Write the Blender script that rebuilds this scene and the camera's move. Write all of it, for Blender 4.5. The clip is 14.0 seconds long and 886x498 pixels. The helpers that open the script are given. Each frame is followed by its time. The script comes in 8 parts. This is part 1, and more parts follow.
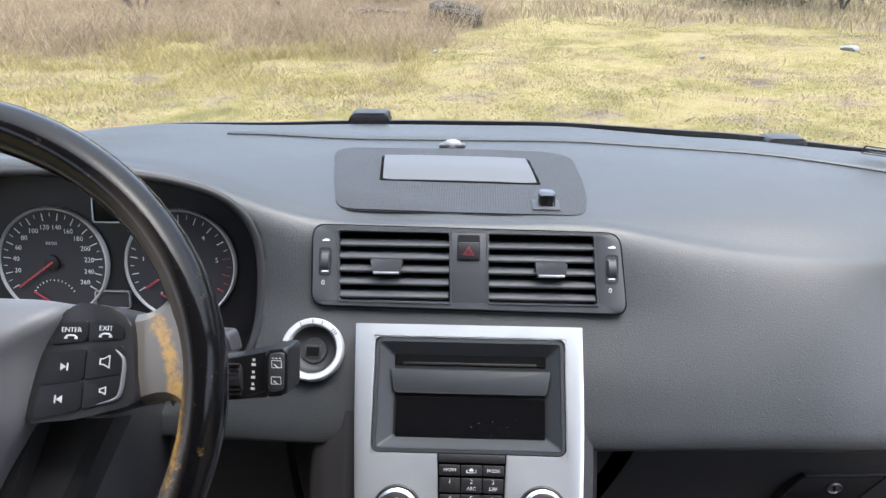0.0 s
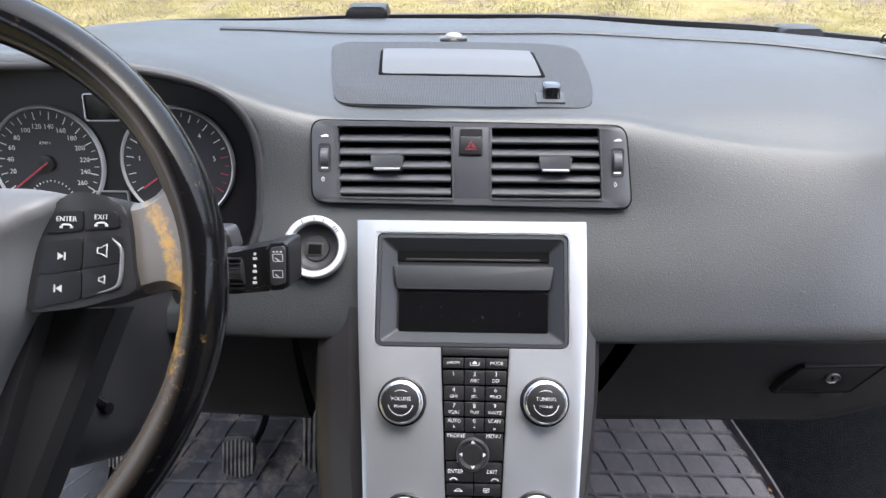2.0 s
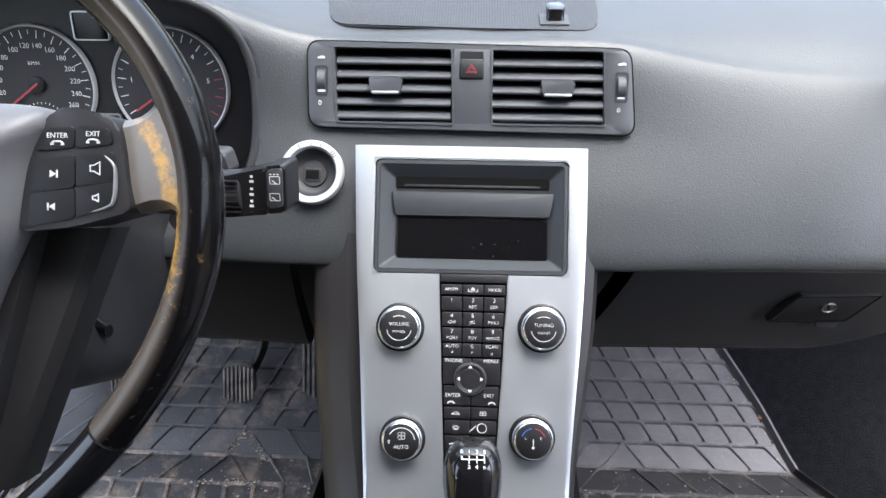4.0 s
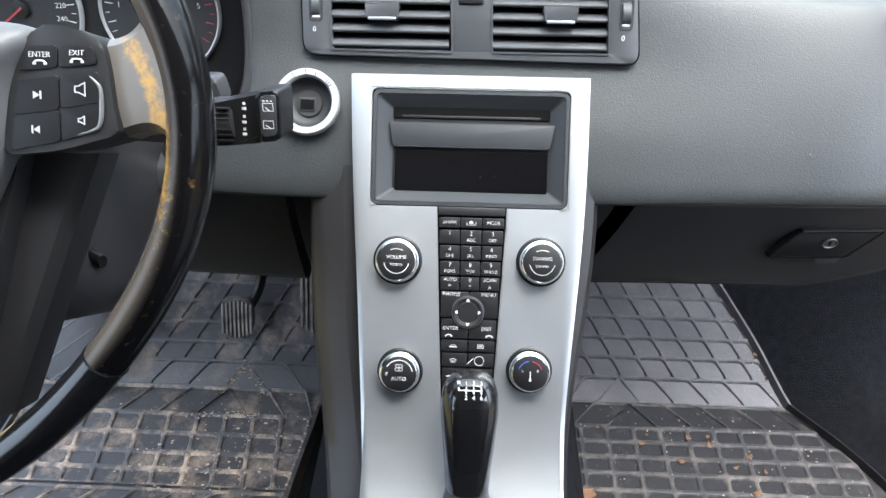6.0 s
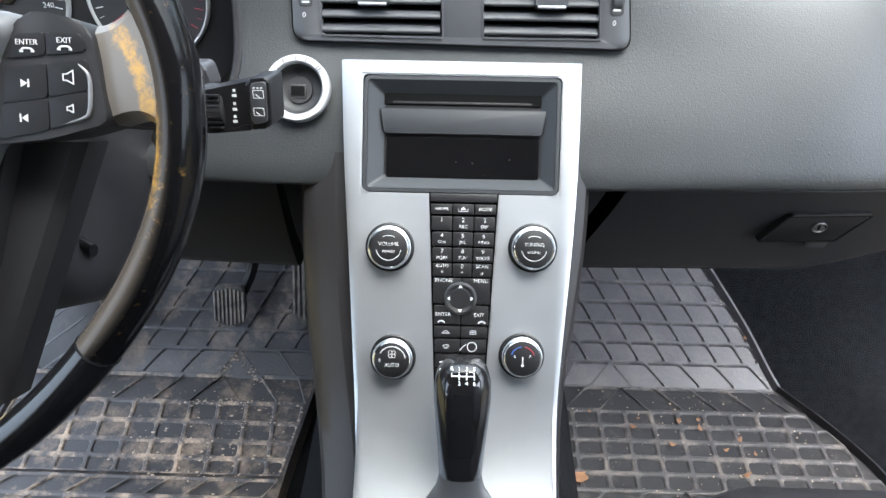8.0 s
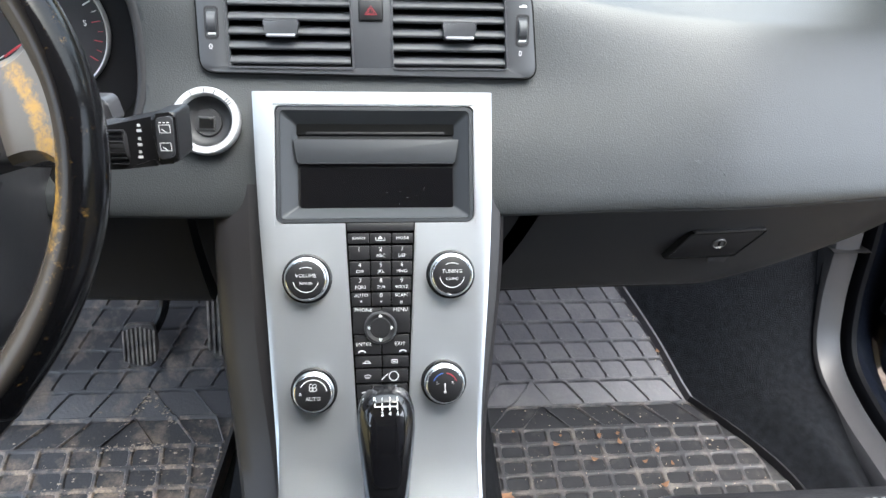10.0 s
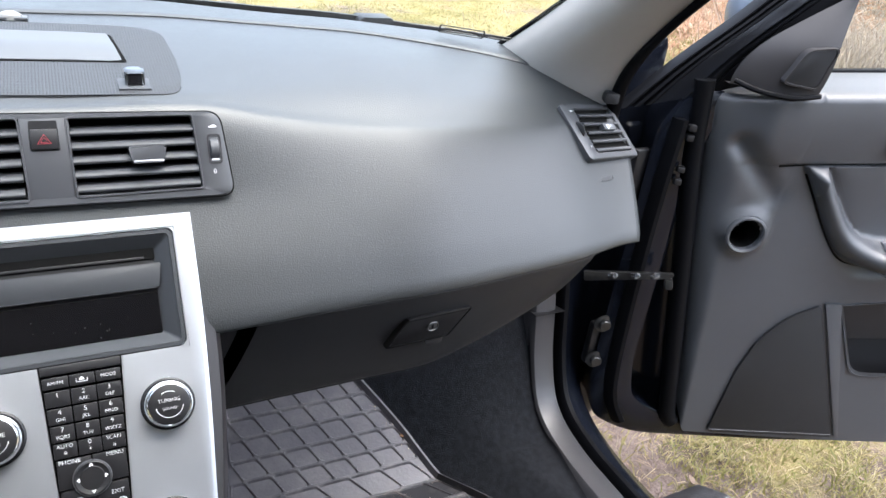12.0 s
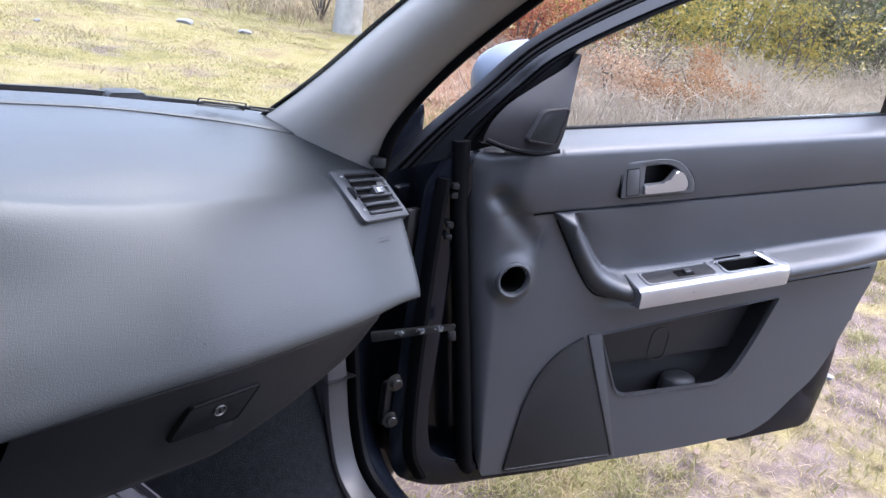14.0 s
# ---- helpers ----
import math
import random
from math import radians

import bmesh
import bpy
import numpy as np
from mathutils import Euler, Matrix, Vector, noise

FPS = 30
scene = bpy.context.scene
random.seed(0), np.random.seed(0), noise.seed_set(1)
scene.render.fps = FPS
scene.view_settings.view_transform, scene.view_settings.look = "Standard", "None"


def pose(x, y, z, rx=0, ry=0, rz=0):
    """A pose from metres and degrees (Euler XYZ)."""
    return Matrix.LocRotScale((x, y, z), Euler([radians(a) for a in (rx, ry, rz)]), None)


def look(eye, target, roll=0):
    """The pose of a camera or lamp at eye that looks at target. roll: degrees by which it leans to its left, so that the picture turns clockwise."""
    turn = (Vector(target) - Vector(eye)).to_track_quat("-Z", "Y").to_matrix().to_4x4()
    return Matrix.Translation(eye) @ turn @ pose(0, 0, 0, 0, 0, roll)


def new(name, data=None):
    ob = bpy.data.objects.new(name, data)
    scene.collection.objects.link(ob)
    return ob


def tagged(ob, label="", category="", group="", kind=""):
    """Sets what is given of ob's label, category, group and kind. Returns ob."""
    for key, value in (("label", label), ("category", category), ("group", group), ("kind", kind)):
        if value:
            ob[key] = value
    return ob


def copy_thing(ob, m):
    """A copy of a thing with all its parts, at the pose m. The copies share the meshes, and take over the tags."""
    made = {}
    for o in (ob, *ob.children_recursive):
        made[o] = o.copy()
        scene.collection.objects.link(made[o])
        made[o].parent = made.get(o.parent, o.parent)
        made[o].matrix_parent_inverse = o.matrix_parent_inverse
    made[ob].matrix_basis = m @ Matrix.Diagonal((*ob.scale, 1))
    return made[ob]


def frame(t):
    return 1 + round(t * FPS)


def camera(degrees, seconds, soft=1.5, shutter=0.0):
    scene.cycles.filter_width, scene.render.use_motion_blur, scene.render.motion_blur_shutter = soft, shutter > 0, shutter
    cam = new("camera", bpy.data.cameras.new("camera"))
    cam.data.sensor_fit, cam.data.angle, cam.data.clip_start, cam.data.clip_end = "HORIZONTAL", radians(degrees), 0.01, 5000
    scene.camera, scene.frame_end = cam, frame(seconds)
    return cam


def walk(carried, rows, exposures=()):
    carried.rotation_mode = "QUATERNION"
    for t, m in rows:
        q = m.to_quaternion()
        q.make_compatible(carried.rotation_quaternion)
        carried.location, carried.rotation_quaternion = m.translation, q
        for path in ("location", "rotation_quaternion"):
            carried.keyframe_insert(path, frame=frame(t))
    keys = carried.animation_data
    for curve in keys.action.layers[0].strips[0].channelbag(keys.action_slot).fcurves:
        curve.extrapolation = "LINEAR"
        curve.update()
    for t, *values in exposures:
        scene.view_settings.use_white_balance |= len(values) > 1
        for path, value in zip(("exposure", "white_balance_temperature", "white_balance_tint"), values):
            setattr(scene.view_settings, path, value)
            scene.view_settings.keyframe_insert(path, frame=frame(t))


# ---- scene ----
cam = camera(63.2, 14.0)
PATH = [
    (0, (0.0, 0.002, 1.193), (-0.072, 1.867, 0.474), 0.2),
    (0.5, (0.001, 0.003, 1.184), (-0.081, 1.841, 0.398), -0.4),
    (1, (0.0, 0.005, 1.181), (-0.082, 1.814, 0.333), -0.6),
    (1.5, (0.001, 0.005, 1.179), (-0.08, 1.79, 0.281), -0.5),
    (2, (0.001, 0.005, 1.176), (-0.077, 1.768, 0.234), -0.5),
    (2.5, (0.001, 0.005, 1.173), (-0.073, 1.745, 0.189), -0.3),
    (3, (0.001, 0.005, 1.171), (-0.072, 1.723, 0.149), -0.2),
    (3.5, (0.0, 0.006, 1.168), (-0.07, 1.702, 0.11), -0.2),
    (4, (0.0, 0.006, 1.167), (-0.069, 1.677, 0.069), -0.0),
    (4.2, (0.001, 0.005, 1.163), (-0.071, 1.669, 0.056), -0.1),
    (6.5, (0.0, 0.009, 1.156), (-0.059, 1.566, -0.097), 0.4),
    (7, (-0.001, 0.008, 1.156), (-0.057, 1.559, -0.106), 0.3),
    (9.5, (0.002, 0.009, 1.16), (0.096, 1.582, -0.072), 2.3),
    (10, (0.001, 0.009, 1.161), (0.188, 1.597, -0.041), 3.3),
    (10.5, (0.003, 0.009, 1.163), (0.324, 1.609, 0.006), 4.8),
    (11, (0.008, 0.007, 1.168), (0.497, 1.608, 0.073), 6.1),
    (11.5, (0.017, 0.001, 1.171), (0.696, 1.587, 0.159), 6.9),
    (12, (0.021, -0.005, 1.178), (0.9, 1.537, 0.258), 7.5),
    (12.5, (0.022, -0.008, 1.178), (1.094, 1.462, 0.349), 7.7),
    (13, (0.022, -0.007, 1.179), (1.247, 1.38, 0.42), 7.9),
    (13.5, (0.02, -0.008, 1.177), (1.346, 1.312, 0.472), 8.1),
    (14, (0.019, -0.005, 1.173), (1.41, 1.266, 0.504), 8.5),
]
EXPOSURE = [(0.0, 2.70, 6200, 12), (1.5, 2.84, 6350, 13), (4.0, 3.14, 6250, 11), (6.5, 3.30, 6200, 6), (10.5, 3.32, 6300, 6), (12.0, 3.20, 6250, 10), (14.0, 2.90, 5700, 17)]
walk(cam, [(t, look(eye, target, roll)) for t, eye, target, roll in PATH], EXPOSURE)

# ---- world, sun, exposure ----
SUN_EL, SUN_AZ = 74.0, 122.0
world = bpy.data.worlds.new("overcast_sky")
scene.world = world
world.use_nodes = True
_n, _l = world.node_tree.nodes, world.node_tree.links
_bg = _n["Background"]
_sky = _n.new("ShaderNodeTexSky")
_sky.sky_type, _sky.sun_disc = "NISHITA", False
_sky.sun_elevation, _sky.sun_rotation = radians(SUN_EL), radians(SUN_AZ)
_sky.air_density, _sky.dust_density, _sky.ozone_density = 1.0, 4.0, 1.0
_hsv = _n.new("ShaderNodeHueSaturation")
_hsv.inputs["Saturation"].default_value = 0.6
_l.new(_sky.outputs[0], _hsv.inputs["Color"])
_l.new(_hsv.outputs[0], _bg.inputs["Color"])
_bg.inputs["Strength"].default_value = 0.15
sun_data = bpy.data.lights.new("sun", "SUN")
sun_data.energy, sun_data.angle, sun_data.color = 0.5, radians(110), (1.0, 0.97, 0.93)
sun = new("sun", sun_data)
_a, _e = radians(SUN_AZ), radians(SUN_EL)
sun.matrix_world = look((math.sin(_a) * math.cos(_e) * 20, math.cos(_a) * math.cos(_e) * 20, math.sin(_e) * 20), (0, 0, 0))


# ---- materials ----
def mat(name, col, rough=0.5, metal=0.0, bump=None, var=None, rvar=0.0, spec=0.5, coat=0.0, fine=None):
    """A surface with colour variation var=(scale, amount), grain bump=(scale, strength, depth) and a second, finer or coarser relief."""
    m = bpy.data.materials.new(name)
    m.use_nodes = True
    n, l = m.node_tree.nodes, m.node_tree.links
    b = n["Principled BSDF"]
    b.inputs["Base Color"].default_value = (*col, 1)
    b.inputs["Roughness"].default_value = rough
    b.inputs["Metallic"].default_value = metal
    b.inputs["Specular IOR Level"].default_value = spec
    b.inputs["Coat Weight"].default_value = coat
    tc = n.new("ShaderNodeTexCoord")
    if var or rvar:
        sc, am = var or (8.0, 0.0)
        t1 = n.new("ShaderNodeTexNoise")
        t1.inputs["Scale"].default_value, t1.inputs["Detail"].default_value = sc, 8
        t2 = n.new("ShaderNodeTexNoise")
        t2.inputs["Scale"].default_value, t2.inputs["Detail"].default_value = sc * 9, 5
        l.new(tc.outputs["Object"], t1.inputs["Vector"])
        l.new(tc.outputs["Object"], t2.inputs["Vector"])
        add = n.new("ShaderNodeMath")
        add.operation = "MULTIPLY_ADD"
        l.new(t2.outputs["Fac"], add.inputs[0])
        add.inputs[1].default_value = 0.4
        l.new(t1.outputs["Fac"], add.inputs[2])
        if am:
            r = n.new("ShaderNodeMapRange")
            r.inputs[1].default_value, r.inputs[2].default_value = 0.4, 1.0
            r.inputs[3].default_value, r.inputs[4].default_value = 1 - am, 1 + am
            l.new(add.outputs[0], r.inputs[0])
            mx = n.new("ShaderNodeVectorMath")
            mx.operation = "SCALE"
            mx.inputs[0].default_value = col
            l.new(r.outputs[0], mx.inputs["Scale"])
            l.new(mx.outputs[0], b.inputs["Base Color"])
        if rvar:
            r2 = n.new("ShaderNodeMapRange")
            r2.inputs[1].default_value, r2.inputs[2].default_value = 0.4, 1.0
            r2.inputs[3].default_value, r2.inputs[4].default_value = rough - rvar, rough + rvar
            l.new(add.outputs[0], r2.inputs[0])
            l.new(r2.outputs[0], b.inputs["Roughness"])
    last = None
    for spec_ in (bump, fine):
        if not spec_:
            continue
        kind, sc, st, dist = spec_
        if kind == "leather":
            t = n.new("ShaderNodeTexVoronoi")
            t.feature = "F1"
            t.inputs["Scale"].default_value = sc
            out = t.outputs["Distance"]
        else:
            t = n.new("ShaderNodeTexNoise")
            t.inputs["Scale"].default_value, t.inputs["Detail"].default_value = sc, 6
            out = t.outputs["Fac"]
        l.new(tc.outputs["Object"], t.inputs["Vector"])
        bp = n.new("ShaderNodeBump")
        bp.inputs["Strength"].default_value, bp.inputs["Distance"].default_value = st, dist
        l.new(out, bp.inputs["Height"])
        if last:
            l.new(last, bp.inputs["Normal"])
        last = bp.outputs["Normal"]
    if last:
        l.new(last, b.inputs["Normal"])
    return m


def two_tone(name, a, c, scale, lo, hi, rough_a, rough_c, metal=0.0, detail=8, bump=0.0):
    """Surface a with patches of c (dirt, wear, earth) of noisy outline."""
    m = bpy.data.materials.new(name)
    m.use_nodes = True
    n, l = m.node_tree.nodes, m.node_tree.links
    b = n["Principled BSDF"]
    b.inputs["Metallic"].default_value = metal
    tc = n.new("ShaderNodeTexCoord")
    t = n.new("ShaderNodeTexNoise")
    t.inputs["Scale"].default_value, t.inputs["Detail"].default_value, t.inputs["Roughness"].default_value = scale, detail, 0.65
    l.new(tc.outputs["Object"], t.inputs["Vector"])
    r = n.new("ShaderNodeMapRange")
    r.inputs[1].default_value, r.inputs[2].default_value = lo, hi
    l.new(t.outputs["Fac"], r.inputs[0])
    f2 = n.new("ShaderNodeTexNoise")
    f2.inputs["Scale"].default_value, f2.inputs["Detail"].default_value = scale * 14, 6
    l.new(tc.outputs["Object"], f2.inputs["Vector"])
    mul = n.new("ShaderNodeMath")
    mul.operation = "MULTIPLY"
    r3 = n.new("ShaderNodeMapRange")
    r3.inputs[1].default_value, r3.inputs[2].default_value, r3.inputs[3].default_value, r3.inputs[4].default_value = 0.3, 0.7, 0.55, 1.2
    l.new(f2.outputs["Fac"], r3.inputs[0])
    l.new(r.outputs[0], mul.inputs[0])
    l.new(r3.outputs[0], mul.inputs[1])
    mul.use_clamp = True
    mix = n.new("ShaderNodeMix")
    mix.data_type = "RGBA"
    mix.inputs[6].default_value, mix.inputs[7].default_value = (*a, 1), (*c, 1)
    l.new(mul.outputs[0], mix.inputs[0])
    l.new(mix.outputs[2], b.inputs["Base Color"])
    rr = n.new("ShaderNodeMapRange")
    rr.inputs[3].default_value, rr.inputs[4].default_value = rough_a, rough_c
    l.new(mul.outputs[0], rr.inputs[0])
    l.new(rr.outputs[0], b.inputs["Roughness"])
    if bump:
        bp = n.new("ShaderNodeBump")
        bp.inputs["Strength"].default_value, bp.inputs["Distance"].default_value = bump, 0.001
        l.new(f2.outputs["Fac"], bp.inputs["Height"])
        l.new(bp.outputs[0], b.inputs["Normal"])
    return m


def leafy(name, cols, rough=0.7, trans=0.42, upright=False):
    """Plant matter, each blade or leaf with its own shade."""
    m = bpy.data.materials.new(name)
    m.use_nodes = True
    n, l = m.node_tree.nodes, m.node_tree.links
    b = n["Principled BSDF"]
    g = n.new("ShaderNodeNewGeometry")
    cr = n.new("ShaderNodeValToRGB")
    while len(cr.color_ramp.elements) < len(cols):
        cr.color_ramp.elements.new(0.5)
    for i, c in enumerate(cols):
        cr.color_ramp.elements[i].position = i / max(1, len(cols) - 1)
        cr.color_ramp.elements[i].color = (*c, 1)
    l.new(g.outputs["Random Per Island"], cr.inputs[0])
    l.new(cr.outputs[0], b.inputs["Base Color"])
    b.inputs["Roughness"].default_value = rough
    b.inputs["Specular IOR Level"].default_value = 0.2
    tr = n.new("ShaderNodeBsdfTranslucent")
    if upright:
        # slender blades take the light like the sward as a whole
        mixn = n.new("ShaderNodeVectorMath")
        mixn.operation = "MULTIPLY_ADD"
        mixn.inputs[1].default_value, mixn.inputs[2].default_value = (0.35, 0.35, 0.35), (0.0, 0.0, 0.9)
        l.new(g.outputs["Normal"], mixn.inputs[0])
        nn = n.new("ShaderNodeVectorMath")
        nn.operation = "NORMALIZE"
        l.new(mixn.outputs[0], nn.inputs[0])
        l.new(nn.outputs[0], b.inputs["Normal"])
    l.new(cr.outputs[0], tr.inputs[0])
    mx = n.new("ShaderNodeMixShader")
    mx.inputs[0].default_value = trans
    l.new(b.outputs[0], mx.inputs[1])
    l.new(tr.outputs[0], mx.inputs[2])
    l.new(mx.outputs[0], n["Material Output"].inputs[0])
    return m


def glass(name, tint=(0.93, 0.97, 0.95), dirt=0.0):
    m = bpy.data.materials.new(name)
    m.use_nodes = True
    n, l = m.node_tree.nodes, m.node_tree.links
    n.remove(n["Principled BSDF"])
    t, g, fr, mx = n.new("ShaderNodeBsdfTransparent"), n.new("ShaderNodeBsdfGlossy"), n.new("ShaderNodeMath"), n.new("ShaderNodeMixShader")
    t.inputs[0].default_value = (*tint, 1)
    g.inputs["Roughness"].default_value = 0.01
    lw, pw = n.new("ShaderNodeLayerWeight"), n.new("ShaderNodeMath")
    lw.inputs[0].default_value = 0.5
    pw.operation, pw.inputs[1].default_value = "POWER", 5.0
    l.new(lw.outputs["Facing"], pw.inputs[0])
    fr.operation, fr.inputs[1].default_value, fr.inputs[2].default_value = "MULTIPLY_ADD", 0.92, 0.05
    l.new(pw.outputs[0], fr.inputs[0])
    l.new(fr.outputs[0], mx.inputs[0])
    l.new(t.outputs[0], mx.inputs[1])
    l.new(g.outputs[0], mx.inputs[2])
    l.new(mx.outputs[0], n["Material Output"].inputs[0])
    return m


M_DASH = mat("dash_soft_plastic", (0.0192, 0.0215, 0.0230), 0.42, spec=0.52, bump=("leather", 800, 0.26, 0.0006), var=(6, 0.12), rvar=0.05, fine=("noise", 40, 0.06, 0.002))
M_PLASTIC = mat("charcoal_plastic", (0.032, 0.034, 0.038), 0.5, spec=0.35, bump=("noise", 1800, 0.12, 0.0003), var=(10, 0.1), rvar=0.05)
M_LOWER = mat("lower_trim_plastic", (0.016, 0.016, 0.0175), 0.48, spec=0.3, bump=("noise", 1500, 0.15, 0.0004), var=(12, 0.15), rvar=0.06)
M_SIDE = mat("console_side_plastic", (0.017, 0.0163, 0.0175), 0.42, spec=0.25, bump=("noise", 1500, 0.15, 0.0004), var=(9, 0.12), rvar=0.06)
M_DARK = mat("black_plastic", (0.008, 0.008, 0.009), 0.4, spec=0.25, bump=("noise", 1500, 0.1, 0.0003), var=(15, 0.15))
# dull near-black: the shade of hollows, gaps and seams put into the colour
M_VOID = mat("deep_shade_black", (0.004, 0.004, 0.004), 0.9, spec=0.05)
M_LID = mat("smooth_grey_lid", (0.055, 0.057, 0.060), 0.38, var=(12, 0.06), rvar=0.03)
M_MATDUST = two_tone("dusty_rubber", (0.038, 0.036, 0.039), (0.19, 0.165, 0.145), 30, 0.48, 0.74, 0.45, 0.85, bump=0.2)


def worn_leather(name, base, flank, gold, rough, spec=0.4):
    """Wheel leather grey inside the rim and worn through to tan near the spokes."""
    m = mat(name, base, rough, spec=spec, bump=("leather", 700, 0.05, 0.0003), rvar=0.05, fine=("noise", 35, 0.03, 0.001))
    n, l = m.node_tree.nodes, m.node_tree.links
    b = n["Principled BSDF"]

    def op(kind, a, c, clamp=False):
        q = n.new("ShaderNodeMath")
        q.operation, q.use_clamp = kind, clamp
        for i, v in enumerate((a, c)):
            if isinstance(v, (int, float)):
                q.inputs[i].default_value = v
            else:
                l.new(v, q.inputs[i])
        return q.outputs[0]

    def ramp(v, lo, hi):
        q = n.new("ShaderNodeMapRange")
        q.interpolation_type = "SMOOTHSTEP"
        q.inputs[1].default_value, q.inputs[2].default_value = min(lo, hi), max(lo, hi)
        q.inputs[3].default_value, q.inputs[4].default_value = (0.0, 1.0) if lo < hi else (1.0, 0.0)
        l.new(v, q.inputs[0])
        return q.outputs[0]

    tc, sp, no = n.new("ShaderNodeTexCoord"), n.new("ShaderNodeSeparateXYZ"), n.new("ShaderNodeTexNoise")
    l.new(tc.outputs["Object"], sp.inputs[0])
    l.new(tc.outputs["Object"], no.inputs["Vector"])
    no.inputs["Scale"].default_value, no.inputs["Detail"].default_value, no.inputs["Roughness"].default_value = 190, 9, 0.75
    x, y, z = sp.outputs[0], sp.outputs[1], sp.outputs[2]
    rad = op("SQRT", op("ADD", op("MULTIPLY", x, x), op("MULTIPLY", y, y)), 0.0)
    track = op("ADD", rad, op("MULTIPLY", ramp(y, 0.042, 0.070), 0.0040))
    near = op("MULTIPLY", ramp(op("ABSOLUTE", op("SUBTRACT", track, 0.1622), 0.0), 0.0090, 0.001), ramp(z, -0.008, 0.004))
    span = op("MULTIPLY", ramp(y, -0.060, 0.010), ramp(y, 0.074, 0.060))
    worn = op("ADD", op("MULTIPLY", op("MULTIPLY", near, span), 1.55), op("MULTIPLY", op("SUBTRACT", no.outputs["Fac"], 0.5), 5.0))
    worn = op("MULTIPLY", ramp(worn, 0.45, 2.1), ramp(x, 0.0, 0.05))
    grey = op("MULTIPLY", op("MULTIPLY", ramp(y, 0.150, 0.085), ramp(op("SUBTRACT", rad, op("MULTIPLY", y, 0.088)), 0.1730, 0.1640)), ramp(z, -0.012, 0.006))
    m1, m2 = n.new("ShaderNodeMix"), n.new("ShaderNodeMix")
    for q, fac in ((m1, grey), (m2, worn)):
        q.data_type = "RGBA"
        l.new(fac, q.inputs[0])
    m1.inputs[6].default_value, m1.inputs[7].default_value, m2.inputs[7].default_value = (*base, 1), (*flank, 1), (*gold, 1)
    l.new(m1.outputs[2], m2.inputs[6])
    l.new(m2.outputs[2], b.inputs["Base Color"])
    return m


M_WHEEL = worn_leather("worn_wheel_leather", (0.004, 0.004, 0.0046), (0.075, 0.064, 0.053), (0.40, 0.235, 0.06), 0.13, 0.16)
M_GLOSS = mat("piano_black", (0.006, 0.006, 0.007), 0.06, rvar=0.02, var=(30, 0.1), coat=0.5)
M_SCREEN = mat("display_glass", (0.003, 0.003, 0.0035), 0.08, spec=0.18, var=(60, 0.2))
M_BEZEL = mat("radio_bezel_plastic", (0.019, 0.021, 0.024), 0.45, spec=0.3, bump=("noise", 1200, 0.1, 0.0003), var=(12, 0.1))
M_SILVER = mat("satin_silver_plate", (0.43, 0.455, 0.48), 0.34, metal=0.82, bump=("noise", 900, 0.06, 0.0002), var=(5, 0.05), rvar=0.04)
M_ALU = mat("brushed_aluminium", (0.37, 0.38, 0.40), 0.30, metal=0.85, var=(20, 0.05), rvar=0.05)
M_CHROME = mat("satin_chrome", (0.72, 0.73, 0.74), 0.16, metal=1.0, var=(40, 0.04), rvar=0.05)
M_KEYS = mat("keypad_black", (0.007, 0.007, 0.008), 0.42, spec=0.38, bump=("noise", 1500, 0.08, 0.0002), var=(30, 0.15))
M_WHITE = mat("white_print", (0.50, 0.51, 0.51), 0.6)
M_RED = mat("red_print", (0.27, 0.022, 0.035), 0.5)
M_BLUE = mat("blue_print", (0.035, 0.09, 0.30), 0.5)
M_GRILLE = mat("speaker_mesh", (0.016, 0.017, 0.019), 0.5, spec=0.25, metal=0.2, bump=("leather", 1400, 0.35, 0.0006), var=(20, 0.1))
M_LEATHER = mat("worn_black_leather", (0.008, 0.008, 0.009), 0.16, bump=("leather", 700, 0.05, 0.0003), var=(14, 0.2), rvar=0.05, fine=("noise", 35, 0.03, 0.001))
M_HUB = mat("airbag_cover_plastic", (0.088, 0.090, 0.096), 0.46, spec=0.45, bump=("leather", 1000, 0.15, 0.0004), var=(10, 0.1))
M_SPOKE = worn_leather("worn_spoke_leather", (0.125, 0.122, 0.120), (0.125, 0.115, 0.105), (0.40, 0.235, 0.06), 0.34)
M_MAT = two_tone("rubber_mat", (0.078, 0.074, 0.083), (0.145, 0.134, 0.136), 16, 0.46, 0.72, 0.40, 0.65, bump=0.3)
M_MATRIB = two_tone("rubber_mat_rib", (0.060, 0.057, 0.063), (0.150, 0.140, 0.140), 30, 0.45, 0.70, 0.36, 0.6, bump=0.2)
# rubber with its dimmer light put into a darker base; the dust is real
M_MATDIM = two_tone("dimmed_dusty_rubber", (0.011, 0.0105, 0.012), (0.085, 0.074, 0.067), 34, 0.54, 0.80, 0.40, 0.85, bump=0.3)
M_MATDIRT = two_tone("sandy_rubber_sheet", (0.018, 0.0175, 0.019), (0.19, 0.148, 0.112), 19, 0.49, 0.66, 0.45, 0.9, bump=0.5)
M_PADDIRT = two_tone("dusty_rubber_block", (0.024, 0.0235, 0.027), (0.17, 0.135, 0.106), 19, 0.52, 0.72, 0.36, 0.85, bump=0.4)
M_SANDRIDGE = two_tone("sandy_rubber_ridge", (0.042, 0.039, 0.040), (0.36, 0.28, 0.21), 22, 0.47, 0.64, 0.45, 0.9, bump=0.4)
M_RIDGE = mat("pale_key_ridge", (0.17, 0.17, 0.175), 0.35, metal=0.4, var=(60, 0.2))
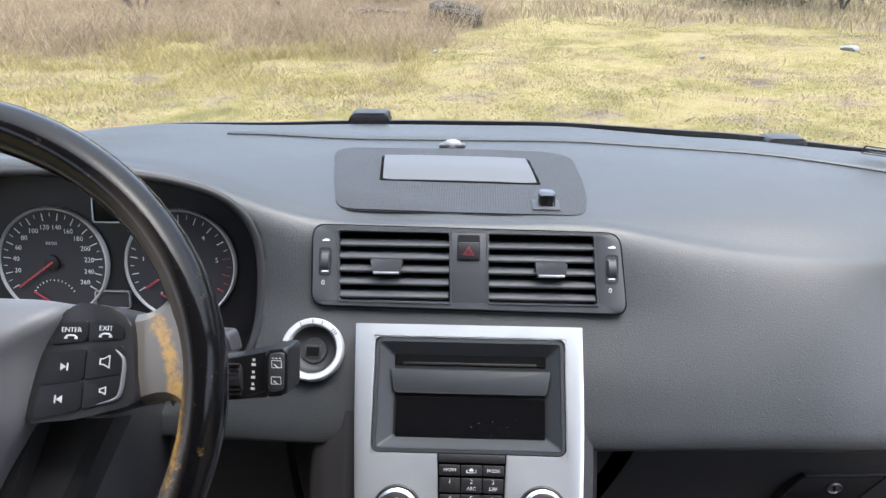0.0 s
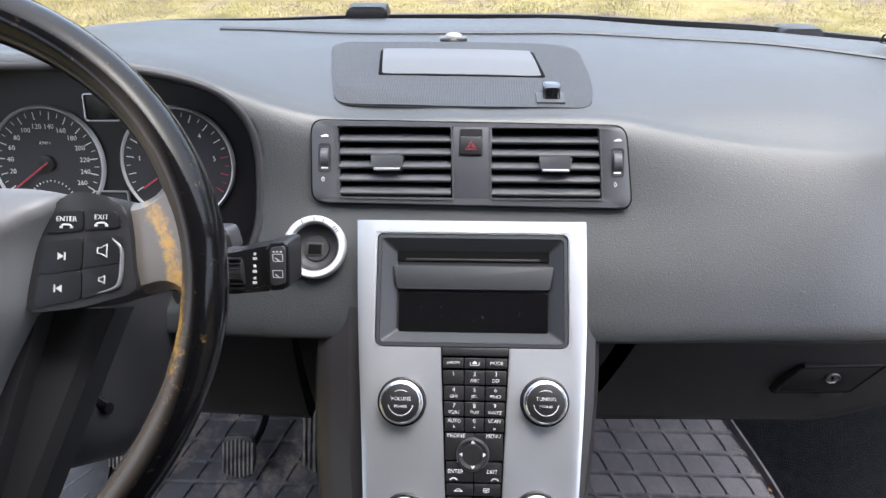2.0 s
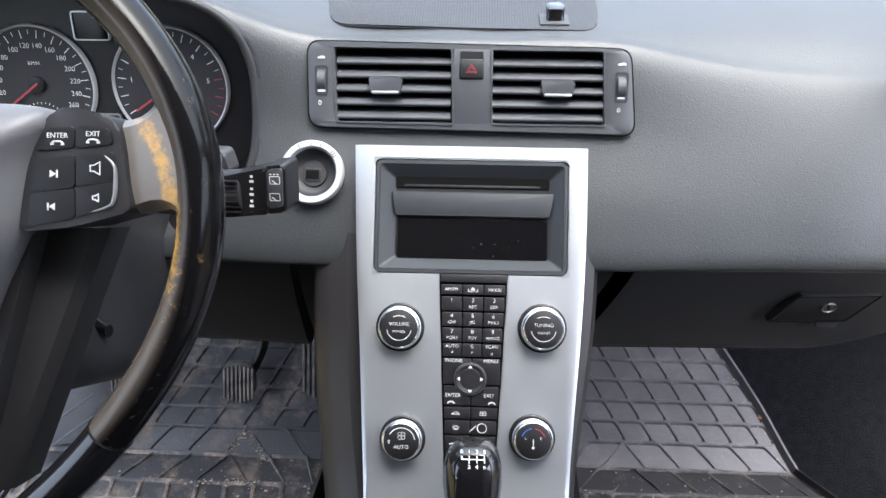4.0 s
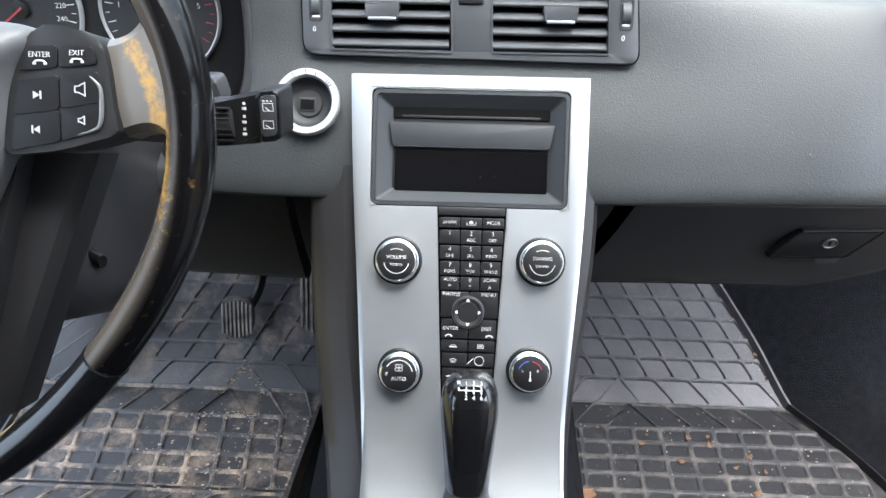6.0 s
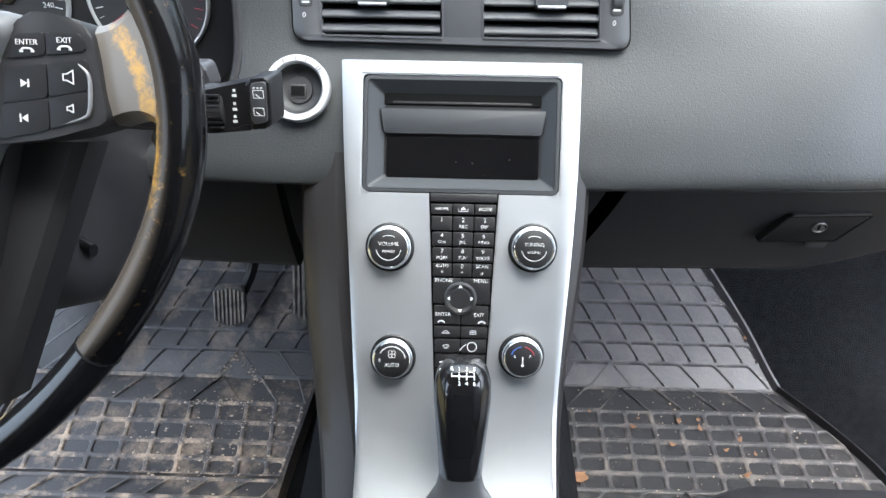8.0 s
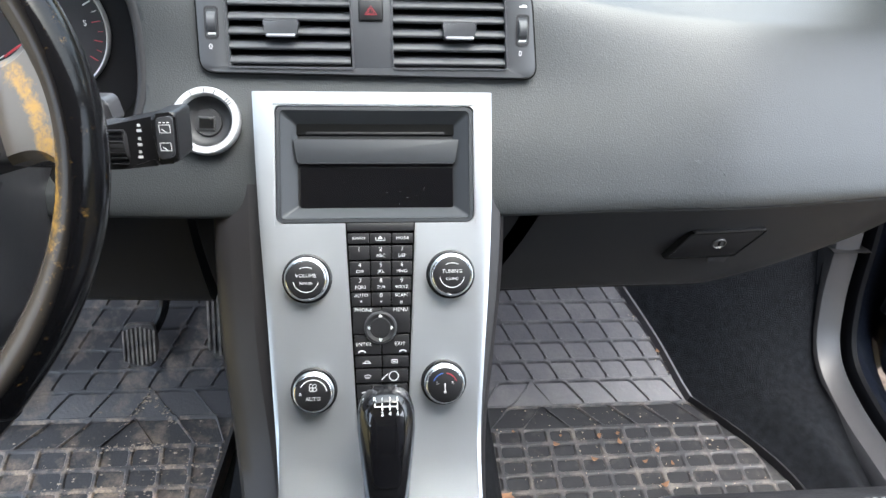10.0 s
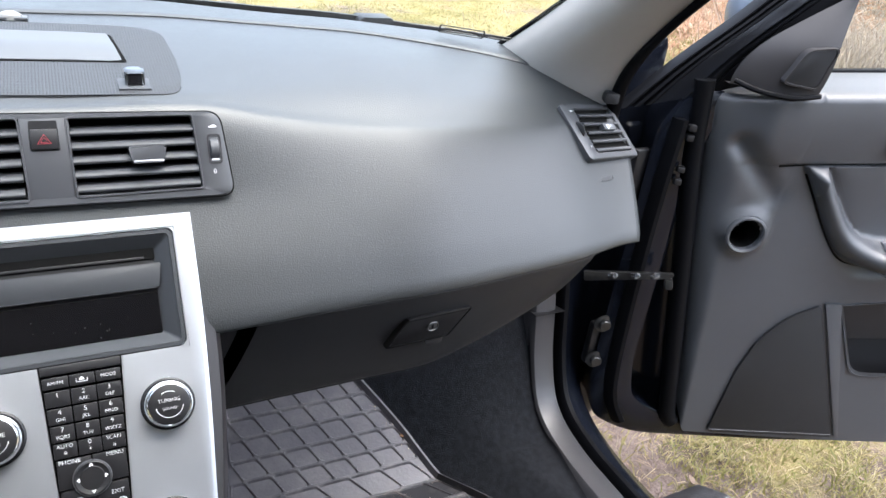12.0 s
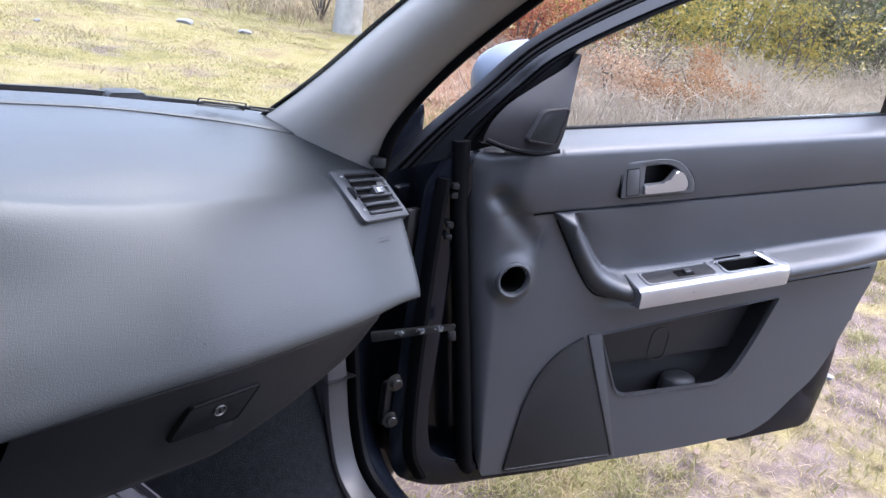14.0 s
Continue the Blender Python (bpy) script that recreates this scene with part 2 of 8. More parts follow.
M_CARPET = mat("black_carpet", (0.0085, 0.0092, 0.0112), 0.95, bump=("noise", 700, 1.0, 0.003), var=(90, 0.5), spec=0.1)
M_PILLAR = mat("warm_grey_fabric_trim", (0.30, 0.285, 0.27), 0.7, bump=("noise", 1500, 0.12, 0.0004), var=(8, 0.05))
M_PAINT = mat("black_car_paint", (0.004, 0.005, 0.008), 0.16, spec=0.25, coat=0.0, var=(20, 0.15), rvar=0.04)
M_RUBBER = mat("rubber_seal", (0.0022, 0.0024, 0.0032), 0.5, spec=0.07, bump=("noise", 600, 0.1, 0.0005), var=(30, 0.15))
M_SILL = mat("grey_sill_trim", (0.027, 0.027, 0.0295), 0.40, spec=0.36, bump=("noise", 1500, 0.1, 0.0003), var=(10, 0.08), rvar=0.05)
M_STEEL = mat("greasy_steel", (0.07, 0.07, 0.07), 0.36, metal=0.9, var=(60, 0.3), rvar=0.1)
M_DOORTRIM = mat("door_trim_plastic", (0.0385, 0.0415, 0.0470), 0.42, spec=0.5, bump=("leather", 1000, 0.18, 0.0004), var=(7, 0.1), rvar=0.05)
M_HEADLINER = mat("headliner", (0.32, 0.31, 0.30), 0.9, bump=("noise", 900, 0.2, 0.0005), var=(10, 0.05))
M_GLASS = glass("window_glass")
M_FRIT = mat("glass_edge_black", (0.008, 0.008, 0.008), 0.3)
M_TYRE = mat("old_tyre_rubber", (0.018, 0.018, 0.018), 0.8, bump=("noise", 40, 0.4, 0.01), var=(10, 0.3))
M_LITTER = mat("pale_litter", (0.15, 0.15, 0.16), 0.6, var=(20, 0.15))
M_MIRROR_SHELL = mat("silver_mirror_cap", (0.10, 0.12, 0.155), 0.38, metal=0.1, spec=0.3, var=(10, 0.05))
M_VENTFACE = mat("vent_surround_plastic", (0.032, 0.034, 0.038), 0.42, spec=0.5, bump=("noise", 1800, 0.1, 0.0003), var=(10, 0.08), rvar=0.05)


def ribbed(name, a, c, pitch):
    """Fine woven speaker mesh: rows of tiny dark gaps."""
    m = mat(name, a, 0.55, spec=0.28)
    n, l = m.node_tree.nodes, m.node_tree.links
    tc = n.new("ShaderNodeTexCoord")
    outs = []
    for axis, sc in (("X", pitch), ("Y", pitch * 1.15)):
        w = n.new("ShaderNodeTexWave")
        w.bands_direction = axis
        w.inputs["Scale"].default_value = 2 * math.pi / (20 * sc)
        l.new(tc.outputs["Object"], w.inputs["Vector"])
        outs.append(w.outputs["Fac"])
    mul = n.new("ShaderNodeMath")
    mul.operation = "MULTIPLY"
    l.new(outs[0], mul.inputs[0])
    l.new(outs[1], mul.inputs[1])
    r = n.new("ShaderNodeMapRange")
    r.inputs[1].default_value, r.inputs[2].default_value = 0.25, 0.55
    l.new(mul.outputs[0], r.inputs[0])
    mx = n.new("ShaderNodeMix")
    mx.data_type = "RGBA"
    mx.inputs[6].default_value, mx.inputs[7].default_value = (*a, 1), (*c, 1)
    l.new(r.outputs[0], mx.inputs[0])
    l.new(mx.outputs[2], n["Principled BSDF"].inputs["Base Color"])
    bp = n.new("ShaderNodeBump")
    bp.invert = True
    bp.inputs["Strength"].default_value, bp.inputs["Distance"].default_value = 0.5, 0.0006
    l.new(r.outputs[0], bp.inputs["Height"])
    l.new(bp.outputs[0], n["Principled BSDF"].inputs["Normal"])
    return m


M_TOPGRILLE = ribbed("dash_speaker_mesh", (0.030, 0.032, 0.035), (0.004, 0.004, 0.005), 0.0026)
M_FRAME = mat("satin_black_frame", (0.0040, 0.0045, 0.006), 0.20, spec=0.45, var=(20, 0.15), rvar=0.05)
M_RING = mat("flat_satin_ring", (0.42, 0.43, 0.44), 0.38, metal=0.45, var=(30, 0.05), rvar=0.04)
M_GRIT = mat("sand_grain", (0.30, 0.245, 0.185), 0.8, var=(200, 0.4))
M_LEAF = mat("dry_leaf", (0.20, 0.105, 0.055), 0.8, var=(60, 0.4))
M_THREAD = mat("pale_thread", (0.22, 0.22, 0.23), 0.8)


# ---- mesh helpers ----
def part(name, bm, material, parent=None, label="", sharp=38, kind="", category=""):
    me = bpy.data.meshes.new(name)
    bmesh.ops.recalc_face_normals(bm, faces=bm.faces)
    bm.to_mesh(me)
    bm.free()
    k = len(me.polygons)
    area = np.empty(k)
    me.polygons.foreach_get("area", area)
    size = np.empty(k, int)
    me.polygons.foreach_get("loop_total", size)
    flat = (size > 4) | ((area > 14 * np.median(area)) & (k < 500))
    me.polygons.foreach_set("use_smooth", ~flat)
    me.set_sharp_from_angle(angle=radians(sharp))
    me.materials.append(material)
    ob = new(name, me)
    ob.parent = parent
    return tagged(ob, label, category, "", kind)


def thing(name, m=None, label="", category="", group="", kind=""):
    ob = new(name)
    ob.empty_display_size = 0.02
    if m is not None:
        ob.matrix_world = m
    return tagged(ob, label, category, group, kind)


def frame_of(o, u, v):
    """Pose whose x runs along u, y along v (made square) and z out of the plane."""
    u = Vector(u).normalized()
    v = Vector(v)
    v = (v - u * v.dot(u)).normalized()
    w = u.cross(v)
    m = Matrix((u, v, w)).transposed().to_4x4()
    m.translation = Vector(o)
    return m


def box(bm, c, s, bev=0.0, m=None, seg=2):
    r = bmesh.ops.create_cube(bm, size=1.0)
    vs = r["verts"]
    for v in vs:
        v.co = Vector((v.co.x * s[0], v.co.y * s[1], v.co.z * s[2]))
    if bev:
        es = list({e for v in vs for e in v.link_edges})
        r = bmesh.ops.bevel(bm, geom=es, offset=bev, segments=seg, affect="EDGES", profile=0.6)
        vs = list({v for f in r["faces"] for v in f.verts} | {v for v in vs if v.is_valid})
    for v in vs:
        v.co = (m @ v.co if m is not None else v.co) + Vector(c)
    return bm


def rrect(cx, cy, w, h, r, n=5):
    """A rounded rectangle as a list of 2D points, counter-clockwise."""
    out = []
    r = min(r, w / 2 - 1e-5, h / 2 - 1e-5)
    for sx, sy, a0 in ((1, 1, 0), (-1, 1, 90), (-1, -1, 180), (1, -1, 270)):
        for i in range(n + 1):
            a = radians(a0 + 90 * i / n)
            out.append((cx + sx * (w / 2 - r) + r * math.cos(a), cy + sy * (h / 2 - r) + r * math.sin(a)))
    return out


def rounded(poly, r, n=4):
    """The polygon with its corners rounded by about r (one radius, or one a corner)."""
    out, k = [], len(poly)
    for i in range(k):
        p, a, b = Vector(poly[i]), Vector(poly[i - 1]), Vector(poly[(i + 1) % k])
        ri = r[i] if isinstance(r, (list, tuple)) else r
        d1, d2 = a - p, b - p
        q1, q2 = p + d1.normalized() * min(ri, d1.length * 0.45), p + d2.normalized() * min(ri, d2.length * 0.45)
        for j in range(n + 1):
            t = j / n
            out.append(tuple((1 - t) ** 2 * q1 + 2 * t * (1 - t) * p + t * t * q2))
    return out


def prism(bm, poly, z0, z1, bev=0.0, seg=2, inset_top=0.0):
    """A slab with the outline poly between z0 and z1; the upper edge bevelled."""
    lo = [bm.verts.new((x, y, z0)) for x, y in poly]
    hi = [bm.verts.new((x, y, z1)) for x, y in poly]
    k = len(poly)
    bm.faces.new(lo[::-1])
    top = bm.faces.new(hi)
    for i in range(k):
        bm.faces.new((lo[i], lo[(i + 1) % k], hi[(i + 1) % k], hi[i]))
    if bev:
        bmesh.ops.bevel(bm, geom=list(top.edges), offset=bev, segments=seg, affect="EDGES", profile=0.6)
    return bm


def ring(bm, outer, inner, z0, z1, bev=0.0):
    """A flat frame between two outlines with the same number of points."""
    k = len(outer)
    rings = [[bm.verts.new((x, y, z)) for x, y in p] for p, z in ((outer, z0), (outer, z1 - bev), ([(o[0] + (i_[0] - o[0]) * 0.12, o[1] + (i_[1] - o[1]) * 0.12) for o, i_ in zip(outer, inner)] if bev else outer, z1),
             ([(i_[0] + (o[0] - i_[0]) * 0.12, i_[1] + (o[1] - i_[1]) * 0.12) for o, i_ in zip(outer, inner)] if bev else inner, z1), (inner, z1 - bev), (inner, z0))]
    for a, b in zip(rings, rings[1:] + rings[:1]):
        for i in range(k):
            j = (i + 1) % k
            if len({a[i], a[j], b[j], b[i]}) == 4:
                bm.faces.new((a[i], a[j], b[j], b[i]))
    bmesh.ops.remove_doubles(bm, verts=bm.verts, dist=1e-6)
    return bm


def lathe(bm, prof, seg=32, m=None, cap=True):
    """Turns the (radius, height) profile about z."""
    rows = []
    for r, z in prof:
        row = []
        for i in range(seg):
            a = 2 * math.pi * i / seg
            v = Vector((r * math.cos(a), r * math.sin(a), z))
            row.append(bm.verts.new(m @ v if m is not None else v))
        rows.append(row)
    for a, b in zip(rows, rows[1:]):
        for i in range(seg):
            j = (i + 1) % seg
            bm.faces.new((a[i], a[j], b[j], b[i]))
    if cap:
        if prof[0][0] > 1e-6:
            bm.faces.new(rows[0][::-1])
        if prof[-1][0] > 1e-6:
            bm.faces.new(rows[-1])
    return bm


def grid(bm, pts, keep=None, closed=False):
    """A sheet through rows of points; keep(i, j) says which cells stay."""
    rows = [[bm.verts.new(p) for p in r] for r in pts]
    for i in range(len(rows) - 1):
        n = len(rows[i])
        for j in range(n if closed else n - 1):
            if keep and not keep(i, j):
                continue
            q = (rows[i][j], rows[i + 1][j], rows[i + 1][(j + 1) % n], rows[i][(j + 1) % n])
            bm.faces.new(q)
    loose = [v for v in bm.verts if not v.link_faces]
    bmesh.ops.delete(bm, geom=loose, context="VERTS")
    return bm


def tube(bm, path, rad, seg=10, flat=1.0, cap=True):
    """A pipe along points; rad a number or a function of 0..1."""
    path = [Vector(p) for p in path]
    k, rows, side = len(path), [], None
    for i, p in enumerate(path):
        d = (path[min(i + 1, k - 1)] - path[max(i - 1, 0)]).normalized()
        if side is None:
            side = d.orthogonal().normalized()
        side = (side - d * side.dot(d)).normalized()
        up = d.cross(side)
        r = rad(i / (k - 1)) if callable(rad) else rad
        rows.append([p + side * r * math.cos(2 * math.pi * j / seg) + up * r * flat * math.sin(2 * math.pi * j / seg) for j in range(seg)])
    grid(bm, rows, closed=True)
    if cap:
        bm.verts.ensure_lookup_table()
        bm.faces.new([bm.verts[-seg + j] for j in range(seg)])
        bm.faces.new([bm.verts[len(bm.verts) - seg * k + j] for j in range(seg)][::-1])
    return bm


def curve(pts, n=12):
    """Points along a smooth line through pts."""
    pts = [Vector(p) for p in pts]
    out = []
    for i in range(len(pts) - 1):
        a, b, c, d = pts[max(i - 1, 0)], pts[i], pts[i + 1], pts[min(i + 2, len(pts) - 1)]
        for j in range(n):
            t = j / n
            out.append(0.5 * (2 * b + (c - a) * t + (2 * a - 5 * b + 4 * c - d) * t * t + (3 * b - a - 3 * c + d) * t ** 3))
    out.append(pts[-1])
    return out


def lettering(bm, s, size, x, y, z=0.0, rot=0.0, depth=0.0002, stretch=1.0, thin=0.012):
    """Adds the words s, centred at x, y, as raised print."""
    cu = bpy.data.curves.new("print", "FONT")
    cu.body, cu.size, cu.align_x, cu.align_y, cu.extrude, cu.resolution_u, cu.offset = s, size, "CENTER", "CENTER", depth, 2, -thin * size
    ob = bpy.data.objects.new("print", cu)
    scene.collection.objects.link(ob)
    me = bpy.data.meshes.new_from_object(ob)
    k = len(bm.verts)
    me.transform(pose(x, y, z, 0, 0, rot) @ Matrix.Diagonal((stretch, 1, 1, 1)))
    bm.from_mesh(me)
    bpy.data.objects.remove(ob)
    bpy.data.curves.remove(cu)
    bpy.data.meshes.remove(me)
    return bm


def smooth01(a, b, x):
    t = np.clip((x - a) / (b - a), 0, 1)
    return t * t * (3 - 2 * t)


def spline(xs, ys, x):
    """Smooth interpolation through nodes (cubic Hermite)."""
    xs, ys = np.array(xs, float), np.array(ys, float)
    m = np.gradient(ys, xs, axis=0)
    x = np.clip(x, xs[0], xs[-1])
    i = np.clip(np.searchsorted(xs, x) - 1, 0, len(xs) - 2)
    h = xs[i + 1] - xs[i]
    t = (x - xs[i]) / h
    return (2 * t ** 3 - 3 * t ** 2 + 1) * ys[i] + (t ** 3 - 2 * t ** 2 + t) * h * m[i] + (-2 * t ** 3 + 3 * t ** 2) * ys[i + 1] + (t ** 3 - t ** 2) * h * m[i + 1]


def bmn():
    return bmesh.new()


# ---- the cabin shell ----
def slab(name, c, s, material, label, bev=0.004):
    bm = bmn()
    box(bm, c, s, bev)
    return part(name, bm, material, None, label, kind="structure")


slab("floor", (0, -0.3, 0.27), (1.42, 2.7, 0.06), M_CARPET, "black carpeted car floor")
slab("ceiling", (0, -0.72, 1.425), (1.56, 1.86, 0.03), M_HEADLINER, "pale fabric headliner under the car roof")
# rear walls are unseen, carried up to the roof to cut light from behind
slab("wall_rear", (0, -1.66, 0.85), (1.42, 0.05, 1.12), M_LOWER, "unseen plain dark wall closing the cabin's rear")
slab("wall_front", (0, 1.06, 0.58), (1.46, 0.05, 0.68), M_CARPET, "carpeted bulkhead behind the pedals")
slab("wall_left", (-0.75, -1.12, 0.85), (0.06, 1.1, 1.12), M_LOWER, "unseen plain dark wall along the cabin's rear side")
slab("sill_left", (-0.75, 0.1, 0.30), (0.10, 1.5, 0.12), M_SILL, "grey sill under the open driver side")
slab("pillar_left", (-0.70, -0.42, 1.2), (0.05, 0.14, 0.44), M_PILLAR, "grey trimmed door pillar")
slab("pillar_right", (0.70, -0.50, 0.85), (0.06, 0.16, 1.12), M_PILLAR, "grey trimmed door pillar behind the open door")
slab("wall_right", (0.74, -1.12, 0.85), (0.06, 1.1, 1.12), M_LOWER, "unseen plain dark wall along the cabin's rear side")

# ---- shape of the dashboard ----
KEYSLOT = frame_of((-0.1414, 0.5783, 0.8701), (1, -0.03, 0), (0, 0.584, 0.81))
KEY_INV = KEYSLOT.inverted()
DASH_X = (-0.74, -0.60, -0.42, -0.26, -0.165, 0.0, 0.14, 0.20, 0.27, 0.35, 0.44, 0.54, 0.66, 0.72)
P_C = np.array([(0.985, 0.990), (0.955, 1.002), (0.865, 0.999), (0.78, 0.9905), (0.70, 0.9790), (0.661, 0.9715), (0.6405, 0.9595), (0.608, 0.900), (0.570, 0.846), (0.538, 0.796)])
P_M = np.array([(0.955, 0.985), (0.925, 0.990), (0.850, 0.986), (0.775, 0.9790), (0.705, 0.9620), (0.662, 0.943), (0.640, 0.929), (0.602, 0.886), (0.568, 0.838), (0.546, 0.797)])
P_E = np.array([(0.890, 0.966), (0.872, 0.967), (0.830, 0.956), (0.79, 0.942), (0.757, 0.927), (0.730, 0.910), (0.714, 0.897), (0.672, 0.861), (0.630, 0.822), (0.599, 0.790)])
P_D = np.array([(0.965, 0.990), (0.940, 1.002), (0.860, 1.006), (0.76, 1.022), (0.68, 1.034), (0.63, 1.036), (0.606, 1.022), (0.600, 0.930), (0.575, 0.850), (0.545, 0.795)])
P_DL = P_D + np.array((-0.03, -0.012))


def fade(back, front):
    """Between the middle's profile and the passenger side's: one share for the top's back half, one for the crest and face."""
    w = np.interp(np.arange(10), (3, 5), (back, front)).reshape(10, 1)
    return w * P_C + (1 - w) * P_M


PROFILES = np.array([P_DL, P_DL, P_D, 0.75 * P_D + 0.25 * P_C, 0.12 * P_D + 0.88 * P_C, P_C, 0.93 * P_C + 0.07 * P_M, fade(0.66, 0.55), fade(0.36, 0.22), fade(0.10, 0.04), 0.80 * P_M + 0.20 * P_E, 0.5 * P_M + 0.5 * P_E, P_E, P_E + np.array((0.012, -0.006))])


def dash_profile(x):
    return np.array([spline(DASH_X, PROFILES[:, k, :].reshape(len(DASH_X), 2), x) for k in range(10)])


# ---- windscreen ----
WS_NODES = (-0.72, -0.6, -0.35, 0.0, 0.35, 0.6, 0.72)
WS_Y = (0.80, 0.875, 0.945, 0.975, 0.945, 0.875, 0.80)


def ws_base(x):
    """Foot of the windscreen: y and z at x."""
    return float(spline(WS_NODES, WS_Y, x)), 1.004 - 0.022 * x - 0.05 * x * x


windscreen = thing("windscreen", pose(0, 0.9, 0.98), "clear raked car windscreen with a black printed edge", "windscreen")
bm = bmn()
rows = []
for i in range(25):
    x = -0.66 + 1.32 * i / 24
    y0, z0 = ws_base(x)
    rows.append([Vector((x * (1 - 0.16 * t), y0 + (0.20 - y0 - 0.06 * x * x) * t, z0 + (1.40 - z0) * t + 0.03 * math.sin(math.pi * t))) - Vector((0, 0.9, 0.98)) for t in [j / 12 for j in range(13)]])
grid(bm, rows)
pane = part("pane", bm, M_GLASS, windscreen, "clear glass")
pane.visible_shadow = False
bm = bmn()
rows = []
for i in range(61):
    x = -0.66 + 1.32 * i / 60
    y0, z0 = [float(v) for v in dash_profile(x)[0]]
    rows.append([Vector((x, y0 + 0.004 - 0.3 * h, z0 + h)) - Vector((0, 0.9, 0.98)) for h in (-0.012, -0.003, 0.0055 + 0.0065 * max(0.0, 1 - (x / 0.48) ** 2))])
grid(bm, rows)
bmesh.ops.solidify(bm, geom=bm.faces, thickness=0.003)
part("black_edge", bm, M_FRIT, windscreen, "black printed band along the foot")

nozzle_bm = bmn()
prism(nozzle_bm, rounded([(-0.030, -0.004), (0.030, -0.004), (0.026, 0.013), (-0.022, 0.013)], 0.005), -0.02, 0.012, 0.004)
noz = None
for x, y, z in ((-0.140, 0.985, 1.001), (0.408, 0.950, 0.980)):
    m = pose(x, y, z, 90, 0, 0)
    if noz is None:
        noz = part("washer_nozzle", nozzle_bm, M_DARK, None, "black plastic washer nozzle at the foot of the windscreen", category="nozzle")
        noz.matrix_world = m
        tagged(noz, group="washer nozzles")
    else:
        copy_thing(noz, m)

# printed approval marks in the windscreen's corner
mark = thing("glass_stamp", frame_of((0.500, 0.862, 0.9935), (0.93, -0.36, -0.05), (0.0, -0.7, 0.55)), "small black printed stamp on the windscreen glass", "stamp")
bm = bmn()
ring(bm, rrect(0, 0, 0.062, 0.020, 0.003), rrect(0, 0, 0.058, 0.016, 0.002), 0, 0.0005)
part("border", bm, M_FRIT, mark)
for k, (x, y, w) in enumerate(((-0.012, 0.003, 0.024), (0.014, 0.003, 0.014), (0.0, -0.004, 0.044), (0.052, 0.003, 0.034), (0.052, -0.004, 0.028))):
    bm = bmn()
    box(bm, (x, y, 0.0004), (w, 0.0026, 0.0006))
    part("printed_bar", bm, M_FRIT, mark)

# ---- dashboard body ----
def crease(x):
    p = dash_profile(x)[9]
    return float(p[0]), float(p[1])


NSEG = 16
CL_X, CL_Z, CL_A, CL_B = -0.395, 0.917, 0.205, 0.110


def dash_row(x):
    pr = [Vector((p[0], p[1], 0)) for p in dash_profile(x)]
    out = []
    for k, p in enumerate(curve(pr, NSEG)):
        y, z = p.x, p.y
        face = k > 5.5 * NSEG and x < -0.15
        if face:
            d = (abs((x - CL_X) / CL_A) ** 3 + abs((z - CL_Z) / CL_B) ** 3) ** (1 / 3)
            y += 0.075 * (1 - float(smooth01(0.90, 1.0, d)))
        tail = max(0.0, (k - 8.55 * NSEG) / (0.45 * NSEG))
        y += 0.004 * tail ** 2
        z -= 0.001 * tail
        xe = 0.662 + 0.030 * min(1.0, max(0.0, (z - 0.79) / 0.09))
        out.append(Vector((x - float(smooth01(0.5, 0.69, x)) * max(0.0, 0.69 - xe), y, z)))
    e = out[-1]
    out += [e + Vector((0, 0.0012, -0.0016)), e + Vector((0, 0.0045, -0.0032)), e + Vector((0, 0.030, -0.0055)), e + Vector((0, 0.07, -0.0055))]
    return out


dashboard = thing("dashboard", pose(0, 0.75, 0.8), "charcoal grained soft plastic dashboard, slightly scuffed", "dashboard")
O_D = Vector((0, 0.75, 0.8))
xs = np.concatenate([np.arange(-0.72, -0.16, 0.0036), np.arange(-0.16, 0.691, 0.008)])
rows = [[p - O_D for p in dash_row(float(x))] for x in xs]
last = rows[-1]
rows.append([p + Vector((0.004, 0.006, -0.002)) for p in last])
rows.append([p + Vector((0.003, 0.12, -0.01)) for p in last])


def lined(p, j):
    """Inside the mouth of the instrument binnacle."""
    return p.x < -0.15 and j > 5.6 * NSEG and p.y < 0.74 and abs((p.x - CL_X) / CL_A) ** 3 + abs((p.z - CL_Z) / CL_B) ** 3 < 0.975 ** 3


def dash_keep(i, j):
    p = (rows[i][j] + rows[i + 1][j + 1]) / 2 + O_D
    if p.y < 0.66 and -0.128 < p.x < 0.126 and 0.907 < p.z < 0.963:
        return False
    if lined(p, j):
        return False
    q = KEY_INV @ p
    return not (abs(q.z) < 0.04 and math.hypot(q.x, q.y) < 0.0245)


bm = bmn()
grid(bm, rows, dash_keep)
part("fascia", bm, M_DASH, dashboard, sharp=55)
# mouth of the binnacle, split off so its shade can be coloured in
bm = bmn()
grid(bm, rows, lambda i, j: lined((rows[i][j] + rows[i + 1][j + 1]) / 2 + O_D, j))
part("binnacle_liner", bm, M_VOID, dashboard, "instrument binnacle lining, near-black with its shade painted in")

# raised strip with the demister slots along the windscreen
bm = bmn()
strip = []
for x in np.linspace(-0.30, 0.60, 60):
    x = float(x)
    y0 = 0.872 - 0.35 * max(0, abs(x) - 0.25) ** 1.6
    prw = dash_profile(x)
    ys, zs = prw[:5, 0][::-1], prw[:5, 1][::-1]
    strip.append([Vector((x, y, float(np.interp(y, ys, zs)) + dz)) - O_D for y, dz in ((y0, -0.002), (y0 + 0.0005, 0.0016), (y0 + 0.003, 0.0030), (y0 + 0.008, 0.0036), (y0 + 0.03, 0.0036), (y0 + 0.06, 0.002))])
grid(bm, strip)
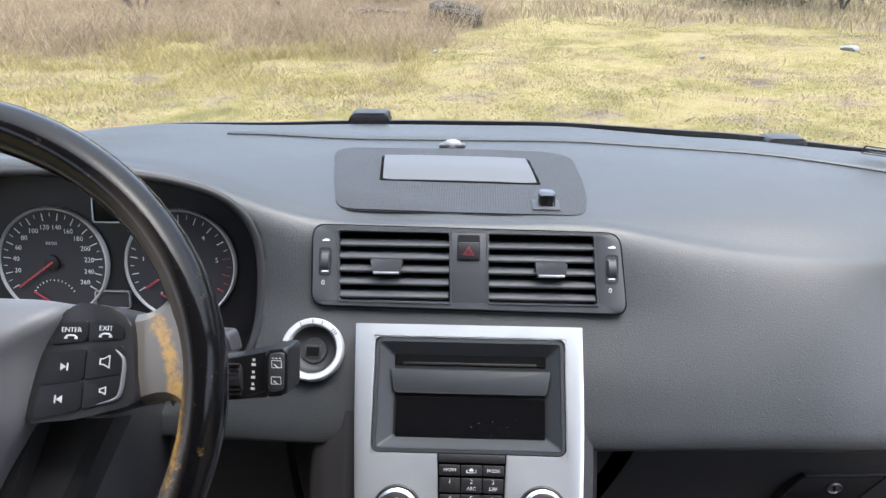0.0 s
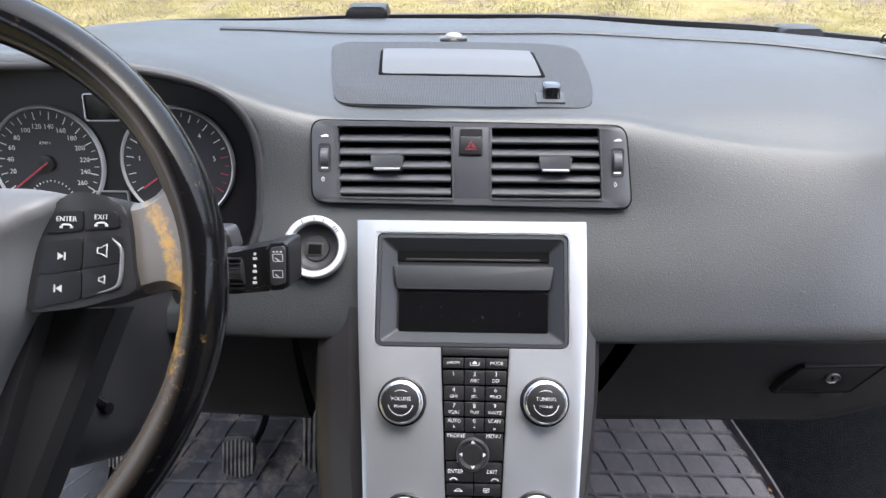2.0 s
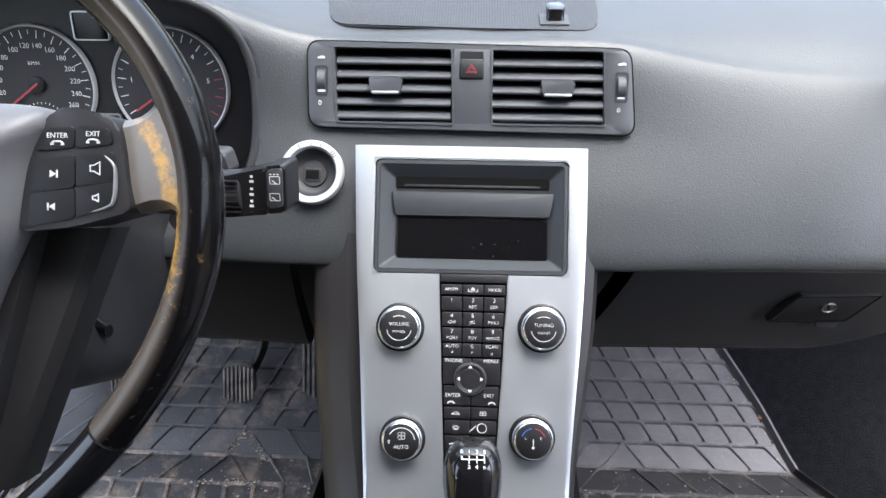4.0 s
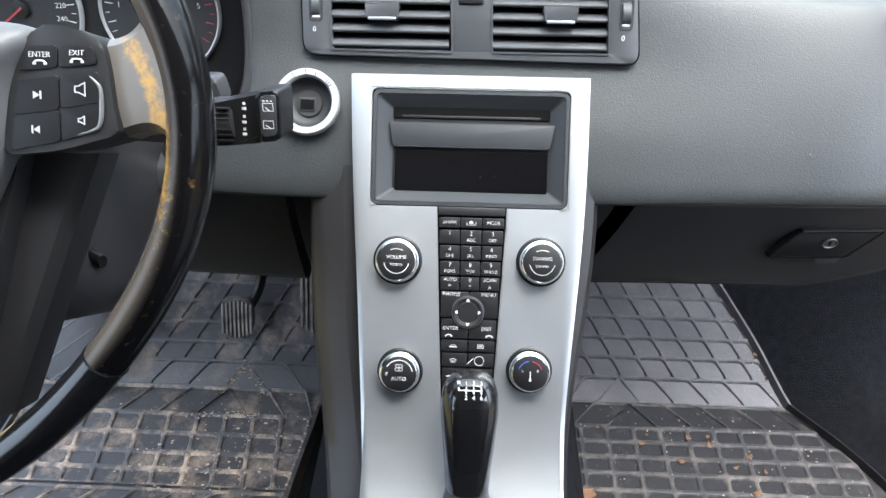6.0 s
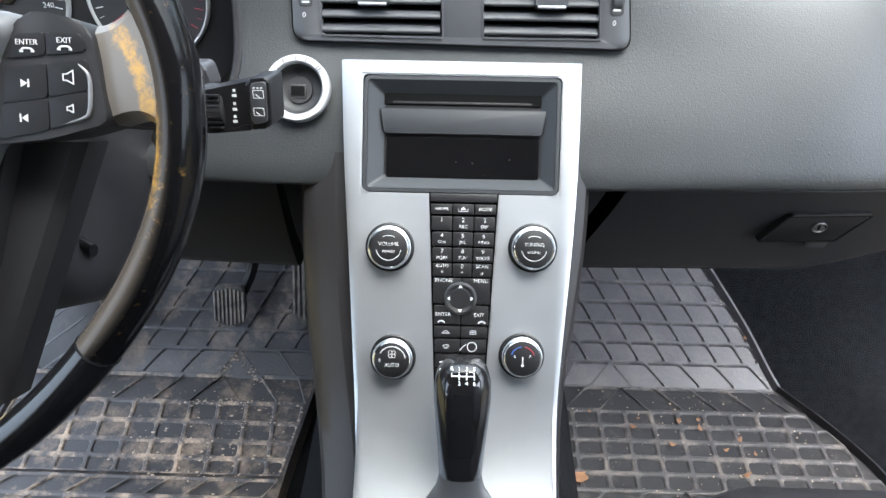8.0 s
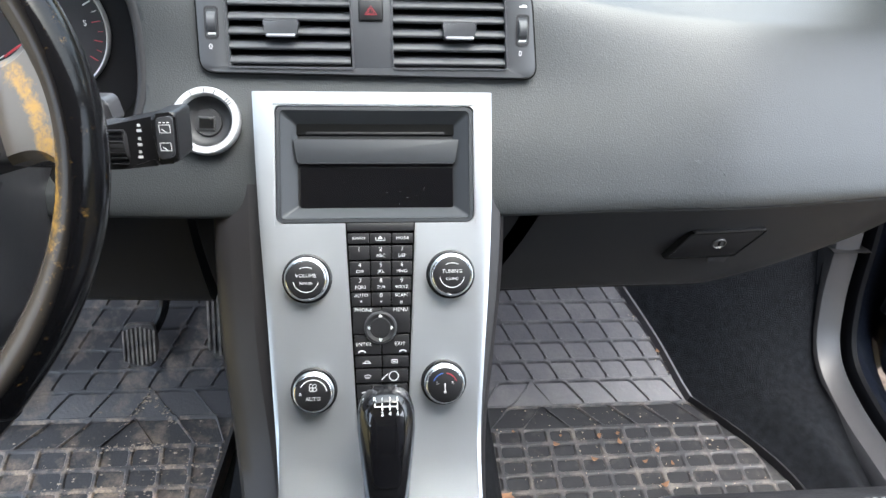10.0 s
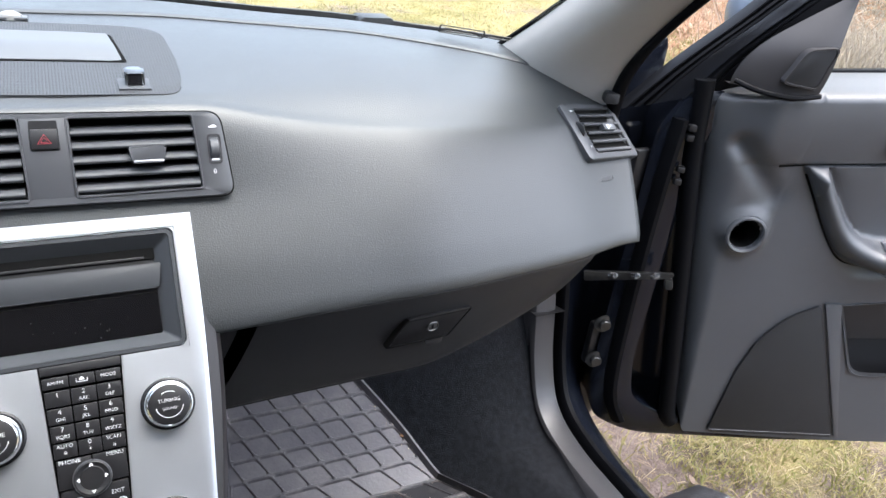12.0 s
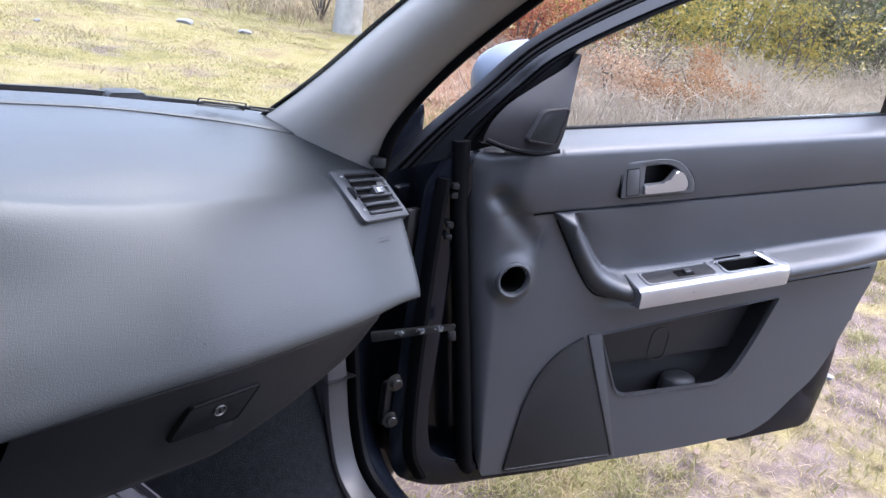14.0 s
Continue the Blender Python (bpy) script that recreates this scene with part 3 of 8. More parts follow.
part("demister_strip", bm, M_DASH, dashboard)

# small scuffs and stains on the passenger side
for x, s, dx, dy in ((0.30, 8.1, 0.0040, 0.0012), (0.325, 8.3, 0.0013, 0.001)):
    r = dash_row(x)
    i = int(s * NSEG)
    p, t = r[i], (r[i - 1] - r[i + 1]).normalized()
    bm = bmn()
    prism(bm, [(dx * math.cos(a) * (1 + 0.3 * math.sin(3 * a)), dy * math.sin(a)) for a in np.linspace(0, 6.0, 12)], -0.0004, 0.0001)
    bm.transform(Matrix.Translation(-O_D) @ frame_of(p + Vector((0, -0.0006, 0.0006)), (1, 0.05, 0), t))
    part("scuff", bm, M_PLASTIC, dashboard, "faint dark scuff mark")

# embossed airbag mark: unreadable, as bars
r = dash_row(0.625)
p, t = r[115], (r[112] - r[118]).normalized()
for k, w in enumerate((0.004, 0.003, 0.004, 0.003, 0.004, 0.003)):
    bm = bmn()
    box(bm, (-0.012 + 0.005 * k, 0, 0.0004), (w, 0.005, 0.0008))
    bm.transform(Matrix.Translation(-O_D) @ frame_of(p + Vector((0, -0.001, 0.001)), (1, 0.22, 0), t))
    part("embossed_bar", bm, M_PLASTIC, dashboard)


# ---- lower dashboard, glove box ----
def under_row(x, dy, zb, y_extra=0.0):
    y, z = crease(x)
    y += dy
    return [Vector((x, y + a, b)) for a, b in ((0.060, z - 0.008), (0.026, z - 0.012), (0.022, z - 0.022), (0.030, 0.5 * (z + zb) + 0.006), (0.048, zb + 0.020), (0.060, zb + 0.006), (0.078, zb), (0.22, zb))]


def glove_bottom(x):
    return 0.652 + 0.30 * max(0.0, x - 0.36) ** 1.35 * 1.4


glove_box = thing("glove_box", pose(0.37, 0.6, 0.72), "closed black plastic glove box under the dashboard", "glove box")
O_G = Vector((0.37, 0.6, 0.72))
bm = bmn()
rows = []
for i in range(61):
    x = 0.175 + (0.640 - 0.175) * i / 60
    e = float(smooth01(0.56, 0.64, x))
    r = curve(under_row(x, 0.045 * e * e, glove_bottom(x) + 0.07 * e * e), 4)
    sh = [-0.37 * (0.790 - max(0.66, p.z)) * max(0, 1 - i / 12) for p in r]
    rows.append([Vector((p.x + s - 0.016 * max(0, 1 - i / 12), p.y, p.z)) - O_G for p, s in zip(r, sh)])
rows.append([p + Vector((0.004, 0.03, 0)) for p in rows[-1]])
rows.append([p + Vector((0, 0.15, 0)) for p in rows[-1]])
grid(bm, rows)
part("lid", bm, M_LOWER, glove_box, sharp=50)

m_h = frame_of((0.352, 0.572, 0.724), (1, 0.09, 0.03), (0, -0.02, 1.0))
handle_plate = bmn()
prism(handle_plate, rounded([(-0.0585, 0.0040), (0.0160, -0.0010), (0.0430, 0.0265), (-0.0365, 0.0305)], 0.003), -0.004, 0.003, 0.0015)
handle_plate.transform(Matrix.Translation(-O_G) @ m_h)
hp = part("handle", handle_plate, M_DARK, glove_box, "black flap handle")
bm = bmn()
ring(bm, rounded([(-0.0620, 0.0025), (0.0172, -0.0028), (0.0465, 0.0282), (-0.0380, 0.0325)], 0.003), rounded([(-0.0585, 0.0040), (0.0160, -0.0010), (0.0430, 0.0265), (-0.0365, 0.0305)], 0.003), -0.004, 0.0036, 0.001)
bm.transform(Matrix.Translation(-O_G) @ m_h)
part("handle_rim", bm, M_VOID, glove_box)
bm = bmn()
box(bm, (0.004, 0.0312, 0.0015), (0.078, 0.0022, 0.006), 0.0008, Matrix.Rotation(radians(-2.9), 4, "Z"))
prism(bm, rounded([(-0.012, -0.0025), (0.012, -0.0042), (0.010, -0.0120), (-0.008, -0.0105)], 0.002), -0.002, 0.0018, 0.0008)
bm.transform(Matrix.Translation(-O_G) @ m_h)
part("handle_lip", bm, M_LOWER, glove_box)
bm = bmn()
lathe(bm, [(0.0080, 0.002), (0.0080, 0.0045), (0.0068, 0.0052), (0.0058, 0.0040), (0.0, 0.0040)], 24)
for v in bm.verts:
    v.co.y *= 0.75
    v.co += Vector((-0.005, 0.0170, 0))
bm.transform(Matrix.Translation(-O_G) @ m_h)
part("lock", bm, M_STEEL, hp, "small chrome key lock")
bm = bmn()
box(bm, (-0.005, 0.0170, 0.0042), (0.002, 0.005, 0.001))
bm.transform(Matrix.Translation(-O_G) @ m_h)
part("keyhole", bm, M_VOID, hp)

filler = thing("lower_panel", pose(0.13, 0.6, 0.72), "black lower trim panel beside the centre console", "panel")
O_F = Vector((0.13, 0.6, 0.72))
bm = bmn()
rows = []
for i in range(9):
    x = 0.085 + 0.058 * i / 8
    r = curve(under_row(x, 0.006, 0.655), 4)
    rows.append([Vector((p.x - 0.37 * (0.790 - max(0.66, p.z)) * i / 8, p.y, p.z)) - O_F for p in r])
rows.append([p + Vector((0.001, 0.03, 0)) for p in rows[-1]])
grid(bm, rows)
part("panel", bm, M_LOWER, filler)
# added black sheet that keeps light from showing through the seam
bm = bmn()
box(bm, (0.04, 0.06, 0.0), (0.20, 0.02, 0.20))
part("light_stop", bm, M_VOID, filler)

knee = thing("knee_panel", pose(-0.4, 0.6, 0.72), "black plastic lower trim panel over the pedals", "panel")
O_K = Vector((-0.4, 0.6, 0.72))
bm = bmn()
rows = []
for i in range(41):
    x = -0.72 + (0.72 - 0.172) * i / 40
    rows.append([p - O_K for p in curve(under_row(x, 0.012, 0.636), 4)])
rows.append([p + Vector((0.002, 0.06, 0)) for p in rows[-1]])
grid(bm, rows)
part("panel", bm, M_LOWER, knee)
bm = bmn()
rows = []
for i in range(7):
    x = -0.162 + 0.07 * i / 6
    rows.append([p - O_K for p in curve(under_row(x, 0.004, 0.662), 4)])
grid(bm, rows)
part("side_panel", bm, M_DARK, knee)

# ---- centre console ----
PLATE = frame_of((0.001, 0.583, 0.896), (1, 0, 0), (0, 0.585, 0.811))


def plate_bend(v):
    """How far the lower end of the plate curls out towards the seats."""
    return 2.6 * max(0.0, -0.275 - v) ** 2


console = thing("centre_console", PLATE, "charcoal plastic centre console between the footwells", "console")
bm = bmn()
rows = []
for i in range(30):
    v = -0.06 - 0.36 * i / 29
    n = -0.020 + plate_bend(v)
    xl = float(spline((-0.45, -0.39, -0.32, -0.27, -0.224, -0.17, 0.0), (-0.110, -0.1165, -0.1276, -0.1347, -0.1398, -0.1435, -0.147), v))
    xr = float(spline((-0.45, -0.37, -0.31, -0.267, -0.216, -0.167, 0.0), (0.093, 0.0955, 0.0985, 0.1025, 0.1090, 0.1145, 0.118), v))
    sec = [(xl - 0.004, -0.30), (xl - 0.002, n - 0.060), (xl, n - 0.030), (xl + 0.006, n - 0.014), (xl + 0.020, n - 0.005), (xl + 0.036, n), (xr - 0.014, n), (xr - 0.005, n - 0.004), (xr, n - 0.014), (xr, -0.30)]
    rows.append([Vector((a, v, b)) for a, b in sec])
bm.free()
for nm, i0, i1 in (("side_cover", 0, 6), ("front_cover", 5, 7), ("side_cover", 6, 10)):
    bm = bmn()
    grid(bm, [r[i0:i1] for r in rows])
    part(nm, bm, M_SIDE, console)
tun = thing("tunnel", pose(0, 0.3, 0.3), "dark carpeted transmission tunnel under the console", "tunnel", kind="structure")
bm = bmn()
rows = []
for i in range(12):
    y = -0.6 + 1.65 * i / 11
    rows.append([Vector((a, y - 0.3, b - 0.3)) for a, b in ((-0.20, 0.28), (-0.175, 0.40), (-0.135, 0.50), (-0.12, 0.53), (0.11, 0.53), (0.125, 0.50), (0.150, 0.40), (0.165, 0.28))])
grid(bm, rows)
part("tunnel_carpet", bm, M_CARPET, tun)

# ---- silver face plate ----
face_plate = thing("face_plate", PLATE, "thin satin silver centre stack panel, curling out at its foot", "panel")


def plate_l(v):
    return float(spline((-0.45, -0.375, -0.287, -0.189, -0.0915, 0.0), (-0.079, -0.0815, -0.0872, -0.0927, -0.0988, -0.1023), v))


def plate_r(v):
    return float(spline((-0.45, -0.375, -0.29, -0.2315, -0.168, -0.086, 0.0), (0.087, 0.0885, 0.0902, 0.0938, 0.0981, 0.1016, 0.102), v))


OPEN = (-0.0836, 0.0860, -0.0118, -0.1122)


def key_l(v):
    return -0.0255 + 0.0085 * (-0.113 - v) / 0.184 if v < -0.113 else -0.0255


def key_r(v):
    return 0.0345 - 0.0085 * (-0.113 - v) / 0.184 if v < -0.113 else 0.0345


KEY_END = -0.297
vs = sorted({0.0, -0.004, OPEN[2], -0.03, -0.06, -0.09, OPEN[3], KEY_END, *[-0.113 - 0.0115 * i for i in range(1, 16)], *[-0.297 - 0.009 * i for i in range(1, 15)]}, reverse=True)
rows = []
for v in vs:
    n = plate_bend(v)
    kl, kr = key_l(v), key_r(v)
    us = [plate_l(v), plate_l(v) + 0.004, OPEN[0], kl, (kl + kr) / 2, kr, OPEN[1], plate_r(v) - 0.004, plate_r(v)]
    rows.append([Vector((u, v, n - (0.0012 if k in (0, 8) else 0))) for k, u in enumerate(us)])


def plate_keep(i, j):
    v = (vs[i] + vs[i + 1]) / 2
    if OPEN[3] < v < OPEN[2] and 2 <= j <= 5:
        return False
    return not (KEY_END < v < OPEN[3] and 3 <= j <= 4)


bm = bmn()
grid(bm, rows, plate_keep)
rim = [e for e in bm.edges if e.is_boundary]
ex = bmesh.ops.extrude_edge_only(bm, edges=rim)
bmesh.ops.translate(bm, verts=[g for g in ex["geom"] if isinstance(g, bmesh.types.BMVert)], vec=(0, 0, -0.010))
bmesh.ops.bevel(bm, geom=[e for e in rim if e.is_valid], offset=0.0012, segments=2, affect="EDGES")


part("plate", bm, M_SILVER, face_plate, sharp=30)


def fillet(x, y, sx, sy, r, n=0.0):
    """Rounds an inner corner of the plate."""
    bm = bmn()
    arc = [(x + sx * r * (1 - math.cos(a)), y + sy * r * (1 - math.sin(a))) for a in np.linspace(0, math.pi / 2, 7)]
    pl = [(x, y)] + arc
    lo = [bm.verts.new((a, b, n - 0.010)) for a, b in pl]
    hi = [bm.verts.new((a, b, n)) for a, b in pl]
    bm.faces.new(hi)
    for i in range(len(pl)):
        j = (i + 1) % len(pl)
        bm.faces.new((lo[i], lo[j], hi[j], hi[i]))
    part("corner", bm, M_SILVER, face_plate)


for x, sx in ((OPEN[0], 1), (OPEN[1], -1)):
    fillet(x, OPEN[2], sx, -1, 0.005)
    fillet(x, OPEN[3], sx, 1, 0.007)
fillet(key_l(KEY_END), KEY_END, 1, 1, 0.012, plate_bend(KEY_END))
fillet(key_r(KEY_END), KEY_END, -1, 1, 0.012, plate_bend(KEY_END))

# ---- radio unit ----
radio = thing("car_radio", PLATE, "dark grey car radio with a disc slot and a switched-off display", "radio")
ou, oc = (OPEN[0] + OPEN[1]) / 2, (OPEN[2] + OPEN[3]) / 2
ow, oh = OPEN[1] - OPEN[0], OPEN[2] - OPEN[3]
bm = bmn()
ring(bm, rrect(ou, oc, ow - 0.001, oh - 0.001, 0.006), rrect(ou, oc, ow - 0.009, oh - 0.009, 0.003), -0.012, -0.0015, 0.001)
part("rim", bm, M_BEZEL, radio)
bm = bmn()
a = rrect(ou, oc, ow - 0.009, oh - 0.009, 0.003)
b = rrect(ou + 0.0005, oc - 0.0005, ow - 0.036, oh - 0.032, 0.002)
rows = [[Vector((x, y, n)) for x, y in q] for q, n in ((a, -0.002), (b, -0.013))]
grid(bm, rows, closed=True)
part("sloped_bezel", bm, M_BEZEL, radio, sharp=20)
bm = bmn()
prism(bm, rrect(ou, oc, ow - 0.034, oh - 0.030, 0.001), -0.018, -0.0125)
part("back", bm, M_DARK, radio)
bm = bmn()
box(bm, (0.0018, -0.0292, -0.0125), (0.136, 0.0130, 0.003), 0.0008)
sl = part("disc_slot", bm, M_VOID, radio, "dark disc slot")
bm = bmn()
box(bm, (0.0015, -0.0340, -0.0112), (0.120, 0.0022, 0.0015), 0.0004)
part("slot_flap", bm, M_DARK, sl)
bm = bmn()
prism(bm, rounded([(-0.0690, -0.0395), (-0.0655, -0.0605), (0.0700, -0.0605), (0.0740, -0.0395)], 0.002), -0.0135, -0.0075, 0.0012)
part("middle_panel", bm, M_BEZEL, radio)
bm = bmn()
prism(bm, rrect(0.0025, -0.0812, 0.132, 0.0345, 0.0015), -0.014, -0.0105)
scr = part("display", bm, M_SCREEN, radio, "black switched-off display")
rng = random.Random(5)
bm = bmn()
for k in range(22):
    x, y, r = rng.uniform(-0.045, 0.045), -0.085 + rng.gauss(0, 0.006), rng.uniform(0.0001, 0.0003)
    prism(bm, [(x + r * math.cos(q), y + r * math.sin(q)) for q in (0, 1.5, 3.1, 4.6)], -0.0105, -0.0103)
part("dust", bm, M_WHITE, scr, kind="stuff")

# ---- keypad ----
keypad = thing("keypad", PLATE, "black centre stack keypad with white legends", "keypad")
bm = bmn()
poly = [(key_l(-0.110) , -0.109), (key_l(KEY_END), KEY_END), (key_r(KEY_END), KEY_END), (key_r(-0.110), -0.109)]
prism(bm, poly[::1], -0.016, -0.004)
part("base", bm, M_VOID, keypad)


def span(v):
    return key_l(v) + 0.0012, key_r(v) - 0.0012


def key(u0, u1, v0, v1, legends, name="key", top=0.0006):
    """One key between u0..u1 and v0..v1 with its printed legend."""
    n = plate_bend(v0)
    bm = bmn()
    g = 0.0005
    prism(bm, rounded([(u0 + g, v0 + g), (u1 - g, v0 + g), (u1 - g, v1 - g), (u0 + g, v1 - g)], 0.0008, 2), n - 0.008, n + top, 0.0005)
    k = part(name, bm, M_KEYS, keypad)
    if legends:
        bm = bmn()
        for s, size, du, dv in legends:
            lettering(bm, s, size, (u0 + u1) / 2 + du, (v0 + v1) / 2 + dv, n + top + 0.0002)
        part("legend", bm, M_WHITE, k)
    return k


def key_row(v0, v1, texts):
    a, b = span((v0 + v1) / 2)
    w = (b - a) / len(texts)
    return [key(a + w * i, a + w * (i + 1), v0, v1, t) for i, t in enumerate(texts)]


def two(a, b):
    return [(a, 0.0052, 0, 0.0030), (b, 0.0040, 0, -0.0026)]


bm = bmn()
a, b = span(-0.113)
box(bm, ((a + b) / 2, -0.1155, -0.003), (b - a, 0.007, 0.006), 0.001)
part("top_cap", bm, M_KEYS, keypad)
key_row(-0.1300, -0.1205, [[("AM/FM", 0.0038, 0, 0)], [], [("MODE", 0.0040, 0, 0)]])
key_row(-0.1440, -0.1312, [[("1", 0.0052, 0, 0.0030)], two("2", "ABC"), two("3", "DEF")])
key_row(-0.1575, -0.1446, [two("4", "GHI"), two("5", "JKL"), two("6", "MNO")])
key_row(-0.1710, -0.1581, [two("7", "PQRS"), two("8", "TUV"), two("9", "WXYZ")])
key_row(-0.1838, -0.1716, [[("AUTO", 0.0042, 0, 0.0034), ("*", 0.0060, 0, -0.0026)], [("0", 0.0052, 0, 0.0034), ("+", 0.0044, 0, -0.0020)], [("SCAN", 0.0042, 0, 0.0034), ("#", 0.0040, 0, -0.0026)]])
key_row(-0.2075, -0.1844, [[("PHONE", 0.0046, -0.003, 0.0092)], [("MENU", 0.0046, 0.004, 0.0092)]])
key_row(-0.2255, -0.2080, [[("ENTER", 0.0045, -0.0035, 0.0004)], [("EXIT", 0.0045, 0.0035, 0.0004)]])
rowsk = []
for v0, v1 in ((-0.2368, -0.2260), (-0.2500, -0.2373), (-0.2632, -0.2505), (-0.2764, -0.2637), (-0.2900, -0.2769)):
    rowsk.append(key_row(v0, v1, [[], []]))

# pictograms: receivers, car, heated glass, seat-and-air figure
def picto(parent, bars, n=0.0009):
    for pts, w in bars:
        bm = bmn()
        pts = [Vector((x, y, n + plate_bend(y))) for x, y in pts]
        for p, q in zip(pts, pts[1:]):
            d = (q - p)
            box(bm, tuple((p + q) / 2), (d.length + w * 0.6, w, 0.0003), 0, Matrix.Rotation(math.atan2(d.y, d.x), 4, "Z"))
        part("pictogram", bm, M_WHITE, parent)


arc = lambda cx, cy, r, a0, a1, k=9: [(cx + r * math.cos(radians(a0 + (a1 - a0) * i / k)), cy + r * math.sin(radians(a0 + (a1 - a0) * i / k))) for i in range(k + 1)]
picto(keypad, [(arc(-0.0125, -0.2252, 0.0034, 35, 145), 0.0011), (arc(0.0225, -0.2252, 0.0034, 35, 145), 0.0011)])
picto(keypad, [([(0.0028, -0.1254), (0.0043, -0.1238), (0.0058, -0.1254), (0.0028, -0.1254)], 0.0009), ([(0.0004, -0.1246), (0.0004, -0.1270), (0.0082, -0.1270), (0.0082, -0.1246)], 0.0004)])
picto(rowsk[0][0], [([(-0.0110, -0.2322), (-0.0094, -0.2306), (-0.0072, -0.2306), (-0.0058, -0.2320)], 0.0004), ([(-0.0118, -0.2324), (-0.0050, -0.2324)], 0.0006)])
picto(rowsk[0][1], [([(0.0128, -0.2328), (0.0128, -0.2300), (0.0176, -0.2300), (0.0176, -0.2328), (0.0128, -0.2328)], 0.0004), ([(0.0140, -0.2314), (0.0164, -0.2314)], 0.0006)])
picto(rowsk[1][0], [(arc(-0.008, -0.2462, 0.0036, 40, 140), 0.0005), ([(-0.0102, -0.2446), (-0.0058, -0.2446)], 0.0004), ([(-0.0096, -0.2456), (-0.0064, -0.2456)], 0.0004)])
picto(rowsk[1][1], [(arc(0.0145, -0.2440, 0.0040, 0, 360, 16), 0.0006), ([(0.004, -0.2470), (0.0095, -0.2420)], 0.0006)])
picto(rowsk[2][1], [(arc(0.0135, -0.2580, 0.0045, 0, 180), 0.0009), ([(0.009, -0.2580), (0.006, -0.2630)], 0.0009), ([(0.018, -0.2580), (0.016, -0.2630)], 0.0009)])
picto(rowsk[2][0], [([(-0.013, -0.2580), (-0.003, -0.2560)], 0.0009), ([(-0.006, -0.2570), (-0.003, -0.2560)], 0.0014)])
picto(rowsk[3][0], [(arc(0.004, -0.276, 0.009, 100, 170), 0.0009), ([(-0.013, -0.2690), (-0.010, -0.2735)], 0.0009)])
picto(rowsk[3][1], [(arc(0.010, -0.270, 0.004, 0, 120), 0.0009)])

joy_m = Matrix.Translation((0.0035, -0.2020, 0))
bm = bmn()
lathe(bm, [(0.0138, -0.004), (0.0138, 0.0015), (0.0131, 0.0025), (0.0122, 0.0030), (0.0090, 0.0020), (0.0084, 0.0026), (0.0, 0.0026)], 36, joy_m)
joy = part("menu_joystick", bm, M_KEYS, keypad, "round black menu button")
bm = bmn()
lathe(bm, [(0.0138, 0.0012), (0.0141, 0.0016), (0.0136, 0.0026), (0.0132, 0.0026)], 36, joy_m, cap=False)
part("joystick_ring", bm, M_PLASTIC, joy)
picto(joy, [([(0.0025, -0.1925), (0.0035, -0.1910), (0.0045, -0.1925)], 0.0011), ([(0.0025, -0.2115), (0.0035, -0.2130), (0.0045, -0.2115)], 0.0011), ([(-0.0070, -0.2020), (-0.0058, -0.2010), (-0.0058, -0.2030)], 0.0011), ([(0.0140, -0.2020), (0.0128, -0.2010), (0.0128, -0.2030)], 0.0011)], 0.0030)


# ---- rotary knobs ----
def knob(u, v, r, texts, label, extra=None):
    n = plate_bend(v)
    th = thing("rotary_knob", PLATE @ Matrix.Translation((u, v, n)), label, "knob", "centre stack knobs")
    bm = bmn()
    lathe(bm, [(r * 1.10, -0.003), (r * 1.10, 0.0012), (r * 1.02, 0.0020), (r * 0.96, 0.001)], 40)
    part("well", bm, M_DARK, th)
    bm = bmn()
    lathe(bm, [(r * 0.98, 0.0), (r * 0.97, 0.008), (r * 0.96, 0.0095), (r * 0.875, 0.0132), (r * 0.835, 0.0138), (r * 0.815, 0.0130)], 48, cap=False)
    part("ring", bm, M_CHROME, th, "satin chrome ring")
    bm = bmn()
    lathe(bm, [(r * 0.825, 0.010), (r * 0.82, 0.0134), (r * 0.76, 0.0139), (0.0, 0.0140)], 48)
    cap = part("cap", bm, M_KEYS, th)
    bm = bmn()
    for s, size, dx, dy in texts:
        lettering(bm, s, size, dx, dy, 0.0142)
    part("legend", bm, M_WHITE, cap)
    if extra:
        extra(th, cap, r)
    return th


def arcs(bm, r, a0, a1, w, z=0.0142):
    k = max(4, int(abs(a1 - a0) / 8))
    for i in range(k):
        b0, b1 = radians(a0 + (a1 - a0) * i / k), radians(a0 + (a1 - a0) * (i + 1) / k)
        q = [(r * math.cos(b0), r * math.sin(b0)), ((r + w) * math.cos(b0), (r + w) * math.sin(b0)), ((r + w) * math.cos(b1), (r + w) * math.sin(b1)), (r * math.cos(b1), r * math.sin(b1))]
        bm.faces.new([bm.verts.new((x, y, z)) for x, y in q])
    return bm


def circle_marks(th, cap, r):
    bm = bmn()
    arcs(bm, 0.0102, 190, 350, 0.0005)
    arcs(bm, 0.0102, 60, 120, 0.0005)
    part("mark", bm, M_WHITE, cap)


def fan_marks(th, cap, r):
    bm = bmn()
    arcs(bm, 0.0112, 10, 150, 0.0007)
    part("mark", bm, M_WHITE, cap)
    # a fan: four open blades round a small eye
    bm = bmn()
    for i in range(4):
        a = radians(90 * i + 45)
        petal = bmesh.new()
        arcs(petal, 0.0013, 0, 360, 0.0004)
        petal.transform(Matrix.Translation((0.0021 * math.cos(a), 0.0050 + 0.0021 * math.sin(a), 0)))
        me = bpy.data.meshes.new("petal")
        petal.to_mesh(me)
        petal.free()
        bm.from_mesh(me)
        bpy.data.meshes.remove(me)
    part("mark", bm, M_WHITE, cap)


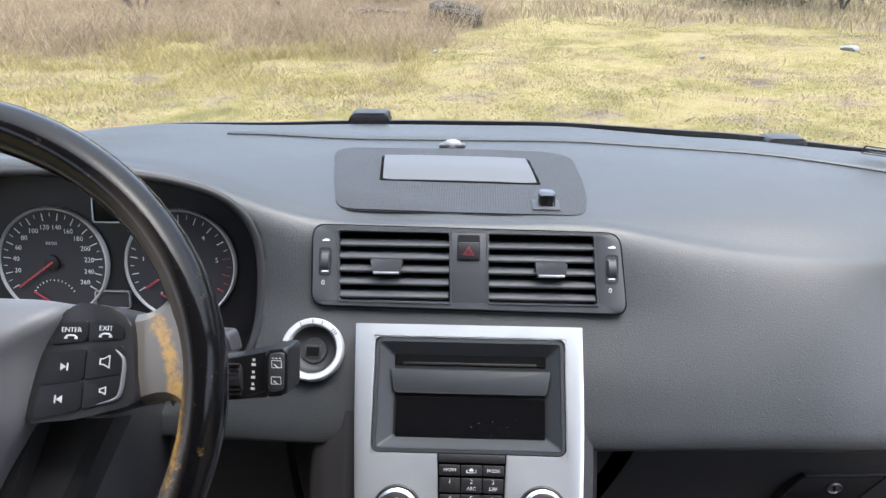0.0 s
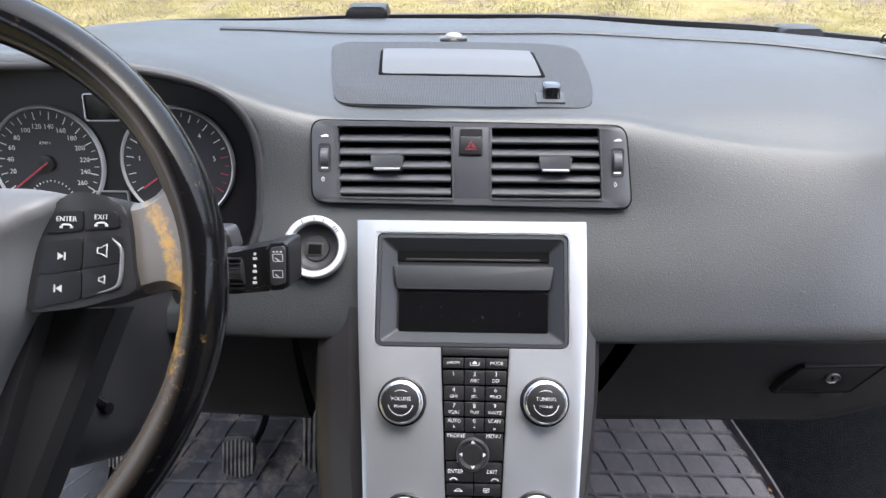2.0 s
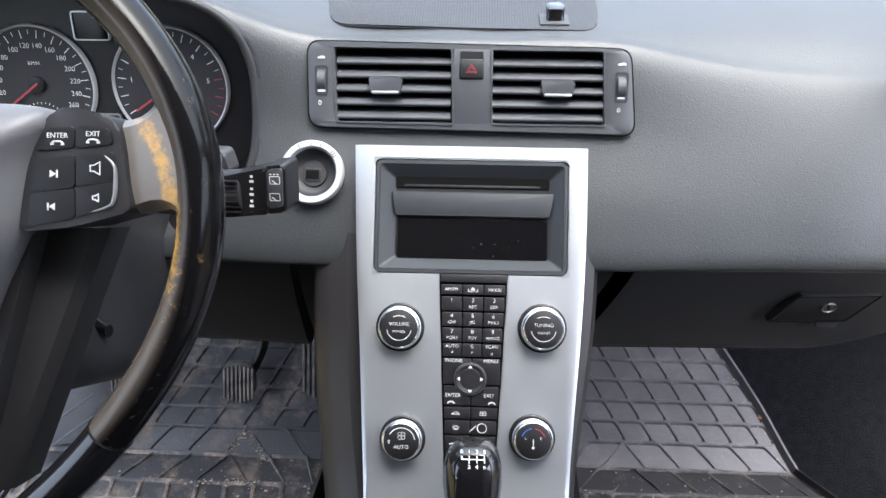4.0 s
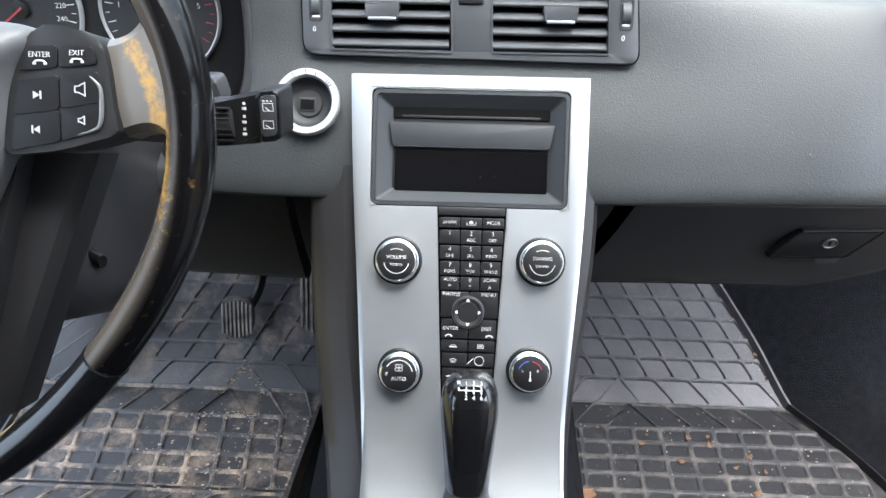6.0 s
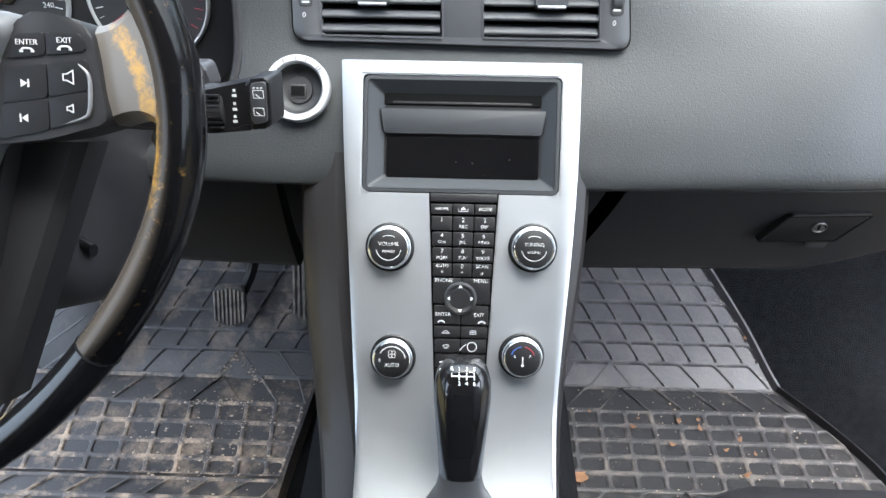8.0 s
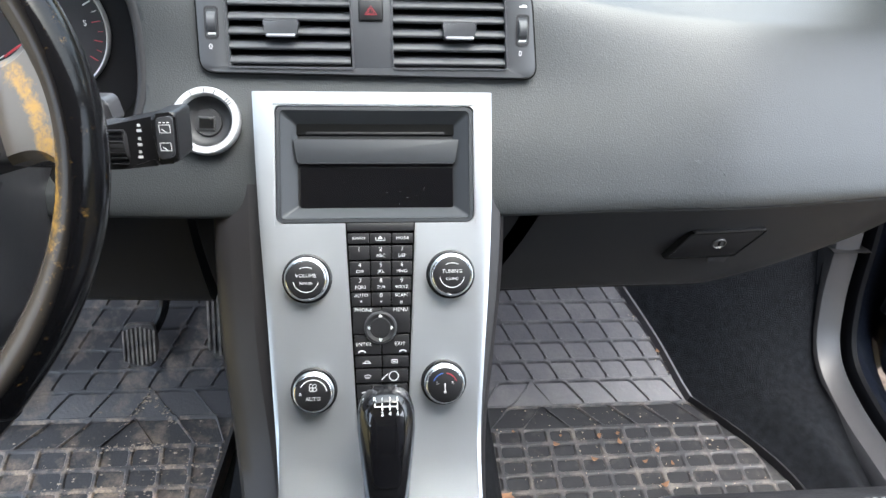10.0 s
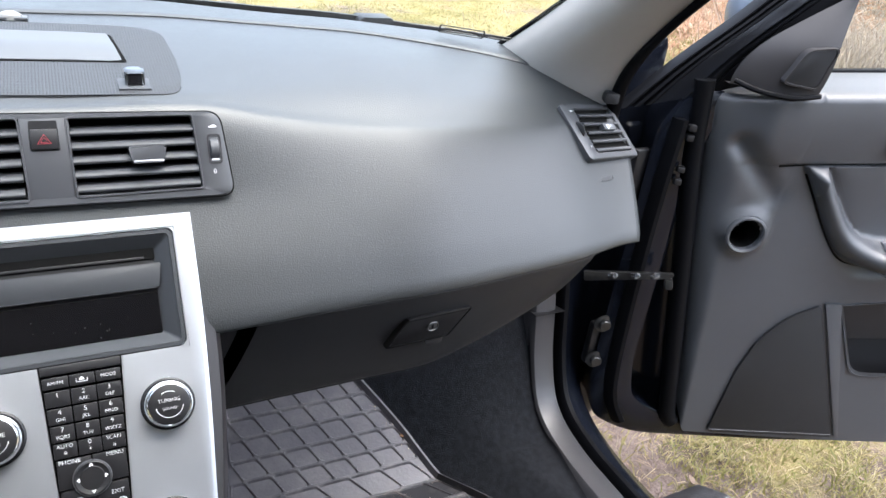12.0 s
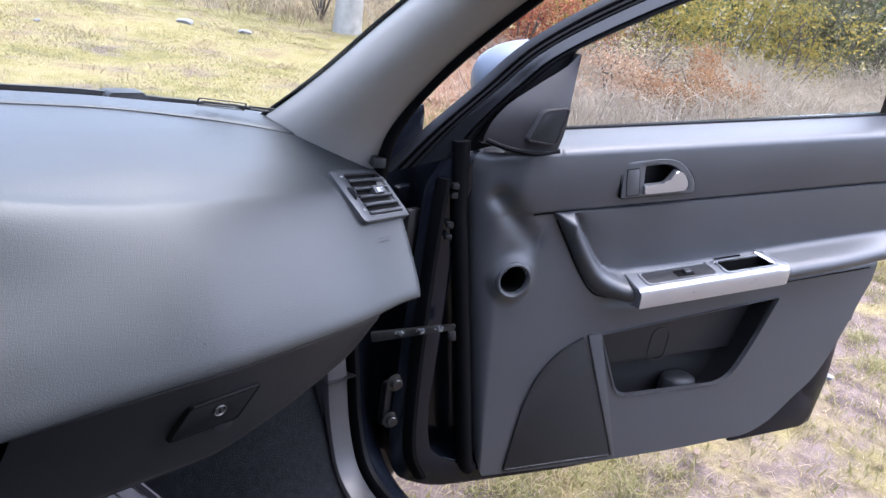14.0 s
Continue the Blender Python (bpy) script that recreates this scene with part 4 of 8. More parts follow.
def temp_marks(th, cap, r):
    for a0, a1, m_ in ((98, 160, M_BLUE), (20, 82, M_RED)):
        bm = bmn()
        arcs(bm, 0.0098, a0, a1, 0.0008)
        part("mark", bm, m_, cap)
    bm = bmn()
    box(bm, (0, -0.002, 0.0142), (0.0008, 0.007, 0.0003))
    prism(bm, rrect(0, -0.0058, 0.0022, 0.0022, 0.001), 0.0141, 0.0144)
    part("mark", bm, M_WHITE, cap)


knob(-0.058, -0.1590, 0.0192, [("VOLUME", 0.0044, 0, 0.0032), ("POWER", 0.0031, 0, -0.0032)], "round black volume knob with a chrome ring", circle_marks)
knob(0.0645, -0.1570, 0.0192, [("TUNING", 0.0044, 0, 0.0032), ("SOUND", 0.0031, 0, -0.0032)], "round black tuning knob with a chrome ring", circle_marks)
knob(-0.0535, -0.2545, 0.0180, [("AUTO", 0.0046, 0, -0.0045), ("0", 0.0040, -0.0105, -0.0005)], "round black fan knob with a chrome ring", fan_marks)
knob(0.0575, -0.2505, 0.0180, [("L", 0.0034, -0.0065, 0.0020), ("R", 0.0034, 0.0065, 0.0020)], "round black temperature knob with a chrome ring", temp_marks)

# ---- gear lever ----
GEAR = frame_of((0.0078, 0.354, 0.641), (1, 0, 0), (0, 0.42, 0.91))
gear = thing("gear_lever", GEAR, "worn black gear lever with a glossy top and white shift pattern", "gear lever")


def gear_sec(v, wx, wz, e=2.6, cz=0.0, k=28):
    out = []
    for i in range(k):
        a = 2 * math.pi * i / k
        c, s = math.cos(a), math.sin(a)
        out.append(Vector((wx * math.copysign(abs(c) ** (2 / e), c), v, cz + wz * math.copysign(abs(s) ** (2 / e), s))))
    return out


bm = bmn()
secs = [gear_sec(*q) for q in ((-0.002, 0.0165, 0.017), (0.004, 0.0180, 0.019), (0.022, 0.0190, 0.0205), (0.045, 0.0212, 0.0225), (0.068, 0.0230, 0.0235), (0.082, 0.0224, 0.022), (0.091, 0.0195, 0.0185), (0.097, 0.0145, 0.0135), (0.0995, 0.0080, 0.007), (0.1, 0.001, 0.001))]
grid(bm, secs, closed=True)
part("knob", bm, M_LEATHER, gear)
# glossy insert set into the front, up over the crown
GV, GX, GZ = (0.004, 0.022, 0.045, 0.068, 0.082, 0.091, 0.097, 0.0995), (0.0180, 0.0190, 0.0212, 0.0230, 0.0224, 0.0195, 0.0145, 0.0080), (0.019, 0.0205, 0.0225, 0.0235, 0.022, 0.0185, 0.0135, 0.007)


def knob_face(x, v, lift=0.0):
    wx, wz = float(spline(GV, GX, v)), float(spline(GV, GZ, v))
    return Vector((x, v, wz * max(0.0, 1 - abs(x / wx) ** 2.6) ** (1 / 2.6) + lift))


def insert_w(v):
    return float(spline((0.026, 0.029, 0.036, 0.05, 0.08, 0.090, 0.0955), (0.0085, 0.0103, 0.0110, 0.0120, 0.0138, 0.0125, 0.0090), v))


bm = bmn()
grid(bm, [[knob_face(insert_w(v) * s, v, 0.0007) for s in (-1, -0.8, -0.5, -0.2, 0.2, 0.5, 0.8, 1)] for v in [0.026 + 0.0695 * i / 40 for i in range(41)]])
part("insert", bm, M_GLOSS, gear, "glossy black insert", sharp=60)
bm = bmn()
vs = [0.026 + 0.0695 * i / 40 for i in range(41)]
loop = [knob_face(insert_w(v), v, 0.0005) for v in vs[::-1]] + [knob_face(insert_w(0.026) * s, 0.0255, 0.0005) for s in (0.5, 0, -0.5)] + [knob_face(-insert_w(v), v, 0.0005) for v in vs]
tube(bm, loop, 0.0005, 6)
part("insert_groove", bm, M_VOID, gear)
m_top = frame_of((0, 0.0925, 0.0192), (1, 0, 0), (0, 0.62, -0.80))
bm = bmn()
for s, x, y in (("R", -0.0088, 0.0062), ("1", -0.0032, 0.0062), ("3", 0.0026, 0.0062), ("5", 0.0084, 0.0062), ("2", -0.0032, -0.0062), ("4", 0.0026, -0.0062), ("6", 0.0084, -0.0062)):
    lettering(bm, s, 0.0050, x, y, 0.0)
for x, y, w, h in ((0.0, 0.0, 0.0176, 0.0008), (-0.0088, 0.0012, 0.0008, 0.003), (-0.0032, 0, 0.0008, 0.006), (0.0026, 0, 0.0008, 0.006), (0.0084, 0, 0.0008, 0.006)):
    box(bm, (x, y, 0), (w, h, 0.0003))
bm.transform(Matrix.Translation((0, 0.0012, 0.0012)) @ m_top)
part("shift_pattern", bm, M_WHITE, gear)
bm = bmn()
secs = [gear_sec(*q) for q in ((0.0015, 0.0175, 0.018), (-0.006, 0.0180, 0.0185), (-0.018, 0.0210, 0.021), (-0.034, 0.031, 0.027), (-0.046, 0.046, 0.036), (-0.055, 0.056, 0.045), (-0.075, 0.060, 0.05))]
grid(bm, secs, closed=True)
part("gaiter", bm, M_PLASTIC, gear, "grey moulded gaiter")

# ---- centre air vents ----
VENT = frame_of((0, 0.606, 0.908), (1, 0, 0), (0, 0.439, 0.898))


def slat_mesh(w):
    """An air vent slat, lengthwise along x, its nose to the front."""
    bm = bmn()
    sec = [(0.0036, -0.0046), (0.0046, -0.0034), (0.0044, -0.0018), (0.0004, 0.0022), (-0.015, 0.0062), (-0.015, 0.0040), (-0.004, -0.0016), (0.0016, -0.0048)]
    rows = [[Vector((x, b, a)) for a, b in sec] for x in (-w / 2, w / 2)]
    grid(bm, rows, closed=True)
    bm.verts.ensure_lookup_table()
    k = len(sec)
    bm.faces.new([bm.verts[i] for i in range(k)])
    bm.faces.new([bm.verts[k + i] for i in range(k)][::-1])
    bmesh.ops.bevel(bm, geom=[e for e in bm.edges if e.calc_length() > w * 0.9], offset=0.0005, segments=1, affect="EDGES")
    return bm


def vent_slot(th, cx, cy, w, h, nslat, tab_x, tab_row, tab_w=0.030):
    """The slats, the cavity behind and the sliding tab of one outlet."""
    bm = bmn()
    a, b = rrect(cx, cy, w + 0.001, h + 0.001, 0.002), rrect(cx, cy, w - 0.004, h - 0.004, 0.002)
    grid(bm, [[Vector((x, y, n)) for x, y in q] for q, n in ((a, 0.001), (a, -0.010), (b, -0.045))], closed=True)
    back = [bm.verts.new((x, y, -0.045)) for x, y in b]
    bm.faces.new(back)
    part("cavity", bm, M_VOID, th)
    for i in range(nslat):
        y = cy + h / 2 - h * (i + 0.78) / (nslat + 0.35)
        bm = slat_mesh(w - 0.001)
        bm.transform(Matrix.Translation((cx, y, -0.0035)))
        s = part("slat", bm, M_PLASTIC, th)
        if i == tab_row:
            bm = bmn()
            prism(bm, rounded([(-tab_w / 2, 0.0075), (-tab_w / 2 + 0.002, -0.0065), (tab_w / 2 - 0.002, -0.0065), (tab_w / 2, 0.0075)], 0.002), -0.012, 0.0060, 0.002)
            bm.transform(Matrix.Translation((tab_x, y + 0.0005, 0)))
            part("sliding_tab", bm, M_VENTFACE, s)
            bm = bmn()
            box(bm, (tab_x, y - 0.0054, 0.0060), (tab_w * 0.80, 0.0026, 0.0026), 0.0008)
            part("tab_trim", bm, M_ALU, s, "bright metal strip")


def thumb_wheel(th, x, y, h, w=0.0088):
    bm = bmn()
    lathe(bm, [(h / 2 * 0.80, -w / 2), (h / 2, -w / 2 + 0.001), (h / 2, w / 2 - 0.001), (h / 2 * 0.80, w / 2)], 36)
    bm.transform(Matrix.Translation((x, y, -0.0045)) @ Matrix.Rotation(radians(90), 4, "Y"))
    t = part("thumb_wheel", bm, M_PLASTIC, th, "dark grey thumb wheel")
    bm = bmn()
    box(bm, (x, y - h * 0.40, 0.0026), (w * 0.7, 0.0016, 0.001))
    part("wheel_mark", bm, M_WHITE, t)
    bm = bmn()
    ring(bm, rrect(x, y, w + 0.003, h + 0.004, 0.003), rrect(x, y, w + 0.0006, h + 0.0005, 0.002), -0.004, 0.0028)
    part("wheel_slot", bm, M_LOWER, th)
    bm = bmn()
    lettering(bm, "0", 0.0065, x - 0.0015, y - h / 2 - 0.0085, 0.0026)
    part("numeral", bm, M_WHITE, th)
    bm = bmn()
    for dx, dy, w_, h_ in ((0, 0.0085, 0.0065, 0.0013), (0.0008, 0.0094, 0.0035, 0.0012)):
        box(bm, (x + dx, y + h / 2 + dy, 0.0026), (w_, h_, 0.0004))
    part("symbol", bm, M_WHITE, th)


vents = thing("centre_air_vent", VENT, "pair of slatted dashboard air vents in a charcoal frame", "air vent")
bm = bmn()
SURR = rounded([(-0.1465, 0.0700), (-0.1450, -0.0055), (0.1455, -0.0090), (0.1388, 0.0660)], 0.013, 6)
ring(bm, SURR, rounded([(-0.1215, 0.0640), (-0.1195, 0.0000), (0.1180, 0.0000), (0.1145, 0.0630)], 0.003, 6), -0.006, 0.0022, 0.0016)
part("surround", bm, M_VENTFACE, vents)
for quad in ([(-0.1222, 0.0642), (-0.1197, 0.0000), (-0.0165, -0.0010), (-0.0188, 0.0636)], [(0.0172, 0.0632), (0.0195, -0.0004), (0.1182, 0.0000), (0.1146, 0.0630)]):
    bm = bmn()
    qx, qy = sum(p[0] for p in quad) / 4, sum(p[1] for p in quad) / 4
    ring(bm, rounded([(qx + (x - qx) * 1.030, qy + (y - qy) * 1.050) for x, y in quad], 0.003), rounded(quad, 0.0025), -0.004, 0.0034, 0.0008)
    part("outlet_frame", bm, M_VENTFACE, vents)
bm = bmn()
box(bm, (0.0008, 0.0315, -0.010), (0.0355, 0.066, 0.0245), 0.0012)
part("middle_bar", bm, M_VENTFACE, vents)
bm = bmn()
ring(bm, [(-0.002 + (x + 0.002) * 1.006, 0.031 + (y - 0.031) * 1.022) for x, y in SURR], [(-0.002 + (x + 0.002) * 0.999, 0.031 + (y - 0.031) * 0.998) for x, y in SURR], -0.004, 0.0009)
part("gap", bm, M_VOID, vents)
vent_slot(vents, -0.0693, 0.0318, 0.1030, 0.0640, 5, -0.0762, 2)
vent_slot(vents, 0.0674, 0.0314, 0.1000, 0.0630, 5, 0.0760, 2)
thumb_wheel(vents, -0.1335, 0.0353, 0.0225)
thumb_wheel(vents, 0.1315, 0.0327, 0.0225)

hazard = thing("hazard_switch", VENT, "dark hazard switch with a red triangle outline", "switch")
bm = bmn()
box(bm, (-0.0003, 0.0470, 0.0008), (0.0200, 0.0165, 0.0075), 0.0014)
hb = part("button", bm, M_KEYS, hazard)
bm = bmn()
prism(bm, rounded([(-0.0112, 0.0378), (0.0106, 0.0378), (0.0098, 0.0620), (-0.0104, 0.0620)], 0.0016), -0.003, 0.0026)
part("recess", bm, M_DARK, hazard)
for s, w in ((0.0052, 0.0004), (0.0030, 0.0003)):
    bm = bmn()
    tri = [(s * math.cos(radians(90 + 120 * i)), s * math.sin(radians(90 + 120 * i))) for i in range(3)]
    tri2 = [(x * (1 - w / s * 1.6), y * (1 - w / s * 1.6)) for x, y in tri]
    ring(bm, [(x * 1.15 - 0.0003, y + 0.0458) for x, y in tri], [(x * 1.15 - 0.0003, y + 0.0458) for x, y in tri2], 0.0040, 0.0050)
    part("triangle", bm, M_RED, hb, "red triangle outline")

# ---- passenger side vent ----
SIDE = frame_of((0.638, 0.7050, 0.9015), (0.93, 0.30, -0.12), (-0.014, 0.065, 0.054))
side_vent = thing("side_air_vent", SIDE, "slatted air vent at the end of the dashboard", "air vent")
out_s = rounded([(-0.064, 0.0420), (-0.056, -0.0400), (0.060, -0.0400), (0.056, 0.0420)], [0.006, 0.008, 0.003, 0.006], 5)
in_s = rounded([(-0.037, 0.0350), (-0.034, -0.0310), (0.051, -0.0310), (0.048, 0.0350)], [0.003, 0.003, 0.003, 0.003], 5)
bm = bmn()
ring(bm, out_s, in_s, -0.012, 0.0030, 0.0012)
part("surround", bm, M_VENTFACE, side_vent)
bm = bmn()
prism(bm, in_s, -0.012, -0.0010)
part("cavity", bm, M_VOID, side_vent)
for i in range(5):
    y = 0.0265 - 0.0130 * i
    bm = slat_mesh(0.083)
    bm.transform(Matrix.Translation((0.007, y, 0.0)))
    s = part("slat", bm, M_PLASTIC, side_vent)
    if i == 2:
        bm = bmn()
        prism(bm, rrect(0.0160, y + 0.004, 0.026, 0.012, 0.003), -0.006, 0.0075, 0.002)
        part("sliding_tab", bm, M_PLASTIC, s)
        bm = bmn()
        box(bm, (0.0175, y + 0.002, 0.0082), (0.020, 0.0075, 0.002), 0.001)
        part("tab_trim", bm, M_ALU, s, "bright metal strip")
bm = bmn()
lathe(bm, [(0.009, -0.002), (0.0115, -0.001), (0.0115, 0.001), (0.009, 0.002)], 24)
bm.transform(Matrix.Translation((-0.0475, 0.004, -0.002)) @ Matrix.Rotation(radians(4), 4, "Z") @ Matrix.Rotation(radians(90), 4, "Y"))
part("thumb_wheel", bm, M_DARK, side_vent)
bm = bmn()
box(bm, (-0.049, 0.030, 0.0048), (0.006, 0.0015, 0.0004))
part("symbol", bm, M_WHITE, side_vent)
bm = bmn()
lettering(bm, "0", 0.006, -0.0455, -0.0230, 0.0048)
part("numeral", bm, M_WHITE, side_vent)

# ---- speaker grille and lowered screen on the dashboard top ----
TOP = frame_of((-0.012, 0.715, 0.9812), (1, 0, -0.004), (0, 0.987, 0.160))
speaker = thing("dashboard_speaker", TOP, "dark perforated speaker grille on the dashboard top", "speaker")
g_out = rounded([(-0.1185, -0.0440), (0.0071, -0.0485), (0.1240, -0.0500), (0.1318, 0.0000), (0.1250, 0.1010), (0.0850, 0.1085), (0.0051, 0.1121), (-0.1440, 0.1105), (-0.1345, 0.0300)], [0.018, 0.02, 0.016, 0.03, 0.022, 0.02, 0.02, 0.020, 0.03], 6)
bm = bmn()
prism(bm, g_out, -0.008, 0.0018, 0.001)
part("grille", bm, M_TOPGRILLE, speaker)
bm = bmn()
cx = sum(p[0] for p in g_out) / len(g_out)
ring(bm, [(cx + (x - cx) * 1.012, 0.020 + (y - 0.020) * 1.016) for x, y in g_out], [(cx + (x - cx) * 0.999, 0.020 + (y - 0.020) * 0.998) for x, y in g_out], -0.006, 0.0002)
part("edge", bm, M_LOWER, speaker)
screen = thing("retracted_screen", TOP, "grey plastic cover of a lowered dashboard screen", "screen cover")
bm = bmn()
prism(bm, rounded([(-0.0840, 0.0218), (0.0862, 0.0172), (0.0772, 0.0830), (-0.0885, 0.0868)], [0.002, 0.003, 0.004, 0.004]), -0.002, 0.0024, 0.0006)
part("well", bm, M_VOID, screen)
bm = bmn()
rows = []
for i in range(15):
    t = i / 14
    z = 0.0030 + 0.0040 * math.sin(math.pi * 0.5 * min(1.0, t * 1.6)) - 0.0010 * t
    w0, w1 = -0.0812 - 0.0043 * t, 0.0828 - 0.0090 * t
    y0, y1 = 0.0240 + 0.0590 * t, 0.0198 + 0.0590 * t
    rows.append([Vector((w0 + (w1 - w0) * q, y0 + (y1 - y0) * q, z - 0.001 * (2 * q - 1) ** 6 - (0.010 if q in (0, 1) else 0))) for q in (0, 0.004, 0.02, 0.25, 0.5, 0.75, 0.98, 0.996, 1)])
rows.insert(0, [p + Vector((0, -0.0015, -0.010)) for p in rows[0]])
rows.append([p + Vector((0, 0.001, -0.012)) for p in rows[-1]])
grid(bm, rows)
part("lid", bm, M_LID, screen, "smooth grey lid", sharp=50)

SENSOR = Matrix.Translation((0.0868, -0.0310, 0.0016))
sensor = thing("infrared_sensor", TOP @ SENSOR, "small glossy black sensor block on the speaker grille", "sensor")
bm = bmn()
box(bm, (0, 0, 0.0005), (0.027, 0.022, 0.003), 0.001)
part("base", bm, M_PLASTIC, sensor)
bm = bmn()
prism(bm, rrect(0.001, 0.002, 0.0165, 0.015, 0.003), 0.001, 0.012, 0.003)
for v in bm.verts:
    if v.co.z > 0.006:
        v.co.y += 0.004
part("block", bm, M_GLOSS, sensor)

light_sensor = thing("light_sensor", pose(-0.022, 0.850, 1.000), "small pale dome sensor at the dashboard's back edge", "sensor")
bm = bmn()
lathe(bm, [(0.0115, -0.002), (0.0108, 0.002), (0.0085, 0.0045), (0.0045, 0.006), (0.0, 0.0063)], 28)
for v in bm.verts:
    v.co.y *= 0.6
part("dome", bm, mat("clear_grey_plastic", (0.16, 0.16, 0.155), 0.3, coat=0.3, var=(50, 0.1)), light_sensor)
bm = bmn()
box(bm, (0, 0, -0.0005), (0.031, 0.013, 0.0035), 0.0015)
part("foot", bm, M_LID, light_sensor)

# ---- ignition slot ----
ignition = thing("key_slot", KEYSLOT, "round ignition key slot with a bright metal ring", "key slot")
bm = bmn()
lathe(bm, [(0.0288, -0.006), (0.0288, 0.0022), (0.0281, 0.0034), (0.0274, 0.0040), (0.0236, 0.0038), (0.0227, 0.0028), (0.0218, 0.000), (0.0215, -0.008)], 56, cap=False)
part("ring", bm, M_RING, ignition, "bright satin ring")
bm = bmn()
lathe(bm, [(0.0222, -0.0005), (0.0205, -0.006), (0.0165, -0.009), (0.012, -0.0095), (0.0115, -0.0075), (0.0004, -0.0075)], 48, cap=False)
bowl = part("bowl", bm, M_LOWER, ignition, "dusty black socket")
bm = bmn()
box(bm, (-0.001, -0.001, -0.0072), (0.0150, 0.0125, 0.0012), 0.001)
part("slot_plate", bm, M_LOWER, bowl)
bm = bmn()
box(bm, (-0.001, -0.001, -0.0064), (0.0120, 0.0085, 0.0008), 0.0003)
part("slot", bm, M_VOID, bowl)
for a in (118, 92, 72, 45, 40, 35):
    bm = bmn()
    box(bm, (0.0255 * math.cos(radians(a)), 0.0255 * math.sin(radians(a)), 0.0040), (0.0038, 0.0007, 0.0004), 0, Matrix.Rotation(radians(a), 4, "Z"))
    part("mark", bm, M_DARK, ignition)

# ---- instrument cluster ----
CLUS = frame_of((-0.3480, 0.6480, 0.922), (1, 0, 0), (0, 0.20, 0.98))
cluster = thing("instrument_cluster", CLUS, "instrument cluster with two round dials, engine off", "instruments")
bm = bmn()
prism(bm, rounded([(-0.250, -0.105), (0.156, -0.105), (0.156, 0.05), (0.06, 0.096), (-0.17, 0.096), (-0.250, 0.05)], 0.03), -0.012, -0.004)
part("back_panel", bm, M_DARK, cluster)
M_DIAL = mat("dial_face", (0.021, 0.021, 0.024), 0.55, spec=0.25, var=(30, 0.08))


def dial(cx, r, labels, name, needle_deg, a0, a1, ticks, red_from=None):
    d = bmn()
    lathe(d, [(r * 0.985, -0.002), (r * 0.985, 0.0), (0, 0.0)], 64)
    d.transform(Matrix.Translation((cx, 0, 0)))
    face = part(name, d, M_DIAL, cluster, "dark round dial")
    bm = bmn()
    lathe(bm, [(r * 0.97, 0.0), (r * 0.985, 0.0022), (r * 1.0, 0.0026), (r * 1.025, 0.001), (r * 1.03, -0.003)], 64, cap=False)
    bm.transform(Matrix.Translation((cx, 0, 0)))
    part("bezel", bm, M_RING, face, "thin bright bezel")
    white, redm = bmn(), bmn()
    for i in range(ticks + 1):
        f_ = i / ticks
        a = radians(a0 + (a1 - a0) * f_)
        big = i % 2 == 0
        L = r * (0.16 if big else 0.09)
        tgt = redm if (red_from is not None and f_ > red_from) else white
        rr = r * 0.93 - L / 2
        box(tgt, (cx + rr * math.cos(a), rr * math.sin(a), 0.0004), (L * 0.85, 0.0008 if big else 0.0005, 0.0003), 0, Matrix.Rotation(a, 4, "Z"))
    for s, f_ in labels:
        a = radians(a0 + (a1 - a0) * f_)
        lettering(white, s, r * 0.125, cx + r * 0.68 * math.cos(a), r * 0.66 * math.sin(a), 0.0005)
    if name == "speedometer":
        lettering(white, "KM/H", r * 0.085, cx, r * 0.36, 0.0005)
    for i in range(13):
        a = radians(150 - 120 * i / 12)
        box(white, (cx + r * 0.52 * math.cos(a) * 0.8, -r * 0.72 + r * 0.40 * math.sin(a), 0.0004), (0.0018, 0.0006, 0.0003), 0, Matrix.Rotation(a, 4, "Z"))
    part("dial_scale", white, M_WHITE, face)
    if redm.verts:
        part("red_scale", redm, M_RED, face)
    else:
        redm.free()
    bm = bmn()
    a = radians(needle_deg)
    box(bm, (cx + r * 0.36 * math.cos(a), r * 0.36 * math.sin(a), 0.0042), (r * 0.80, 0.0017, 0.001), 0.0003, Matrix.Rotation(a, 4, "Z"))
    part("needle", bm, M_RED, face, "red needle")
    bm = bmn()
    lathe(bm, [(r * 0.15, 0.001), (r * 0.14, 0.0032), (r * 0.10, 0.0038), (0, 0.0038)], 32)
    bm.transform(Matrix.Translation((cx, 0, 0)))
    part("needle_hub", bm, M_DARK, face)
    bm = bmn()
    a = radians(155)
    box(bm, (cx - r * 0.22, -r * 0.62, 0.003), (r * 0.34, 0.0014, 0.0008), 0, Matrix.Rotation(radians(148), 4, "Z"))
    part("small_needle", bm, M_RED, face)


A0, A1 = 212, -32
dial(-0.0640, 0.0545, [(str(20 * i), i / 13) for i in range(1, 14)], "speedometer", 216, A0, A1, 26)
dial(0.0640, 0.0545, [(str(i), i / 6) for i in range(1, 6)], "rev_counter", 214, A0, A1, 24, 0.80)
for cxw, cyw, w, h in ((-0.004, 0.054, 0.034, 0.026), (-0.006, -0.036, 0.036, 0.018)):
    bm = bmn()
    ring(bm, rrect(cxw, cyw, w, h, 0.003), rrect(cxw, cyw, w - 0.0022, h - 0.0022, 0.002), -0.003, 0.001)
    wf = part("window_rim", bm, M_ALU, cluster)
    bm = bmn()
    prism(bm, rrect(cxw, cyw, w - 0.002, h - 0.002, 0.002), -0.003, -0.001)
    part("window", bm, M_SCREEN if cyw > 0 else M_DIAL, cluster)

